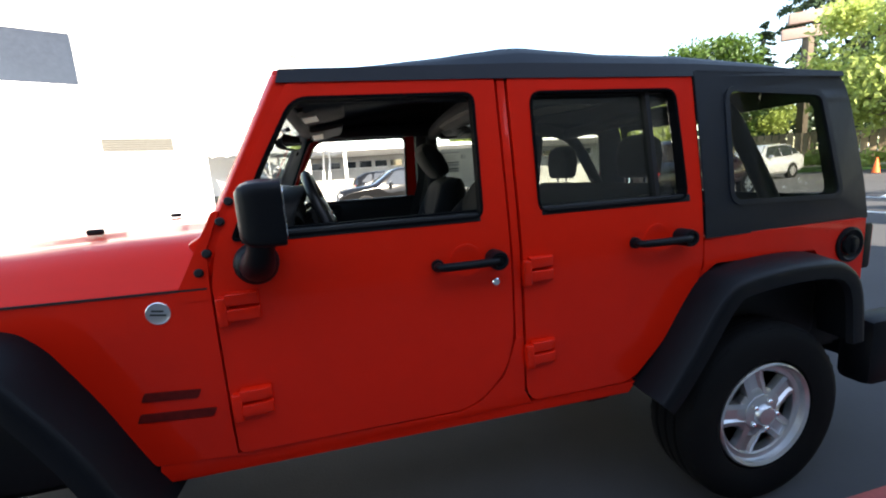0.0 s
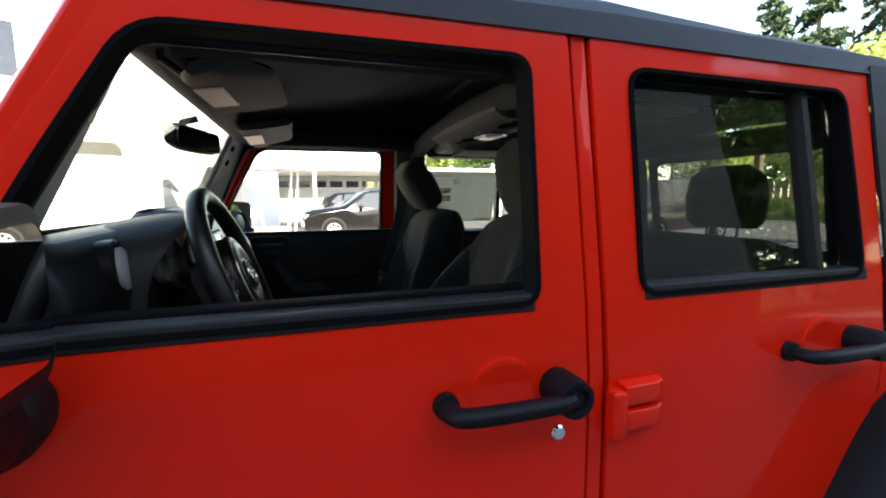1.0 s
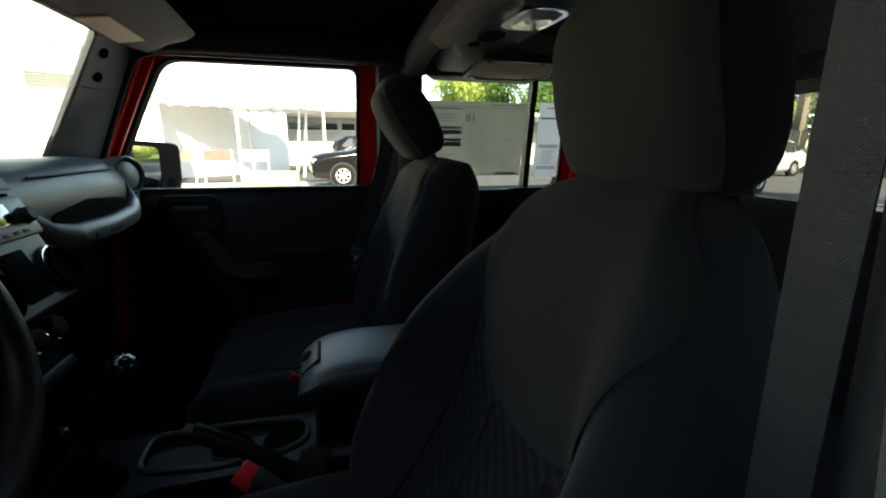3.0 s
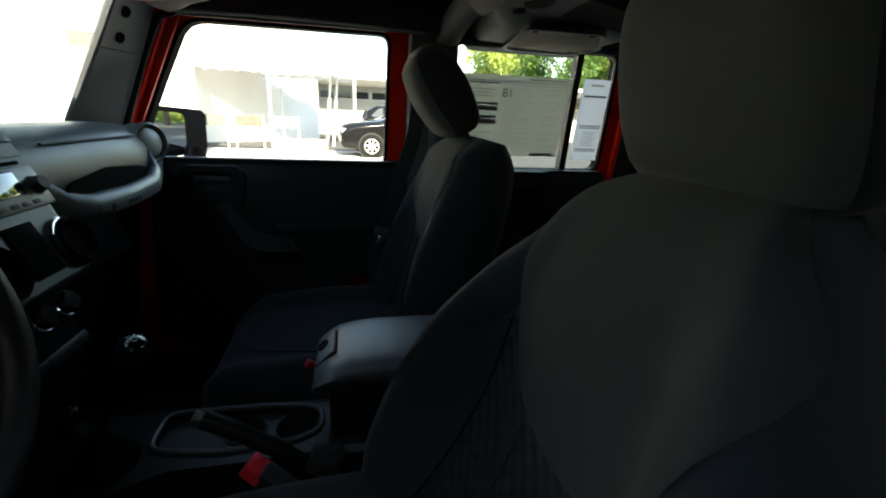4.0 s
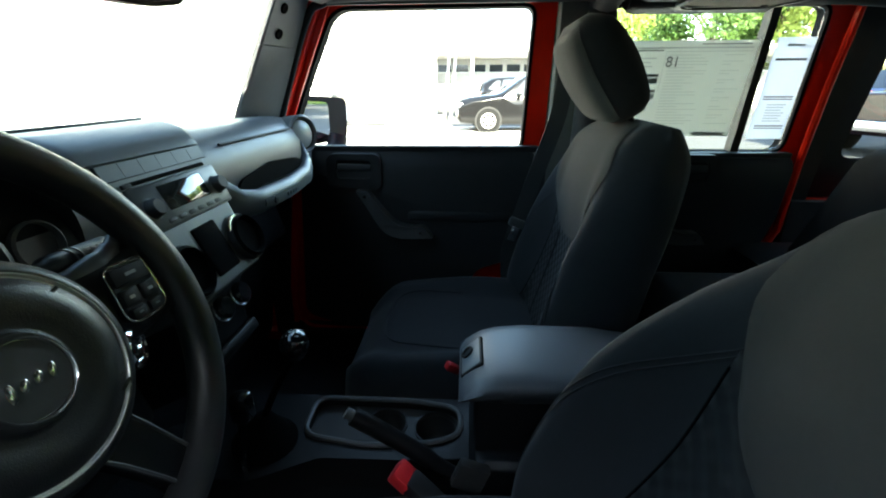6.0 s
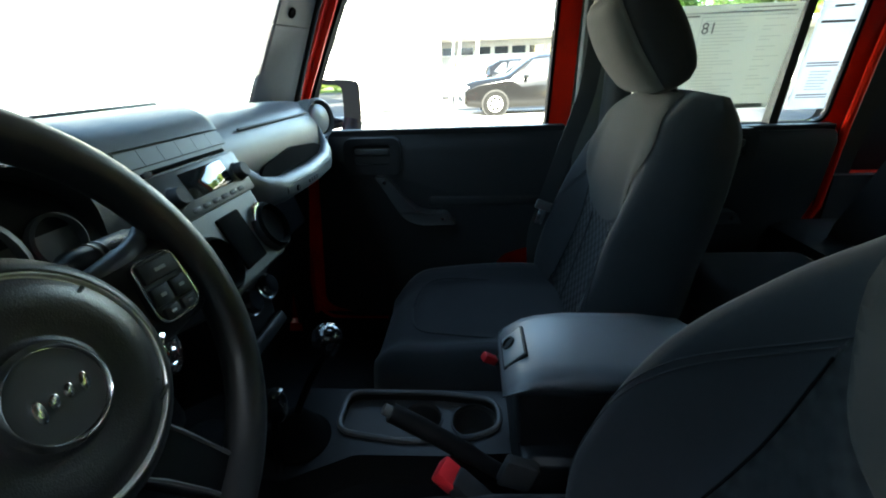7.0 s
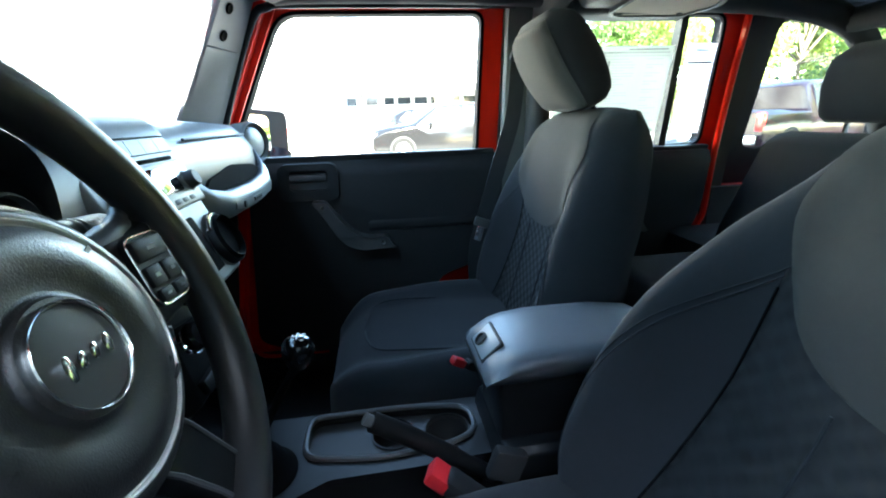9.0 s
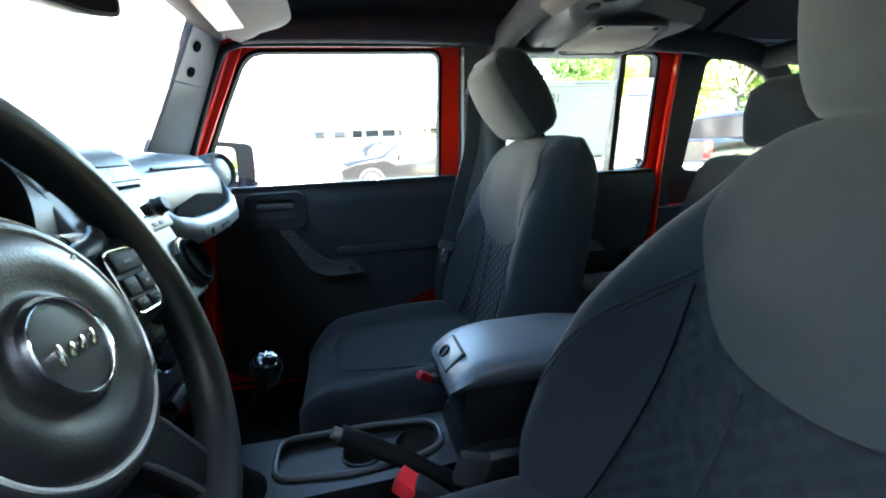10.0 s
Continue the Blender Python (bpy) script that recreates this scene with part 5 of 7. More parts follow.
for y in (-0.050, 0.004, 0.058):
    p = at_stack(-0.050, y, -0.160)
    bm = lathe(bm_new(), p, C.to_3x3() @ Vector((1, 0, 0)), [(0.020, 0), (0.019, 0.012), (0.015, 0.016), (0, 0.016)], 24)
    part("climate_knob", bm, GLOSS_BLACK, dash, "round climate knob")
    bm = lathe(bm_new(), p, C.to_3x3() @ Vector((1, 0, 0)), [(0.0225, 0), (0.0225, 0.004), (0.0208, 0.005), (0.0205, 0)], 24)
    part("knob_ring", bm, CHROME, dash)
stack_box("window_switch_panel", 0, -0.222, 0.14, 0.020, 0.012, DECK, x=-0.062)

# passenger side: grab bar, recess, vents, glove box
# black plate on the dash face, drawing the shade of the hand recess
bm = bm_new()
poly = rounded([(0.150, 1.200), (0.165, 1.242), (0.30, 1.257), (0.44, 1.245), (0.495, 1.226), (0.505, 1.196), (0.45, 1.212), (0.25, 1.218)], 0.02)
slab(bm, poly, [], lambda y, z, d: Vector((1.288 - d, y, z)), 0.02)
part("grab_recess", bm, VOID, dash, "flat black plate standing in for a shaded hand recess", bevel=0.003)
bm = bm_new()
rings = []
for y, z, x, h in ((0.115, 1.222, 1.268, 0.046), (0.150, 1.203, 1.290, 0.028), (0.20, 1.196, 1.302, 0.024), (0.33, 1.194, 1.306, 0.023), (0.45, 1.198, 1.300, 0.024), (0.505, 1.210, 1.286, 0.030), (0.540, 1.236, 1.255, 0.050)):
    rings.append([(x + 0.018 * math.cos(a) * (1.2 if math.cos(a) < 0 else 1), y, z + h * math.sin(a)) for a in [2 * math.pi * i / 14 for i in range(14)]])
skin(bm, rings)
part("grab_bar", bm, DASH, dash, "dash-mounted grab bar", sharp=60)
rings = []
for k in range(13):
    y = 0.19 + 0.275 * k / 12
    x = float(np.interp(y, (0.15, 0.20, 0.33, 0.45, 0.505), (1.290, 1.302, 1.306, 1.300, 1.286))) + 0.0165
    z = float(np.interp(y, (0.15, 0.20, 0.33, 0.45, 0.505), (1.203, 1.196, 1.194, 1.198, 1.210))) - 0.003
    h = 0.0115 * (0.6 if k in (0, 12) else 1)
    rings.append([(x + dx, y, z + u * h) for u, dx in ((-1, -0.006), (-0.9, 0.002), (0, 0.0035), (0.9, 0.002), (1, -0.006), (0, -0.010))])
part("grab_bar_plate", skin_bm(rings), STACK, dash, sharp=40)
bm = lathe(bm_new(), (1.3245, 0.225, 1.191), (1, 0, 0), [(0.006, -0.004), (0.006, 0.001), (0, 0.0015)], 10)
part("plate_screw", bm, RUBBER, dash)
bm = bm_new()
for k in range(4):
    box(bm, (1.3255, 0.285 + 0.014 * k, 1.191), (0.003, 0.009, 0.007))
part("plate_mark", bm, RADIO, dash)
for y in (-0.575, 0.556):
    c = Vector((1.256, y, 1.286)) if y > 0 else Vector((1.243, y, 1.270))
    ax = Vector((1, -0.42 if y > 0 else 0.2, 0.10)).normalized()
    bm = lathe(bm_new(), c, ax, [(0.050, -0.03), (0.051, 0.016), (0.046, 0.022), (0.040, 0.016), (0.040, 0.0), (0, -0.002)] if y > 0 else [(0.050, -0.03), (0.050, 0.006), (0.046, 0.010), (0.041, 0.006), (0.040, 0.0), (0, -0.002)], 30)
    # driver's ring in the darker plastic, matching the darkened dash end
    part("end_vent", bm, STACK if y > 0 else DECK, dash, "round grey air vent")
    bm = lathe(bm_new(), c, ax, [(0.036, 0), (0.036, 0.014), (0.030, 0.018), (0, 0.019)], 26)
    part("vent_disc", bm, VENT_SILVER, dash, "silver vent disc")
bm = tube(bm_new(), [(1.268, 0.15, 1.311), (1.266, 0.48, 1.309)], 0.0028, 6)
part("panel_seam", bm, RUBBER, dash)
bm = bm_new()
box(bm, (1.150, 0.35, 1.075), (0.05, 0.40, 0.15), (0, -16, 0), bevel=0.015)
part("glove_box", bm, DECK, dash, "dark glove box lid")
bm = bm_new()
box(bm, (1.250, -0.375, 1.06), (0.05, 0.44, 0.18), (0, -16, 0), bevel=0.02)
part("knee_panel", bm, DECK, dash)

# ---- steering wheel
WA = radians(20)
W = Matrix.Translation((1.393, -0.380, 1.215)) @ Matrix(((math.cos(WA), 0, -math.sin(WA), 0), (0, 1, 0, 0), (math.sin(WA), 0, math.cos(WA), 0), (0, 0, 0, 1)))  # x: towards the driver, z: up the wheel


def on_wheel(x, y, z):
    return W @ Vector((x, y, z))


bm = tube(bm_new(), [on_wheel(0.0, 0.183 * math.cos(a), 0.183 * math.sin(a)) for a in [2 * math.pi * i / 72 for i in range(72)]], 0.0185, 14, closed=True)
wheel = part("steering_wheel", bm, RIM_SKIN, car, "black four-spoke steering wheel", sharp=80)
bm = lathe(bm_new(), on_wheel(-0.035, 0, 0), W.to_3x3() @ Vector((1, 0, 0)), [(0.06, -0.01), (0.082, 0.01), (0.0905, 0.030), (0.0905, 0.043), (0.0875, 0.0500), (0.0820, 0.0535), (0.0780, 0.0542), (0.0765, 0.0525), (0.0745, 0.0525), (0.0730, 0.0560), (0.060, 0.0592), (0.053, 0.0590), (0.045, 0.0572), (0.038, 0.0556), (0.034, 0.0562), (0.0325, 0.0600), (0, 0.0600)], 64)
part("airbag_cover", bm, LEATHER, wheel, "round grained airbag cover", sharp=60)
bm = lathe(bm_new(), on_wheel(-0.035, 0, 0), W.to_3x3() @ Vector((1, 0, 0)), [(0.0780, 0.0530), (0.0779, 0.0552), (0.0774, 0.0560), (0.0764, 0.0560), (0.0757, 0.0552), (0.0755, 0.0520)], 72)
part("trim_ring", bm, BRIGHT_TRIM, wheel, "thin bright trim ring")
bm = lathe(bm_new(), on_wheel(0.025, 0, 0), W.to_3x3() @ Vector((1, 0, 0)), [(0.0297, -0.002), (0.0300, 0.0030), (0.0293, 0.0042), (0.0284, 0.0030), (0.0282, 0.0)], 48)
part("emblem_ring", bm, SATIN, wheel)
bm = lathe(bm_new(), on_wheel(0.024, 0, 0), W.to_3x3() @ Vector((1, 0, 0)), [(0.0278, 0), (0.0278, 0.002), (0.016, 0.0032), (0, 0.0035)], 40)
part("emblem_disc", bm, RADIO, wheel, "dark satin emblem disc")
for y, z, h in ((-0.0155, -0.001, 0.014), (-0.0065, -0.001, 0.0085), (0.003, -0.001, 0.0085), (0.013, -0.002, 0.011)):
    bm, ring = bm_new(), []
    for q in range(12):
        a = 2 * math.pi * q / 12
        ring.append((y + 0.0032 * math.cos(a) + 0.0010 * math.sin(a), z + 0.5 * h * math.sin(a)))
    skin(bm, [[on_wheel(0.0272, p[0], p[1]) for p in ring], [on_wheel(0.030, p[0], p[1]) for p in ring], [on_wheel(0.0304, y + 0.8 * (p[0] - y), z + 0.8 * (p[1] - z)) for p in ring]])
    part("emblem_shape", bm, SATIN, wheel, "raised chrome shape")
for k, (y, z, sy) in enumerate(((0.050, -0.040, 0.016), (0.055, -0.048, 0.012), (0.052, 0.044, 0.010))):
    bm = bm_new()
    box(bm, (0.0222 - 0.05 * (abs(y) - 0.045), y, z), (0.0012, sy, 0.0028), (20, 0, 0), m=W)
    part("moulded_mark", bm, LEATHER, wheel)
for ang, w0, w1 in ((4, 0.044, 0.040), (176, 0.044, 0.040), (-65, 0.022, 0.018), (-115, 0.022, 0.018)):
    a = radians(ang)
    upper = ang in (4, 176)
    rows = []
    for r, w, x in ((0.070, w0 * 1.05, -0.014), (0.088, w0, -0.006), (0.11, w0 * 0.92, -0.002), (0.15, w1, -0.002), (0.172, w1 * 1.05, -0.004), (0.186, w1 * 1.25, -0.010)):
        rows.append([on_wheel(x + dx, r * math.cos(a) - u * w * math.sin(a), r * math.sin(a) + u * w * math.cos(a)) for u, dx in ((-1, -0.016), (-0.97, -0.004), (-0.82, 0.004), (0.82, 0.004), (0.97, -0.004), (1, -0.016), (0.7, -0.024), (-0.7, -0.024))])
    part("spoke", skin_bm(rows), LEATHER if upper else DECK, wheel, "" if upper else "satin dark lower spoke", sharp=55)
    if upper:
        sg = 1 if ang == 4 else -1
        # paler tube imitates windscreen light along the top of the spoke
        bm = tube(bm_new(), smooth_path([on_wheel(-0.014, sg * 0.076, 0.040), on_wheel(-0.010, sg * 0.112, 0.044), on_wheel(-0.010, sg * 0.140, 0.050), on_wheel(-0.014, sg * 0.160, 0.060)], 5), [0.011] * 8 + [0.0095] * 4 + [0.007] * 4, 12)
        part("spoke_top", bm, DASH, wheel, "paler bar standing in for light on the spoke's top edge")
    if not upper:
        for u in (-0.92, 0.92):
            bm = tube(bm_new(), [on_wheel(x + 0.003, r * math.cos(a) - u * w * math.sin(a), r * math.sin(a) + u * w * math.cos(a)) for r, w, x in ((0.090, w0, -0.006), (0.11, w0 * 0.92, -0.002), (0.15, w1, -0.002), (0.168, w1, -0.003))], 0.0022, 6)
            part("spoke_edge", bm, HANDLE, wheel)
for sg in (1, -1):
    Mx = W @ pose(0.0035, sg * 0.130, 0.011, -4 * sg, 0, 0)
    poly = rounded([(-0.026, -0.021), (-0.024, 0.024), (-0.018, 0.029), (0.018, 0.029), (0.024, 0.024), (0.026, -0.021), (0.018, -0.029), (-0.018, -0.029)], 0.007, 3)
    poly = [Vector(p) for p in poly]
    part("button_pod", slab(bm_new(), poly, [], lambda y, z, d: Mx @ Vector((0.003 - d, y, z)), 0.010), RUBBER, wheel, "black button pod", bevel=0.001)
    bm = tube(bm_new(), [Mx @ Vector((0.0032, p[0] * 0.97, p[1] * 0.97)) for p in poly], 0.0009, 6, closed=True)
    part("pod_edge", bm, SATIN, wheel, "thin chrome edge")
    for y, z, sy, sz in ((0, 0.0165, 0.041, 0.017), (-0.0112, -0.0045, 0.0195, 0.0165), (0.0112, -0.0045, 0.0195, 0.0165), (-0.0105, -0.0205, 0.017, 0.0105), (0.0105, -0.0205, 0.017, 0.0105)):
        bm = bm_new()
        box(bm, (0.004, y, z), (0.0045, sy, sz), bevel=0.0018, m=Mx)
        part("wheel_button", bm, RUBBER, wheel)
        bm = bm_new()
        box(bm, (0.0064, y, z), (0.0006, 0.3 * sy, 0.18 * sz), m=Mx)
        part("button_mark", bm, INK_PALE, wheel)
bm = tube(bm_new(), [on_wheel(-0.30, 0, 0), on_wheel(-0.03, 0, 0)], 0.055, 16)
part("steering_column", bm, DARK, car)
for sg in (1, -1):
    def along(t, lift=0.0):
        """A point on a stalk's axis, t from the column out to the tip."""
        return Vector((1.362 - 0.026 * t, -0.380 + sg * (0.050 + 0.126 * t), 1.268 - 0.017 * t)) + Vector((0.7, 0, 0.7)) * lift

    bm = tube(bm_new(), [along(t) for t in (0, 0.28, 0.34, 0.40, 0.95, 0.99, 1.0)], [0.007, 0.0085, 0.0115, 0.0122, 0.0135, 0.0125, 0.0105], 18)
    part("column_stalk", bm, DECK, wheel, "black column stalk")
    for t in (0.50, 0.57):
        part("stalk_ring", tube(bm_new(), [along(t), along(t + 0.02)], 0.0134, 18), STACK, wheel)
    for k in range(4):
        bm = bm_new()
        box(bm, along(0.68 + 0.065 * k, 0.0131), (0.0010, 0.005, 0.0022), (0, -45, 0))
        part("stalk_mark", bm, INK_PALE, wheel)
bm = tube(bm_new(), [(1.345, -0.300, 1.165), (1.398, -0.276, 1.178)], [0.024, 0.021], 16)
part("ignition_lock", bm, RUBBER, wheel, "black ignition lock")
bm = lathe(bm_new(), (1.398, -0.276, 1.178), (0.9, 0.4, 0.15), [(0.020, -0.004), (0.0205, 0.004), (0.017, 0.006), (0.015, 0.002), (0, 0.002)], 24)
part("lock_ring", bm, CHROME, wheel, "chromed ring")
bm = bm_new()
box(bm, (1.402, -0.274, 1.179), (0.010, 0.004, 0.016), (0, 0, 24), bevel=0.001)
part("key_slot", bm, CHROME, wheel)

# ---- centre console
bm = bm_new()
rings = []
for x, w, zt in ((1.22, 0.103, 0.735), (1.70, 0.104, 0.735), (1.715, 0.104, 0.78), (1.73, 0.100, 0.84), (1.75, 0.096, 0.85), (2.03, 0.096, 0.85)):
    rings.append([(x, -w, 0.60), (x, -w, zt - 0.012), (x, -w + 0.012, zt), (x, w - 0.012, zt), (x, w, zt - 0.012), (x, w, 0.60)])
skin(bm, rings)
console = part("centre_console", bm, DECK, car, "black centre console", bevel=0.004)
TRAY = rounded([(1.412, -0.006), (1.410, 0.098), (1.60, 0.098), (1.706, 0.080), (1.708, 0.010), (1.660, -0.014), (1.54, -0.026)], 0.034)
deck = rounded([(1.22, -0.106), (1.22, 0.106), (1.728, 0.106), (1.728, -0.040), (1.60, -0.050), (1.46, -0.052), (1.36, -0.104)], 0.010)
bm = slab(bm_new(), deck, [inset(TRAY, 0.004)], lambda x, y, d: Vector((x, y, 0.804 - d)), 0.070)
part("console_deck", bm, DECK, console, bevel=0.004)
bm = tube(bm_new(), [(p[0], p[1], 0.8065) for p in inset(TRAY, 0.002)], 0.0052, 8, closed=True)
part("tray_rim", bm, HANDLE, console, "thin raised tray rim")
CUPS = ((1.658, 0.040, 0.038), (1.562, 0.046, 0.036))
rounds = [[Vector((x + r * math.cos(q), y + r * math.sin(q))) for q in [2 * math.pi * k / 32 for k in range(32)]] for x, y, r in CUPS]
bm = slab(bm_new(), inset(TRAY, 0.005), rounds, lambda x, y, d: Vector((x, y, 0.790 - d)), 0.006)
part("tray_floor", bm, DARK, console, "satin tray floor", bevel=0.002)
for x, y, r in CUPS:
    bm = lathe(bm_new(), (x, y, 0.738), (0, 0, 1), [(0, 0), (r - 0.004, 0.0), (r - 0.001, 0.004), (r + 0.001, 0.056), (r + 0.004, 0.056), (r + 0.003, 0.0), (r, -0.002), (0, -0.002)], 32)
    part("cup_holder", bm, RUBBER, console, "deep round cup holder")
bm = bm_new()
rings = []
for x, w, zb, zt in ((1.702, 0.074, 0.948, 0.958), (1.704, 0.080, 0.947, 0.966), (1.712, 0.084, 0.946, 0.976), (1.726, 0.086, 0.946, 0.987), (1.742, 0.087, 0.946, 0.996), (1.765, 0.088, 0.947, 1.002), (1.81, 0.089, 0.948, 1.007), (1.93, 0.089, 0.955, 1.006), (2.00, 0.086, 0.960, 0.998), (2.025, 0.075, 0.965, 0.985)):
    side_ = [(w - 0.034, zb - 0.004), (w - 0.020, zb + 0.002), (w - 0.007, 0.62 * zb + 0.38 * zt), (w, 0.35 * zb + 0.65 * zt), (w - 0.003, zt - 0.012), (w - 0.011, zt - 0.006), (w - 0.028, zt - 0.003), (w - 0.055, zt - 0.001)]
    rings.append([(x, -y, z) for y, z in side_] + [(x, 0, zt)] + [(x, y, z) for y, z in side_[::-1]])
skin(bm, rings)
part("armrest_lid", bm, ARM_VINYL, console, "padded grey-black armrest lid", sharp=60)
bm = bm_new()
box(bm, (1.872, 0, 0.893), (0.29, 0.130, 0.118), bevel=0.015)
part("armrest_box", bm, DECK, console)
bm = bm_new()
box(bm, (1.7225, 0.004, 0.9825), (0.008, 0.072, 0.040), (0, 48, 0), bevel=0.003)
part("armrest_latch", bm, LATCH_GREY, console, "grey armrest latch")
bm = bm_new()
box(bm, (1.7233, 0.004, 0.9817), (0.008, 0.078, 0.046), (0, 48, 0), bevel=0.003)
part("latch_surround", bm, RUBBER, console)
bm = lathe(bm_new(), (1.7165, 0.014, 0.9820), (-0.7, 0, 0.7), [(0.012, 0), (0.012, 0.004), (0.009, 0.0045), (0.008, 0.001), (0, 0.001)], 18)
part("latch_lock", bm, RUBBER, console)
# gear levers and boot
bm = lathe(bm_new(), (1.352, -0.022, 0.802), (0.10, 0, 1), [(0.056, 0), (0.056, 0.010), (0.046, 0.020), (0.040, 0.024), (0.032, 0.040), (0.026, 0.044), (0.016, 0.062), (0.010, 0.066)], 24)
part("lever_boot", bm, VOID, console, "ribbed rubber lever boot")
bm = tube(bm_new(), smooth_path([(1.358, -0.022, 0.86), (1.392, -0.026, 0.93), (1.434, -0.030, 1.00)], 4), 0.006, 8)
part("gear_lever", bm, VOID, console)
bm = lathe(bm_new(), (1.435, -0.030, 0.992), (0.08, 0, 1), [(0.010, 0), (0.016, 0.006), (0.022, 0.020), (0.0235, 0.030), (0.0215, 0.040), (0.016, 0.047), (0.009, 0.050), (0, 0.0505)], 28)
part("gear_knob", bm, GLOSS_BLACK, console, "glossy black gear knob with white pattern", sharp=80)
bm = bm_new()
for dx, dy, sx, sy in ((0, 0, 0.003, 0.022), (-0.006, -0.011, 0.012, 0.002), (-0.006, 0, 0.012, 0.002), (-0.006, 0.011, 0.012, 0.002), (0.006, -0.011, 0.012, 0.002), (0.006, 0, 0.012, 0.002), (0.006, 0.011, 0.012, 0.002)):
    box(bm, (1.4392 + 0.8 * dx, -0.030 + 0.8 * dy, 1.0425 - 12 * (dx * dx + dy * dy)), (0.8 * sx, 0.8 * sy, 0.0012))
part("shift_pattern", bm, MARK, console)
bm = tube(bm_new(), [(1.345, -0.085, 0.80), (1.352, -0.075, 0.90)], 0.007, 8)
box(bm, (1.354, -0.070, 0.925), (0.034, 0.034, 0.055), bevel=0.012)
part("transfer_lever", bm, GLOSS_BLACK, console)
# hand brake
bm = tube(bm_new(), smooth_path([(1.715, -0.074, 0.790), (1.650, -0.073, 0.838), (1.585, -0.072, 0.884), (1.534, -0.072, 0.917)], 4), [0.012] * 4 + [0.0145] * 4 + [0.0150] * 5, 14)
part("hand_brake", bm, DECK, console, "black hand brake lever")
bm = tube(bm_new(), [(1.536, -0.072, 0.916), (1.524, -0.072, 0.924)], 0.009, 12)
part("brake_button", bm, STACK, console)
# buckles
for x, y, z, sg in ((1.624, -0.134, 0.866, -1), (1.690, 0.080, 0.905, 1)):
    Mb = Matrix.Translation((x, y, z)) @ pose(0, 0, 0, 0, -55, 20 * sg)
    bm = bm_new()
    box(bm, (0, 0, -0.052), (0.026, 0.034, 0.09) if sg < 0 else (0.018, 0.022, 0.07), bevel=0.006, m=Mb)
    bk = part("buckle", bm, RUBBER, car, "black belt buckle")
    bm = bm_new()
    box(bm, (-0.003, 0, 0.0), (0.024, 0.034, 0.034) if sg < 0 else (0.016, 0.017, 0.030), bevel=0.004, m=Mb)
    part("release_button", bm, BUCKLE_RED, bk, "red release button")
    bm = tube(bm_new(), [Mb @ Vector((0, 0, -0.09)), (x + 0.16, y * 1.1, 0.80)], 0.012, 8, flat=0.5)
    part("buckle_stalk", bm, WEB, bk)
    if sg < 0:
        bm = bm_new()
        box(bm, (1.722, -0.118, 0.852), (0.050, 0.020, 0.050), (0, 20, 0), bevel=0.006)
        part("buckle_sleeve", bm, DARK, bk, "grey plastic sleeve")
# seat belts
for s in (-1, 1):
    bm = bm_new()
    pts = smooth_path([(2.000, -0.612, 1.480), (2.000, -0.615, 1.30), (1.998, -0.625, 1.0), (1.992, -0.64, 0.66)] if s < 0 else [(1.972, s * 0.636, 1.470), (1.955, s * 0.622, 1.330), (1.915, s * 0.608, 1.207), (1.884, s * 0.602, 1.108), (1.858, s * 0.600, 1.020), (1.838, s * 0.604, 0.93), (1.85, s * 0.63, 0.80), (1.90, s * 0.66, 0.66)], 5)
    rings = []
    for i, p in enumerate(pts):
        d = (pts[min(i + 1, len(pts) - 1)] - pts[max(i - 1, 0)]).normalized()
        a = d.cross(Vector((0, 1, 0) if s > 0 else (1, 0, 0))).normalized()
        hw = 0.022 if s > 0 else 0.016
        rings.append([p + a * k for k in (-hw, hw)] + [p + a * k + Vector((0, 0.0015, 0) if s > 0 else (0.0015, 0, 0)) for k in (hw, -hw)])
    skin(bm, rings)
    belt = part("seat_belt", bm, WEB, car, "black seat belt webbing")
    bm = bm_new()
    sx, sy, sz = (1.862, 0.598, 1.030) if s > 0 else (1.998, -0.626, 0.98)
    box(bm, (sx, sy, sz), (0.056, 0.012, 0.026), (0, 20, 0), bevel=0.004)
    part("belt_slider", bm, STACK, belt)
    bm = bm_new()
    box(bm, (sx - 0.012, sy, sz - 0.032), (0.024, 0.004, 0.044), (0, 18, 0), bevel=0.002)
    part("belt_tongue", bm, CHROME, belt, "metal belt tongue")
    bm = bm_new()
    box(bm, (1.980, s * 0.646, 1.480), (0.060, 0.022, 0.030), (0, 20, 0), bevel=0.008)
    box(bm, (2.012, s * 0.650, 1.495), (0.060, 0.016, 0.022), bevel=0.006)
    part("belt_guide", bm, RUBBER, belt)

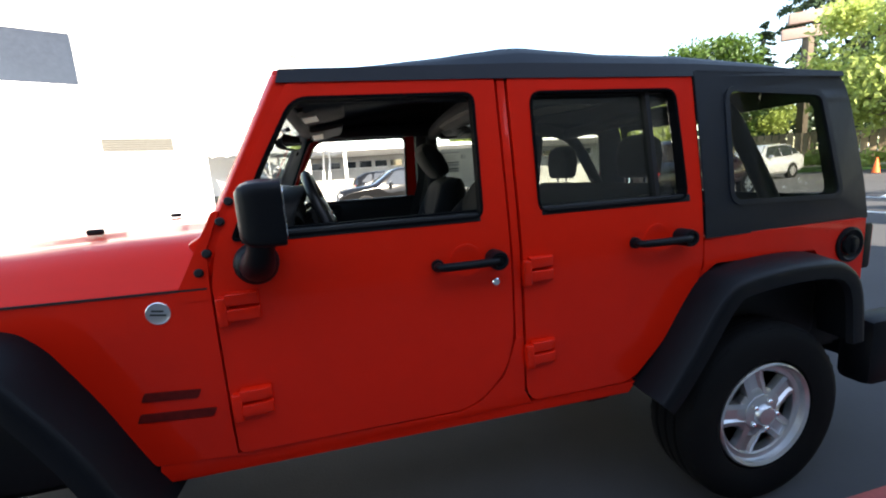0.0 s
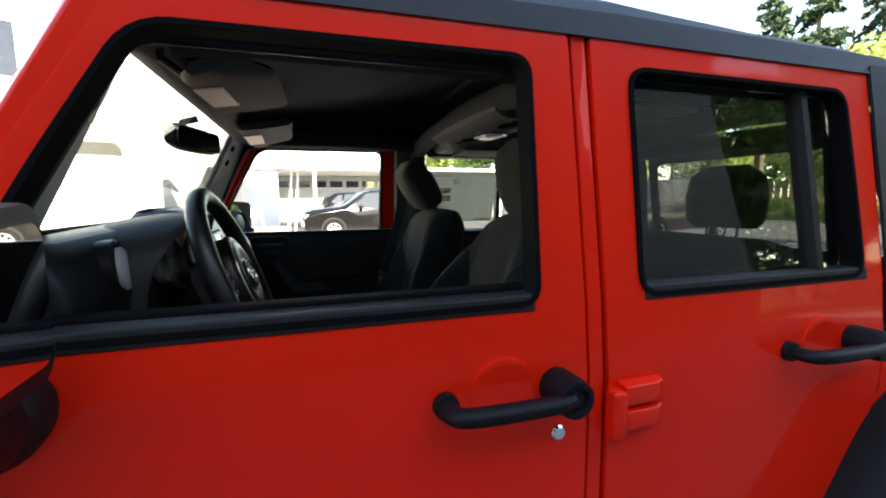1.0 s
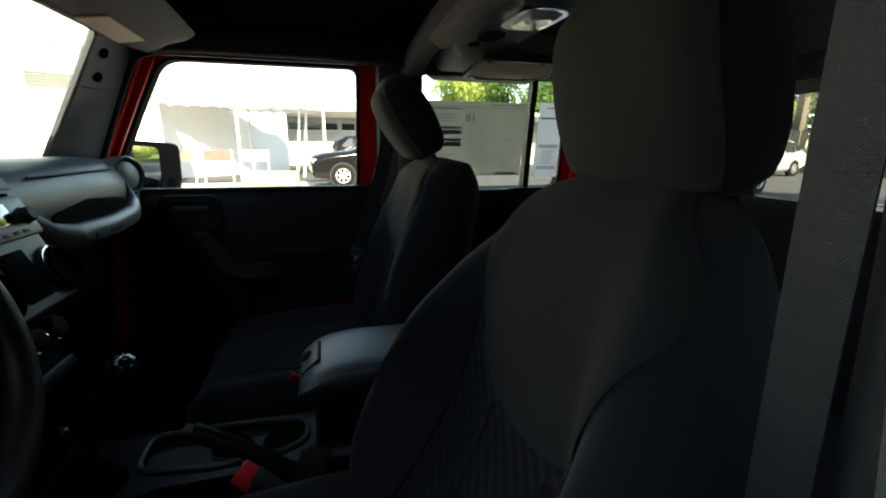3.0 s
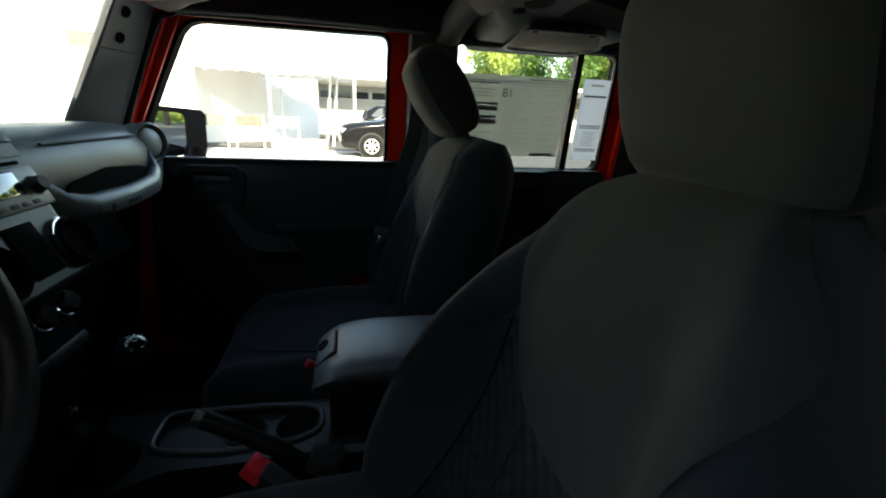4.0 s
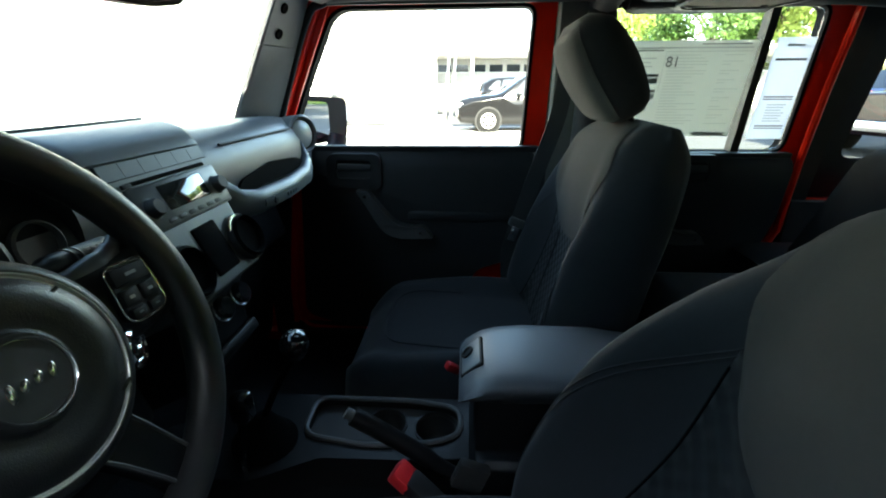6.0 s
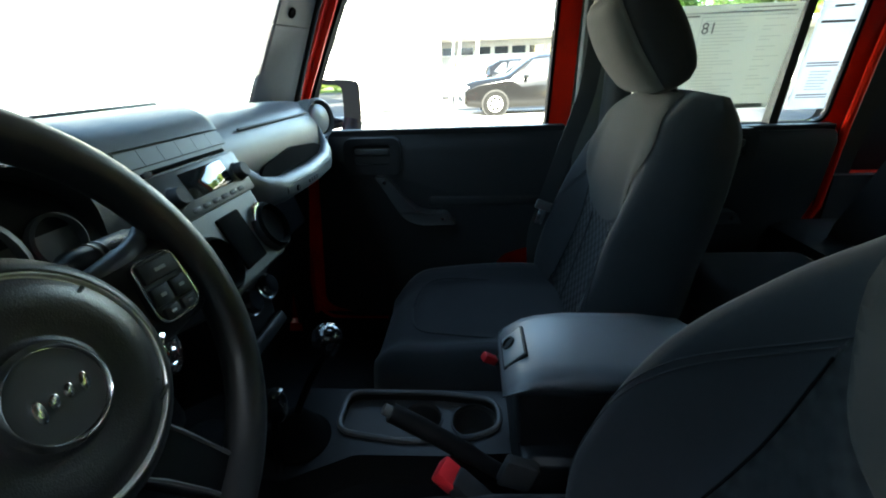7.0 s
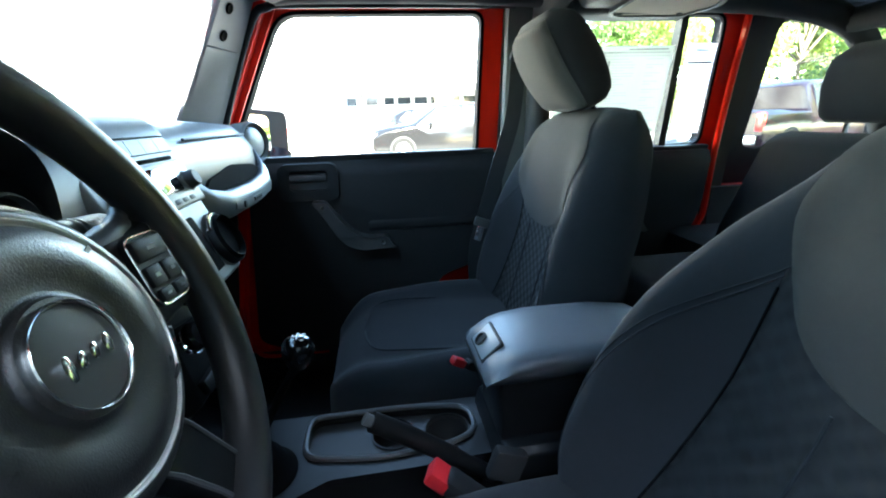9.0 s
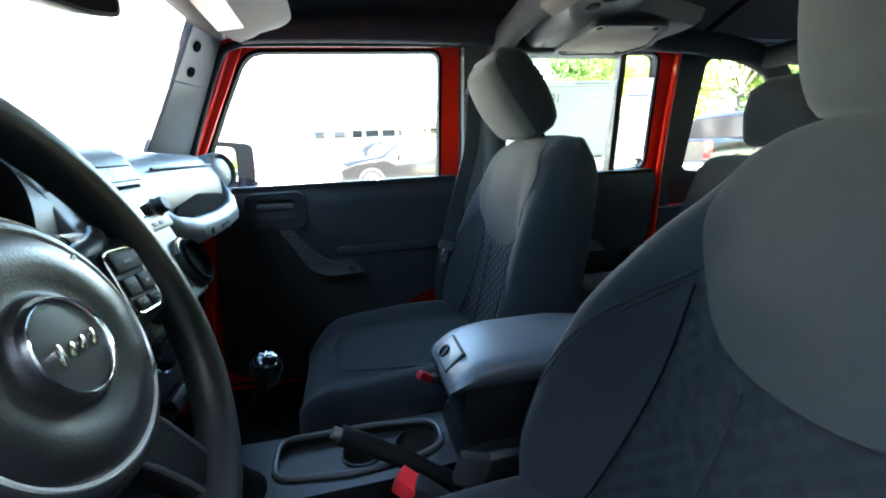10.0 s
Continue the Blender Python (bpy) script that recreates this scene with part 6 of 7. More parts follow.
# ---- pillar trims, sun visors, mirror
for s in (-1, 1):
    def trim_ring(t):
        z = 1.295 + 0.345 * t
        xf, yf = 1.090 + 0.172 * t, 0.510 - 0.005 * t
        xr, yr = 1.145 + 0.160 * t, 0.668 - 0.040 * t
        return [(xf - 0.010, s * (yf + 0.03), z), (xf, s * yf, z), (xf + 0.016, s * (yf + 0.012), z), (xr - 0.006, s * (yr - 0.012), z), (xr + 0.004, s * yr, z), (xr - 0.02, s * (yr + 0.03), z)]
    trim = part("pillar_trim", skin_bm([trim_ring(t) for t in (0, 0.3, 0.600)]), PILLAR_GREY, car, "light grey pillar trim", bevel=0.002)
    part("upper_trim", skin_bm([trim_ring(t) for t in (0.6005, 0.8, 1.0)]), PILLAR_GREY, trim, bevel=0.002)
    for t, k in ((0.68, 0.42), (0.84, 0.36)):
        r = trim_ring(t)
        p = Vector(r[2]).lerp(Vector(r[3]), k)
        n = (Vector(r[3]) - Vector(r[2])).cross(Vector((0.45, 0, 0.9)))
        n = -n if n.y * s > 0 else n
        bm = lathe(bm_new(), p, n, [(0.0125, -0.01), (0.0125, 0.003), (0.010, 0.0045), (0.008, 0.003), (0, 0.003)], 16)
        part("plug", bm, VOID, trim, "round black plug")
    bm = tube(bm_new(), smooth_path([(1.138, s * 0.684, 1.24), (1.188, s * 0.672, 1.38), (1.279, s * 0.648, 1.570), (1.325, s * 0.640, 1.606), (1.42, s * 0.636, 1.612), (1.96, s * 0.634, 1.612)], 6), 0.0105, 10)
    part("door_seal", bm, RUBBER, car, "black door seal")
    bm = bm_new()
    rings = []
    for u in [i / 12 for i in range(13)]:
        y = 0.145 + 0.385 * u
        d = 0.082 * (1 - 0.55 * max(0, (u - 0.78) / 0.22) ** 2)
        xc = 1.418 - 0.010 * u - 0.02 * max(0, (u - 0.78) / 0.22) ** 2
        z = 1.618 - 0.010 * u
        rings.append([(xc - d, s * y, z - 0.012), (xc - d + 0.01, s * y, z - 0.020), (xc, s * y, z - 0.011), (xc + d - 0.01, s * y, z + 0.004), (xc + d, s * y, z + 0.014), (xc + d - 0.01, s * y, z + 0.022), (xc - d + 0.01, s * y, z + 0.002)])
    skin(bm, rings)
    visor = part("sun_visor", bm, VISOR, car, "taupe folded-up sun visor", sharp=60)
    lab = [(-0.072, 0.245), (-0.074, 0.425), (-0.022, 0.425), (-0.018, 0.245)]
    bm = bm_new()
    skin(bm, [[(1.414 + dx, s * y, 1.5965 - dz + 0.145 * (dx + 0.045) - 0.026 * (y - 0.33)) for dx, y in lab] for dz in (0.0, 0.0035)])
    part("visor_label", bm, LABEL, visor, "pale warning label")
    bm = tube(bm_new(), [(1.325, s * 0.560, 1.632), (1.322, s * 0.550, 1.608), (1.335, s * 0.48, 1.602)], 0.007, 8)
    part("visor_arm", bm, RUBBER, visor)
bm = bm_new()
rings = []
for k in range(21):
    y = -0.62 + 1.24 * k / 20
    rings.append([(1.262, y, 1.640), (1.268, y, 1.622), (1.300, y, 1.612), (1.345, y, 1.625), (1.365, y, 1.650), (1.330, y, 1.668)])
skin(bm, rings)
part("header_trim", bm, VISOR, car, "taupe windscreen header trim", sharp=50)
bm = bm_new()
rings = []
for x, k in ((-0.022, 0.75), (-0.012, 0.95), (0.010, 1.0), (0.016, 0.97)):
    poly = rounded([(-0.118, -0.022), (-0.112, 0.032), (0.112, 0.032), (0.118, -0.022), (0.06, -0.034), (-0.06, -0.034)], 0.02, 4)
    rings.append([(1.247 + x + 0.27 * p[0] * k, -0.020 + p[0] * k, 1.543 + p[1] * k) for p in poly])
skin(bm, rings)
im = part("inner_mirror", bm, RUBBER, car, "black inner mirror", sharp=60)
bm = tube(bm_new(), [(1.235, -0.020, 1.555), (1.222, -0.022, 1.580), (1.222, -0.03, 1.588), (1.262, -0.03, 1.600)], 0.009, 8)
part("mirror_stem", bm, RUBBER, im)
bm = bm_new()
poly = rounded([(-0.108, -0.018), (-0.104, 0.027), (0.104, 0.027), (0.108, -0.018), (0.055, -0.028), (-0.055, -0.028)], 0.015, 4)
skin(bm, [[(1.247 + dx + 0.27 * p[0], -0.020 + p[0], 1.543 + p[1]) for p in poly] for dx in (0.0162, 0.0172)])
part("mirror_glass", bm, MIRROR, im)

# ---- papers on the passenger side rear window
def sheet(name, pts, label, ink, rows):
    """A printed sheet on the inside of a window; rows of (u0, u1, v, height, material)."""
    pl = on_side(1, -0.034)
    ob = solo(name, slab(bm_new(), [Vector(p) for p in pts], [], pl, 0.0012, CUTS), ink, label, "paper sheet")
    P = [Vector(p) for p in pts]
    for u0, u1, v, h, mt in rows:
        def q(u, w):
            a = P[0].lerp(P[3], u)
            b = P[1].lerp(P[2], u)
            return a.lerp(b, w)
        bm = slab(bm_new(), [q(u0, v - h / 2), q(u0, v + h / 2), q(u1, v + h / 2), q(u1, v - h / 2)], [], on_side(1, -0.0352), 0.0006)
        part("print_bar", bm, mt, ob)
    return ob


rows = [(0.03, 0.97, 0.93, 0.012, INK_PALE), (0.60, 0.95, 0.965, 0.010, INK), (0.02, 0.34, 0.905, 0.014, INK), (0.02, 0.30, 0.83, 0.012, INK_PALE), (0.02, 0.26, 0.79, 0.012, INK_PALE), (0.02, 0.28, 0.75, 0.012, INK_PALE), (0.36, 0.362, 0.70, 0.40, INK_PALE), (0.36, 0.97, 0.895, 0.006, INK_PALE),
        (0.02, 0.34, 0.66, 0.028, INK), (0.02, 0.34, 0.60, 0.055, INK_PALE), (0.02, 0.34, 0.50, 0.030, INK), (0.02, 0.34, 0.44, 0.06, INK_PALE), (0.72, 0.96, 0.03, 0.04, INK_PALE)]
random.seed(5)
for k in range(24):
    v = 0.86 - 0.031 * k
    rows.append((0.39, 0.39 + random.uniform(0.10, 0.30), v, 0.005, INK_PALE))
    if k % 3 != 1:
        rows.append((0.78, 0.78 + random.uniform(0.06, 0.18), v, 0.005, INK_PALE))
for k in range(5):
    rows.append((0.04, random.uniform(0.15, 0.32), 0.30 - 0.045 * k, 0.012, INK_PALE))
sticker = sheet("window_sticker", ((2.115, 1.262), (2.115, 1.517), (2.487, 1.517), (2.478, 1.262)), "large grey printed price sheet taped inside the rear window", PAPER_GREY, rows)
# the large figure of the price sheet, which reads from outside
txt = bpy.data.curves.new("figure", "FONT")
txt.body, txt.size, txt.extrude = "18", 0.038, 0.0003
tmp_ob = bpy.data.objects.new("figure", txt)
fig = bpy.data.meshes.new_from_object(tmp_ob)
bpy.data.objects.remove(tmp_ob)
bm = bm_new()
bm.from_mesh(fig)
bpy.data.meshes.remove(fig)
for v in bm.verts:
    q = on_side(1, -0.0356)(2.290 - v.co.x, 1.452 + v.co.y, v.co.z)
    v.co = q
part("printed_figure", bm, INK, sticker, "printed figure 18")
rows = [(0.30, 0.75, 0.93, 0.02, INK_PALE), (0.10, 0.92, 0.80, 0.022, INK), (0.12, 0.92, 0.44, 0.014, INK), (0.12, 0.92, 0.415, 0.012, INK), (0.12, 0.92, 0.14, 0.014, INK), (0.12, 0.92, 0.115, 0.010, INK)]
for k in range(7):
    rows.append((0.28, 0.80 - 0.05 * (k % 3), 0.36 - 0.028 * k, 0.008, INK_PALE))
sheet("window_addendum", ((2.534, 1.255), (2.531, 1.522), (2.630, 1.522), (2.634, 1.255)), "narrow white printed sheet taped inside the rear window", PAPER_WHITE, rows)

# ---------------------------------------------------------------- the lot
bm = bm_new()
box(bm, (30, 60, -0.05), (1600, 1600, 0.1))
solo("ground", bm, ASPHALT, "grey asphalt of a car lot", "ground", kind="structure")
bm = bm_new()
box(bm, (4, -3.68, 0.06), (120, 4.86, 0.12))
solo("pavement", bm, PAVING, "grey concrete pavement beside the car", "pavement", kind="structure")
bm = bm_new()
box(bm, (4, -1.17, 0.07), (120, 0.16, 0.14), bevel=0.02)
solo("kerb", bm, KERB_RED, "worn red-painted kerb", "kerb", kind="structure")
bm = bm_new()
box(bm, (-4.5, 8.95, 0.004), (21, 13.1, 0.008))
solo("forecourt", bm, CONCRETE, "pale concrete forecourt in the sun", "pavement", kind="structure")
# unseen pale slab, added to bounce sunlight into the windscreen
bm = bm_new()
box(bm, (-8.1, 0.655, 0.004), (13.8, 3.48, 0.008))
solo("apron", bm, CONCRETE, "unseen pale concrete slab ahead of the car, added to bounce light", "pavement", kind="structure")
for k, (x, y, a) in enumerate(((17.0, 6.8, 22), (24.0, 9.0, 22), (9.0, 5.5, 90), (12.0, 5.5, 90), (15.0, 5.5, 90))):
    bm = bm_new()
    box(bm, (0, 0, 0.006), (4.5 if k < 2 else 4.0, 0.12, 0.008), m=pose(x, y, 0, 0, 0, a))
    solo("road_line", bm, WHITE_LINE, "worn white painted line on asphalt", "road marking", kind="structure")

# unseen building added so the car stands in its shade; dark to cut bounce
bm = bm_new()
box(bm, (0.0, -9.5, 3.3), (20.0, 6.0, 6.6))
solo("showroom_building", bm, SHADE_WALL, "plain dark grey wall behind the pavement, unseen, added to shade the car", "building", kind="structure")

# white building across the lot
bld = thing("white_building", (-8, 14, 0), "white stucco dealership building in full sun", "building")
F = Matrix.Translation((-4.3, 12.2, 0)) @ pose(0, 0, 0, 0, 0, 22)      # x along the front, y inwards
bm = bm_new()
box(bm, (-5.0, 3.0, 1.80), (14.0, 6.0, 3.60), m=F)
part("wing", bm, STUCCO, bld, bevel=0.02)
bm = bm_new()
box(bm, (-5.0, 2.90, 3.68), (14.5, 6.5, 0.16), m=F)
box(bm, (-5.0, 2.95, 3.82), (14.3, 6.3, 0.12), m=F)
part("eave", bm, TRIM_WHITE, bld, "white projecting eave", bevel=0.02)
bm = bm_new()
box(bm, (0.28, -0.02, 2.78), (1.70, 0.05, 0.34), m=F)
vent = part("louver", bm, SLOT, bld, "long tan wall louver")
for k in range(5):
    bm = bm_new()
    box(bm, (0.28, -0.05, 2.66 + 0.065 * k), (1.66, 0.02, 0.03), (20, 0, 0), m=F)
    part("louver_slat", bm, SLOT, vent)
G = Matrix.Translation((-7.6, 13.2, 0)) @ pose(0, 0, 0, 0, 0, 50)
bm = bm_new()
box(bm, (4.5, 9.0, 3.9), (15.0, 18.0, 7.8), m=G)
part("main_block", bm, STUCCO, bld)
bm = bm_new()
box(bm, (4.5, 9.0, 7.85), (15.3, 18.3, 0.14), m=G)
part("parapet", bm, TRIM_WHITE, bld)
P = Matrix.Translation(G @ Vector((0.9, -0.9, 0))) @ pose(0, 0, 0, 0, 0, 26)
bm = bm_new()
box(bm, (0, 1.2, 3.75), (4.4, 2.4, 7.5), m=P)
part("bay", bm, STUCCO, bld)
bm = bm_new()
box(bm, (-0.62, -0.02, 5.42), (2.4, 0.08, 1.46), m=P)
w = part("upper_window", bm, UPPER_GLASS, bld, "grey-blue upper window")
bm = bm_new()
box(bm, (-0.62, -0.05, 4.66), (2.6, 0.16, 0.06), m=P)
part("window_sill", bm, TRIM_WHITE, w)

# low building behind the tent, its wall in the shade of a deep canopy
far = thing("glazed_building", (8, 30, 0), "long low grey building with a row of windows", "building")
bm = bm_new()
box(bm, (8, 32, 1.46), (28, 8, 2.92))
part("wall", bm, CONCRETE, far)
bm = bm_new()
skin(bm, [[(x, 27.97, 2.90), (x, 25.4, 3.16), (x, 25.4, 3.34), (x, 36.2, 3.40), (x, 36.2, 2.925), (x, 28.02, 2.925)] for x in (-6.4, 22.4)])
part("roof", bm, TRIM_WHITE, far, "white roof with a deep canopy")
for k in range(24):
    bm = bm_new()
    box(bm, (-3.95 + 1.05 * k, 27.99, 2.36), (0.80, 0.06, 0.42))
    win = part("window", bm, CAR_GLASS, far)
    bm = bm_new()
    box(bm, (-3.95 + 1.05 * k, 27.96, 2.13), (0.86, 0.10, 0.04))
    part("sill", bm, TRIM_WHITE, win)

# tent
tent = thing("event_tent", (-0.4, 18.0, 0), "white peaked event tent on slim poles", "tent")
TENT_BAYS, TENT_W = (-4.26, -1.20), 3.06
for x in (-4.26, -1.20, 1.86):
    for y in (16.8, 19.8):
        bm = tube(bm_new(), [(x, y, 0), (x, y, 2.80)], 0.045, 10)
        part("pole", bm, TRIM_WHITE, tent)
for x in (0.72, 0.98):
    bm = tube(bm_new(), [(x, 18.0, 0), (x + 0.24, 18.0, 2.78)], 0.05, 10)
    part("leaning_brace", bm, TRIM_WHITE, tent)
for x0 in TENT_BAYS:
    bm = bm_new()
    rings = []
    for v, k in ((0, 1.0), (0.35, 0.62), (0.7, 0.28), (1.0, 0.02)):
        z = 2.78 + 1.35 * v ** 1.25
        rings.append([(x0 + TENT_W / 2 + 1.55 * k * p, 18.3 + 1.55 * k * q, z) for p, q in ((-1, -1), (0, -1.0), (1, -1), (1, 0), (1, 1), (0, 1), (-1, 1), (-1, 0))])
    skin(bm, rings)
    part("canopy", bm, TENT, tent, "peaked white canopy")
    for sy in (16.74, 19.86):
        bm = bm_new()
        pts = []
        for i in range(25):
            u = i / 24
            pts.append((x0 - 0.03 + (TENT_W + 0.06) * u, 2.78, 2.58 + 0.07 * abs(math.sin(u * math.pi * 6))))
        skin(bm, [[(p[0], sy, p[1]), (p[0], sy, p[2]), (p[0], sy + 0.01, p[2]), (p[0], sy + 0.01, p[1])] for p in pts])
        part("valance", bm, TENT, tent, "scalloped white valance")

# low display racks by the building
for k in range(3):
    rack = thing("banner_rack", (-2.6 + 1.1 * k, 14.6, 0), "low white banner frame on the forecourt", "banner frame", group="banner frames")
    bx = -2.6 + 1.1 * k
    for dx in (-0.42, 0.42):
        bm = tube(bm_new(), [(bx + dx, 14.6, 0.008), (bx + dx, 14.6, 1.15)], 0.02, 8)
        part("post", bm, TRIM_WHITE, rack)
    bm = bm_new()
    box(bm, (bx, 14.6, 0.95), (0.84, 0.02, 0.34))
    part("panel", bm, (SLOT, KERB_RED, TRIM_WHITE)[k], rack)
bm = bm_new()
box(bm, (0.2, 13.6, 0.26), (1.6, 0.5, 0.5), bevel=0.04)
solo("planter_box", bm, FENCE_WOOD, "tan planter box on the forecourt", "planter", loc=(0.2, 13.6, 0))


# ---------------------------------------------------------------- parked vehicles
def vehicle(name, label, M, paint, stations, wheels, wr, sides, lamps, width, front_glass=()):
    """A parked car: lofted body, side windows, lamps and wheels, built nose to -x."""
    v = thing(name, (0, 0, 0), label, "car", group="parked vehicles")
    bm = bm_new()
    rings = []
    for x, zb, zm, zt, wt in stations:
        w = width / 2
        ring = [(-w * 0.90, zb), (-w, zb + 0.12), (-w, (zb + zm) / 2), (-w * 0.97, zm), (-wt, zt - 0.05), (-wt + 0.10, zt)]
        ring = ring + [(-a, b) for a, b in ring[::-1]]
        rings.append([(x, a, b) for a, b in ring])
    skin(bm, rings)
    part("body", bm, paint, v, bevel=0.02, sharp=30)
    for s in (-1, 1):
        for poly, y0, y1, z0, z1 in sides:
            place = lambda x, z, d: Vector((x, s * (float(np.interp(z, (z0, z1), (y0, y1))) + 0.012 - d), z))
            part("side_window", slab(bm_new(), rounded(poly, 0.06), [], place, 0.03), CAR_GLASS, v, "dark side window")
        for x in wheels:
            c = (x, s * (width / 2 - 0.10), wr)
            bm = lathe(bm_new(), c, (0, s, 0), [(wr * 1.16, -0.06), (wr * 1.16, 0.104), (wr * 1.02, 0.106), (wr * 1.02, -0.06)], 32)
            part("wheel_arch", bm, RUBBER, v)
            bm = lathe(bm_new(), c, (0, s, 0), [(wr * 0.62, -0.1), (wr * 0.97, -0.10), (wr, -0.06), (wr, 0.09), (wr * 0.96, 0.118), (wr * 0.66, 0.122), (wr * 0.64, 0.10)], 36)
            tyre = part("tyre", bm, TYRE, v)
            bm = lathe(bm_new(), c, (0, s, 0), [(wr * 0.66, 0.09), (wr * 0.66, 0.120), (wr * 0.60, 0.116), (wr * 0.58, 0.08), (wr * 0.2, 0.07), (0, 0.07)], 36)
            part("rim", bm, DARK, tyre)
            for k in range(7):
                a = 2 * math.pi * k / 7 + 0.3
                bm = bm_new()
                box(bm, (c[0] + math.cos(a) * wr * 0.33, c[1] + s * 0.10, c[2] + math.sin(a) * wr * 0.33), (wr * 0.62, 0.03, 0.055), (0, -math.degrees(a), 0), bevel=0.01)
                part("spoke", bm, ALLOY, tyre)
            bm = tube(bm_new(), [(c[0] + wr * 0.62 * math.cos(a), c[1] + s * 0.112, c[2] + wr * 0.62 * math.sin(a)) for a in [2 * math.pi * i / 32 for i in range(32)]], 0.014, 6, closed=True)
            part("rim_lip", bm, ALLOY, tyre)
        for x, y, z, sx, sy, sz, mt, nm in lamps:
            bm = bm_new()
            box(bm, (x, s * y, z), (sx, sy, sz), bevel=0.03)
            part(nm, bm, mt, v)
        bm = bm_new()
        box(bm, (sides[0][0][0][0] + 0.25, s * (width / 2 + 0.07), sides[0][2] * 0 + sides[0][3] + 0.06), (0.12, 0.20, 0.15), bevel=0.04)
        part("door_mirror", bm, paint, v)
    for poly in front_glass:
        bm = bm_new()
        (x0, z0, w0), (x1, z1, w1) = poly
        n = Vector((z1 - z0, 0, -(x1 - x0))).normalized() * 0.012
        n = -n if n.z < 0 else n
        skin(bm, [[Vector((x0, -w0, z0)) + n, Vector((x0, w0, z0)) + n, Vector((x0, w0, z0)) - n, Vector((x0, -w0, z0)) - n], [Vector((x1, -w1, z1)) + n, Vector((x1, w1, z1)) + n, Vector((x1, w1, z1)) - n, Vector((x1, -w1, z1)) - n]])
        part("screen_glass", bm, CAR_GLASS, v)
    v.matrix_basis = M
    return v


def suv(M, paint, label):
    st = [(-2.36, 0.45, 0.72, 0.86, 0.66), (-2.28, 0.30, 0.78, 0.98, 0.74), (-1.9, 0.26, 0.92, 1.06, 0.80), (-1.15, 0.24, 1.02, 1.13, 0.84), (-0.95, 0.24, 1.04, 1.20, 0.82), (-0.35, 0.24, 1.05, 1.62, 0.64), (-0.05, 0.24, 1.06, 1.70, 0.62),
          (0.9, 0.24, 1.08, 1.73, 0.62), (1.7, 0.26, 1.10, 1.68, 0.60), (2.15, 0.32, 1.12, 1.45, 0.60), (2.32, 0.42, 1.06, 1.12, 0.66)]
    sides = [([(-0.75, 1.08), (-0.28, 1.58), (0.52, 1.64), (0.50, 1.10)], 0.915, 0.655, 1.06, 1.68), ([(0.58, 1.10), (0.60, 1.64), (1.30, 1.62), (1.42, 1.12)], 0.915, 0.655, 1.06, 1.68), ([(1.50, 1.13), (1.40, 1.60), (1.62, 1.57), (1.98, 1.24)], 0.90, 0.655, 1.06, 1.68)]
    lamps = [(-2.20, 0.72, 0.80, 0.28, 0.26, 0.16, LENS_CLEAR, "headlight"), (2.24, 0.74, 1.00, 0.16, 0.24, 0.22, LENS_RED, "tail_light"), (-2.30, 0.55, 0.46, 0.12, 0.30, 0.14, RUBBER, "fog_lamp_recess")]
    return vehicle("parked_suv", label, M, paint, st, (-1.42, 1.40), 0.36, sides, lamps, 1.88, [((-0.95, 1.16, 0.76), (-0.34, 1.61, 0.60)), ((2.18, 1.20, 0.64), (1.75, 1.62, 0.56))])


def pickup(M, paint, label):
    st = [(-2.85, 0.50, 0.95, 1.12, 0.80), (-2.75, 0.42, 1.05, 1.20, 0.84), (-1.5, 0.40, 1.12, 1.25, 0.88), (-1.32, 0.40, 1.13, 1.30, 0.86), (-0.75, 0.40, 1.14, 1.82, 0.68), (-0.45, 0.40, 1.15, 1.90, 0.66), (0.75, 0.40, 1.16, 1.90, 0.66), (0.95, 0.40, 1.16, 1.78, 0.68),
          (1.00, 0.40, 1.12, 1.24, 0.94), (2.75, 0.42, 1.12, 1.24, 0.94), (2.84, 0.55, 1.10, 1.20, 0.92)]
    sides = [([(-1.05, 1.18), (-0.62, 1.76), (0.02, 1.82), (0.02, 1.20)], 0.95, 0.69, 1.14, 1.88), ([(0.08, 1.20), (0.08, 1.82), (0.72, 1.82), (0.78, 1.20)], 0.95, 0.69, 1.14, 1.88)]
    lamps = [(-2.74, 0.80, 0.98, 0.22, 0.30, 0.24, LENS_CLEAR, "headlight"), (2.80, 0.90, 1.00, 0.12, 0.16, 0.40, LENS_RED, "tail_light")]
    v = vehicle("pickup_truck", label, M, paint, st, (-1.85, 1.75), 0.40, sides, lamps, 1.98, [((-1.30, 1.28, 0.80), (-0.74, 1.81, 0.62)), ((0.97, 1.30, 0.66), (0.93, 1.74, 0.62))])
    bm = bm_new()
    box(bm, (2.95, 0, 0.62), (0.16, 1.85, 0.20), bevel=0.03)
    bp = new("rear_bumper", finish(bm, CHROME, "rear_bumper"))
    bp.parent = v
    ORIGIN[bp] = Vector((0, 0, 0))
    return v


suv(pose(3.70, 14.35, 0.0, 0, 0, 4), PAINT_DARK, "dark grey family SUV parked on the pale forecourt")
suv(pose(4.5, 20.6, 0.0, 0, 0, 184), PAINT_DARK, "black SUV parked beyond the white tent")
suv(pose(7.6, 23.0, 0.0, 0, 0, 8), PAINT_SILVER, "silver SUV parked by the low building")
pickup(pose(12.3, 9.6, 0.0, 0, 0, 196), PAINT_PLUM, "dark plum pickup truck with red tail lights")
pickup(pose(16.2, 14.8, 0.0, 0, 0, 188), PAINT_BLUE, "blue pickup truck parked behind another")
suv(pose(22.0, 15.5, 0.0, 0, 0, 10), PAINT_SILVER, "silver SUV parked along the lot")


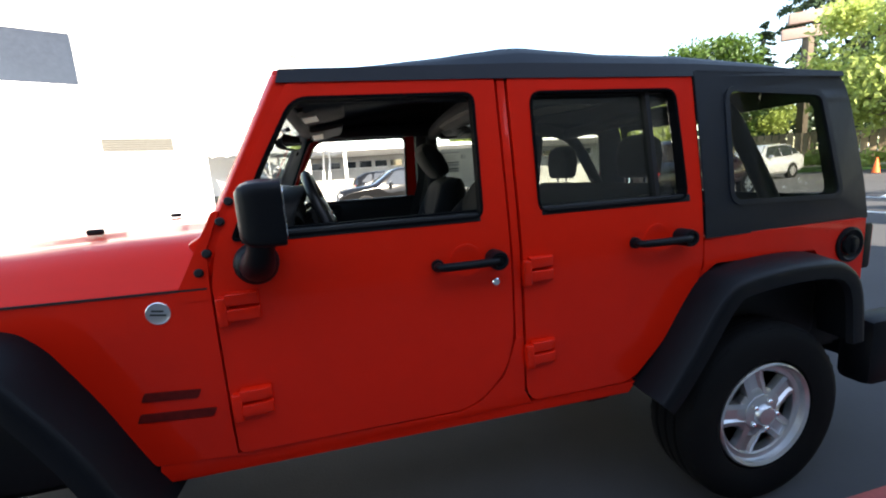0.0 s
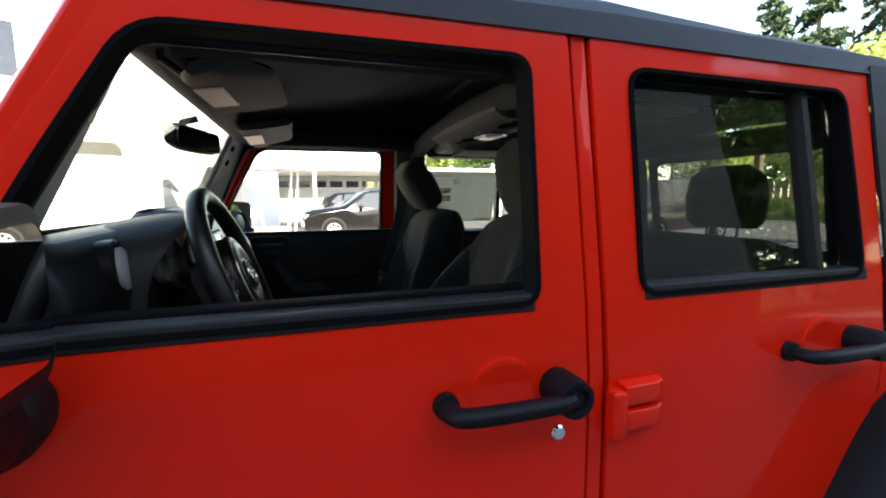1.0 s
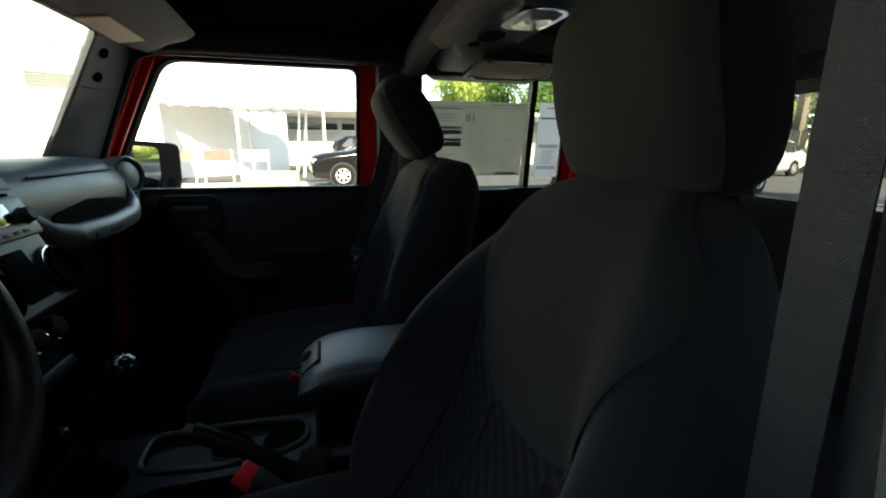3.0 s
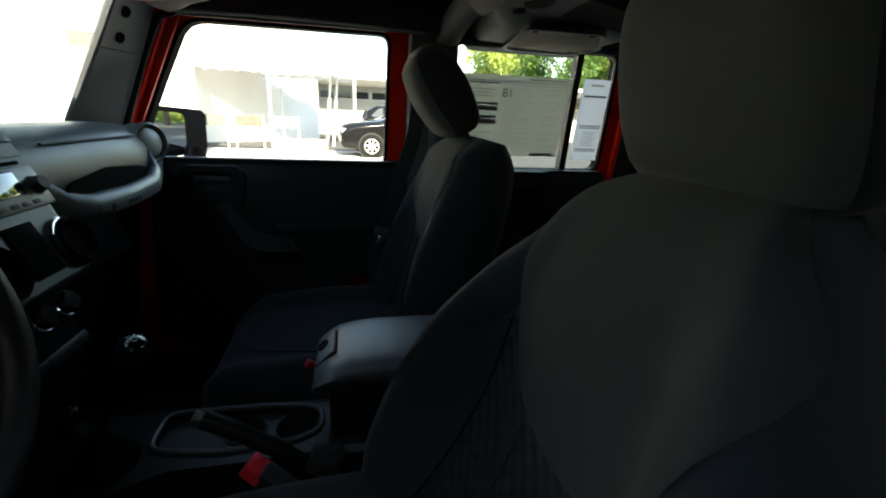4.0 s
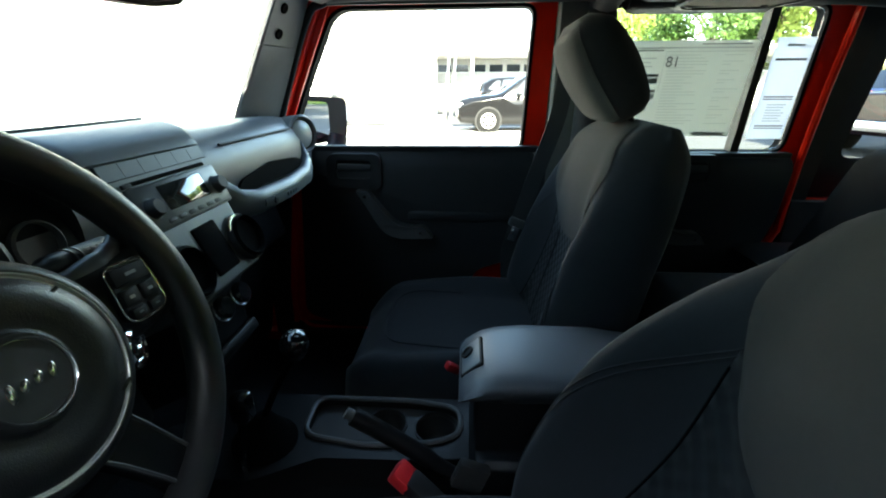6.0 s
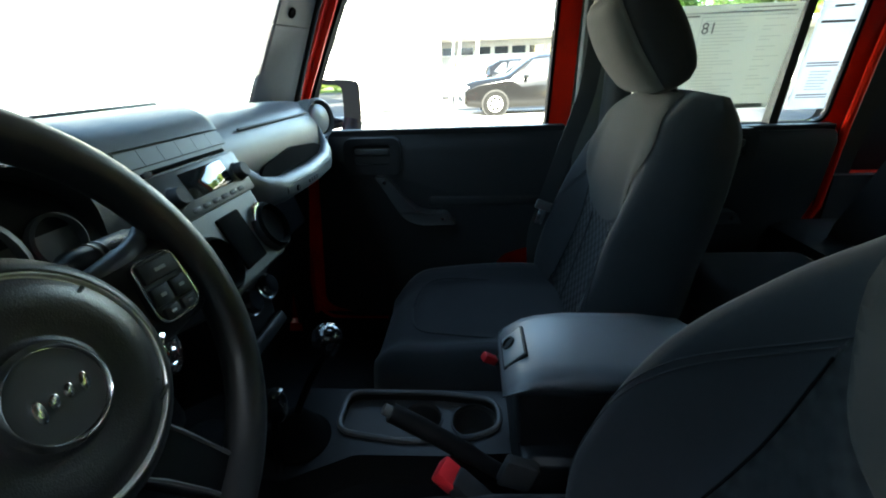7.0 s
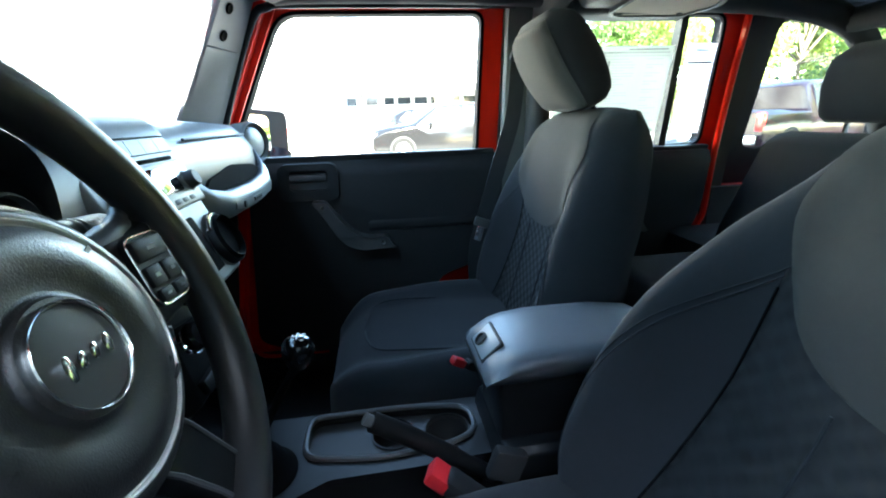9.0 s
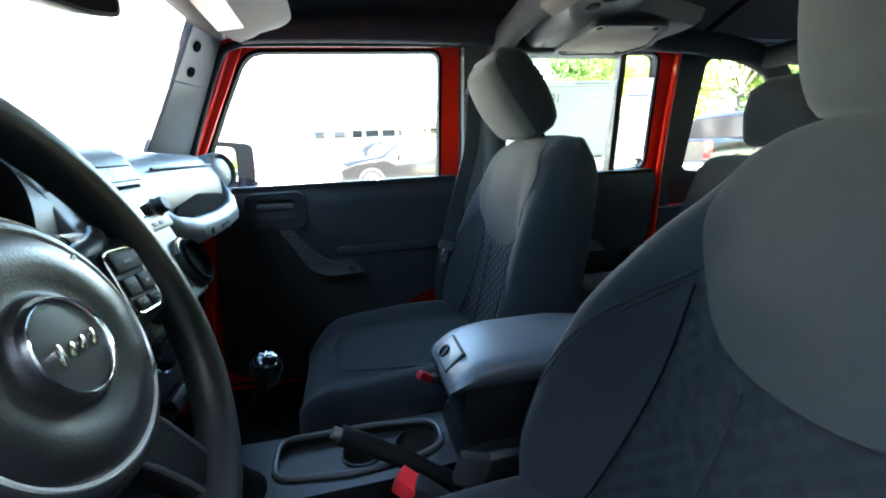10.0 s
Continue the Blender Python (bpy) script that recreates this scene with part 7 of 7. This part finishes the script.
# ---------------------------------------------------------------- green edge of the lot
def leaves(n, place, size, seed, squash=0.55):
    """A cloud of small folded leaf clumps; place(rng) gives a centre."""
    rng = np.random.RandomState(seed)
    V, Fc = [], []
    for i in range(n):
        c = place(rng)
        s = size * rng.uniform(0.6, 1.4)
        a = rng.normal(size=3)
        a /= np.linalg.norm(a)
        b = np.cross(a, rng.normal(size=3))
        b /= np.linalg.norm(b)
        nn = np.cross(a, b)
        k = len(V)
        V += [c - a * s, c + b * s * squash + nn * s * 0.15, c + a * s, c - b * s * squash + nn * s * 0.15]
        Fc.append((k, k + 1, k + 2, k + 3))
    return V, Fc


def mesh_part(name, V, Fc, mat, parent, label=""):
    o = ORIGIN[parent]
    me = bpy.data.meshes.new(name)
    me.from_pydata([tuple(np.array(v) - np.array(o)) for v in V], [], Fc)
    me.materials.append(mat)
    ob = new(name, me)
    ob.parent = parent
    ORIGIN[ob] = o
    return tagged(ob, label)


def broadleaf(x, y, h, r, seed, mat, label, group="broadleaf trees", n=9500, leaf=0.018):
    rng = np.random.RandomState(seed)
    t = thing("tree", (x, y, 0), label, "tree", group=group)
    bm = bm_new()
    tube(bm, smooth_path([(x, y, -0.05), (x + 0.1, y, h * 0.2), (x - 0.05, y + 0.1, h * 0.45), (x, y, h * 0.8)], 4), [0.035 * h * k for k in np.linspace(0.6, 0.12, 13)], 8)
    blobs = []
    for k in range(16):
        a, el = rng.uniform(0, 2 * math.pi), rng.uniform(0.30, 0.95)
        rr = r * (0.35 + 0.55 * math.sin(math.pi * min(1, (1.05 - el) * 1.25))) * rng.uniform(0.6, 1.0)
        tip = np.array((x + rr * math.cos(a), y + rr * math.sin(a), h * el))
        blobs.append((tip, r * rng.uniform(0.26, 0.46)))
        tube(bm, [(x, y, h * (0.2 + 0.45 * el * rng.uniform(0.6, 1))), tuple((np.array((x, y, h * el * 0.8)) + tip) / 2), tuple(tip)], [0.010 * h, 0.006 * h, 0.002 * h], 6)
    part("trunk", bm, BARK, t)

    def place(g):
        c, q = blobs[g.randint(len(blobs))]
        d = g.normal(size=3)
        d /= np.linalg.norm(d)
        return c + d * q * g.uniform(0.35, 1.15) * np.array((1, 1, 0.8))

    V, Fc = leaves(n, place, leaf * h, seed)
    mesh_part("crown", V, Fc, mat, t)
    return t


def conifer(x, y, h, r, seed):
    rng = np.random.RandomState(seed)
    t = thing("conifer", (x, y, 0), "tall dark green conifer with drooping branches", "tree", group="conifers")
    bm = tube(bm_new(), [(x, y, -0.05), (x, y, h * 0.5), (x, y, h)], [0.014 * h, 0.009 * h, 0.0015 * h], 8)
    part("trunk", bm, BARK, t)
    arms = []
    for k in range(120):
        v = rng.uniform(0.10, 0.99)
        a = rng.uniform(0, 2 * math.pi)
        L = r * (1 - v) ** 0.8 * rng.uniform(0.65, 1.15) + 0.02 * h
        arms.append((np.array((x, y, h * v)), np.array((math.cos(a), math.sin(a), -0.18 - 0.25 * rng.rand())), L))

    def place(g):
        p, d, L = arms[g.randint(len(arms))]
        u = g.uniform(0.1, 1.0)
        side_ = np.cross(d, (0, 0, 1))
        return p + d * L * u + side_ * g.normal() * 0.13 * L * (1.1 - u) + np.array((0, 0, g.uniform(-0.05, 0.02) * L))

    V, Fc = leaves(5000, place, 0.018 * h, seed, 0.35)
    mesh_part("crown", V, Fc, NEEDLE, t)
    return t


def polar(az, d):
    return 1.5 + d * math.sin(radians(az)), -1.5 + d * math.cos(radians(az))


BR = "bright yellow-green broadleaf tree in the sun"
for k, (az, d, h, r) in enumerate(((20, 44, 9.5, 4.0), (26, 36, 8.0, 3.6), (32, 38, 8.5, 3.6), (38, 35, 8.0, 3.4), (45.5, 40, 9.5, 3.8), (49, 46, 9.0, 3.6), (60.5, 34, 9.0, 4.2), (66, 36, 9.5, 4.0), (73, 32, 9.0, 4.0), (78, 33, 9.0, 4.2), (83, 35, 9.5, 4.2))):
    x, y = polar(az, d)
    broadleaf(x, y, h, r, 20 + k, LEAF_BRIGHT if k not in (1, 4) else LEAF_MID, BR if k not in (1, 4) else "mid-green broadleaf tree at the lot's edge")
for k, (az, d, h, r) in enumerate(((42.7, 75, 17, 4.0), (47.5, 70, 16, 4.0), (50, 62, 15.5, 3.6), (54, 52, 22, 5.0), (57.5, 56, 26, 5.5), (62, 58, 24, 5.5), (67, 55, 22, 5.0), (30, 80, 16, 4.5), (36, 85, 15, 4.5))):
    x, y = polar(az, d)
    conifer(x, y, h, r, 60 + k)
# trees along the street, mirrored in the car's windows
for k, (x, y, h, r) in enumerate(((16.5, -9.5, 8.5, 3.4), (20.5, -8.0, 9.0, 3.6), (25, -9.0, 9.5, 3.6), (30, -8.0, 9.5, 3.8), (36, -9.5, 10, 4.0), (44, -9.0, 10, 4.2), (22, -14, 11, 4.0), (28, -14.5, 12, 4.2))):
    broadleaf(x, y, h, r, 90 + k, LEAF_MID, "mid-green street tree behind the pavement", n=14000, leaf=0.014)
conifer(14.0, -10.0, 15, 3.6, 99)
conifer(18.5, -13.0, 17, 4.0, 100)
bm = bm_new()
box(bm, (24, -9.5, 0.05), (26, 7.0, 0.10))
solo("street_verge", bm, GRASS, "mown grass verge by the street", "grass", kind="structure")

# verge, hedge, fence
bm = bm_new()
H = Matrix.Translation((*polar(52, 35), 0)) @ pose(0, 0, 0, 0, 0, -52)
box(bm, (0, 1.5, 0.06), (60, 6.0, 0.12), m=H)
solo("verge", bm, GRASS, "grass verge beyond the road", "grass", kind="structure")
hedge = thing("hedge", (*polar(56, 35), 0), "low yellow-green hedge along the verge", "hedge")


def hedge_place(g):
    u = g.uniform(-24, 24)
    p = H @ Vector((u, 0.3 + g.normal() * 0.5, 0.15 + abs(g.normal()) * 0.38 + 0.25 * math.sin(u * 0.9) ** 2))
    return np.array(p)


V, Fc = leaves(9000, hedge_place, 0.16, 7)
mesh_part("foliage", V, Fc, LEAF_BRIGHT, hedge)
street_hedge = thing("street_hedge", (26, -6.3, 0), "clipped dark green hedge along the street verge", "hedge")


def street_place(g):
    return np.array((g.uniform(12.5, 40), -6.4 + g.normal() * 0.35, g.uniform(0.1, 1.35)))


V, Fc = leaves(9000, street_place, 0.15, 8)
mesh_part("foliage", V, Fc, LEAF_MID, street_hedge)
fence = thing("board_fence", (*polar(58, 38), 0), "weathered wooden board fence behind the hedge", "fence")
for k in range(100):
    bm = bm_new()
    box(bm, (-20 + 0.42 * k, 4.0, 1.35), (0.36, 0.05, 2.3 + 0.06 * math.sin(k * 1.7)), m=H)
    part("board", bm, FENCE_WOOD, fence)
for z in (0.7, 2.0):
    bm = bm_new()
    box(bm, (0.8, 4.08, z), (42, 0.06, 0.10), m=H)
    part("rail", bm, FENCE_WOOD, fence)
# tall sign pylon among the trees
px, py = polar(53.6, 45)
sign = thing("sign_pylon", (px, py, 0), "tall brown pylon sign among the trees", "sign")
bm = bm_new()
box(bm, (px, py, 4.9), (0.55, 0.55, 9.8), bevel=0.03)
part("post", bm, BARK, sign)
bm = bm_new()
for k in range(2):
    box(bm, (px, py, 10.2 + 1.1 * k), (3.4 - 0.8 * k, 0.5, 0.8), (0, 0, -40), bevel=0.03)
part("panel", bm, SIGN_BROWN, sign)
for k in range(3):
    cx, cy = polar(58.0 + 1.6 * k, 27 + 2 * k)
    cone = thing("traffic_cone", (cx, cy, 0), "orange traffic cone on the road", "traffic cone", group="traffic cones")
    bm = lathe(bm_new(), (cx, cy, 0.03), (0, 0, 1), [(0.16, 0), (0.035, 0.70), (0.02, 0.71)], 18)
    part("cone_body", bm, CONE_ORANGE, cone)
    bm = bm_new()
    box(bm, (cx, cy, 0.016), (0.42, 0.42, 0.032), bevel=0.008)
    part("cone_base", bm, RUBBER, cone)
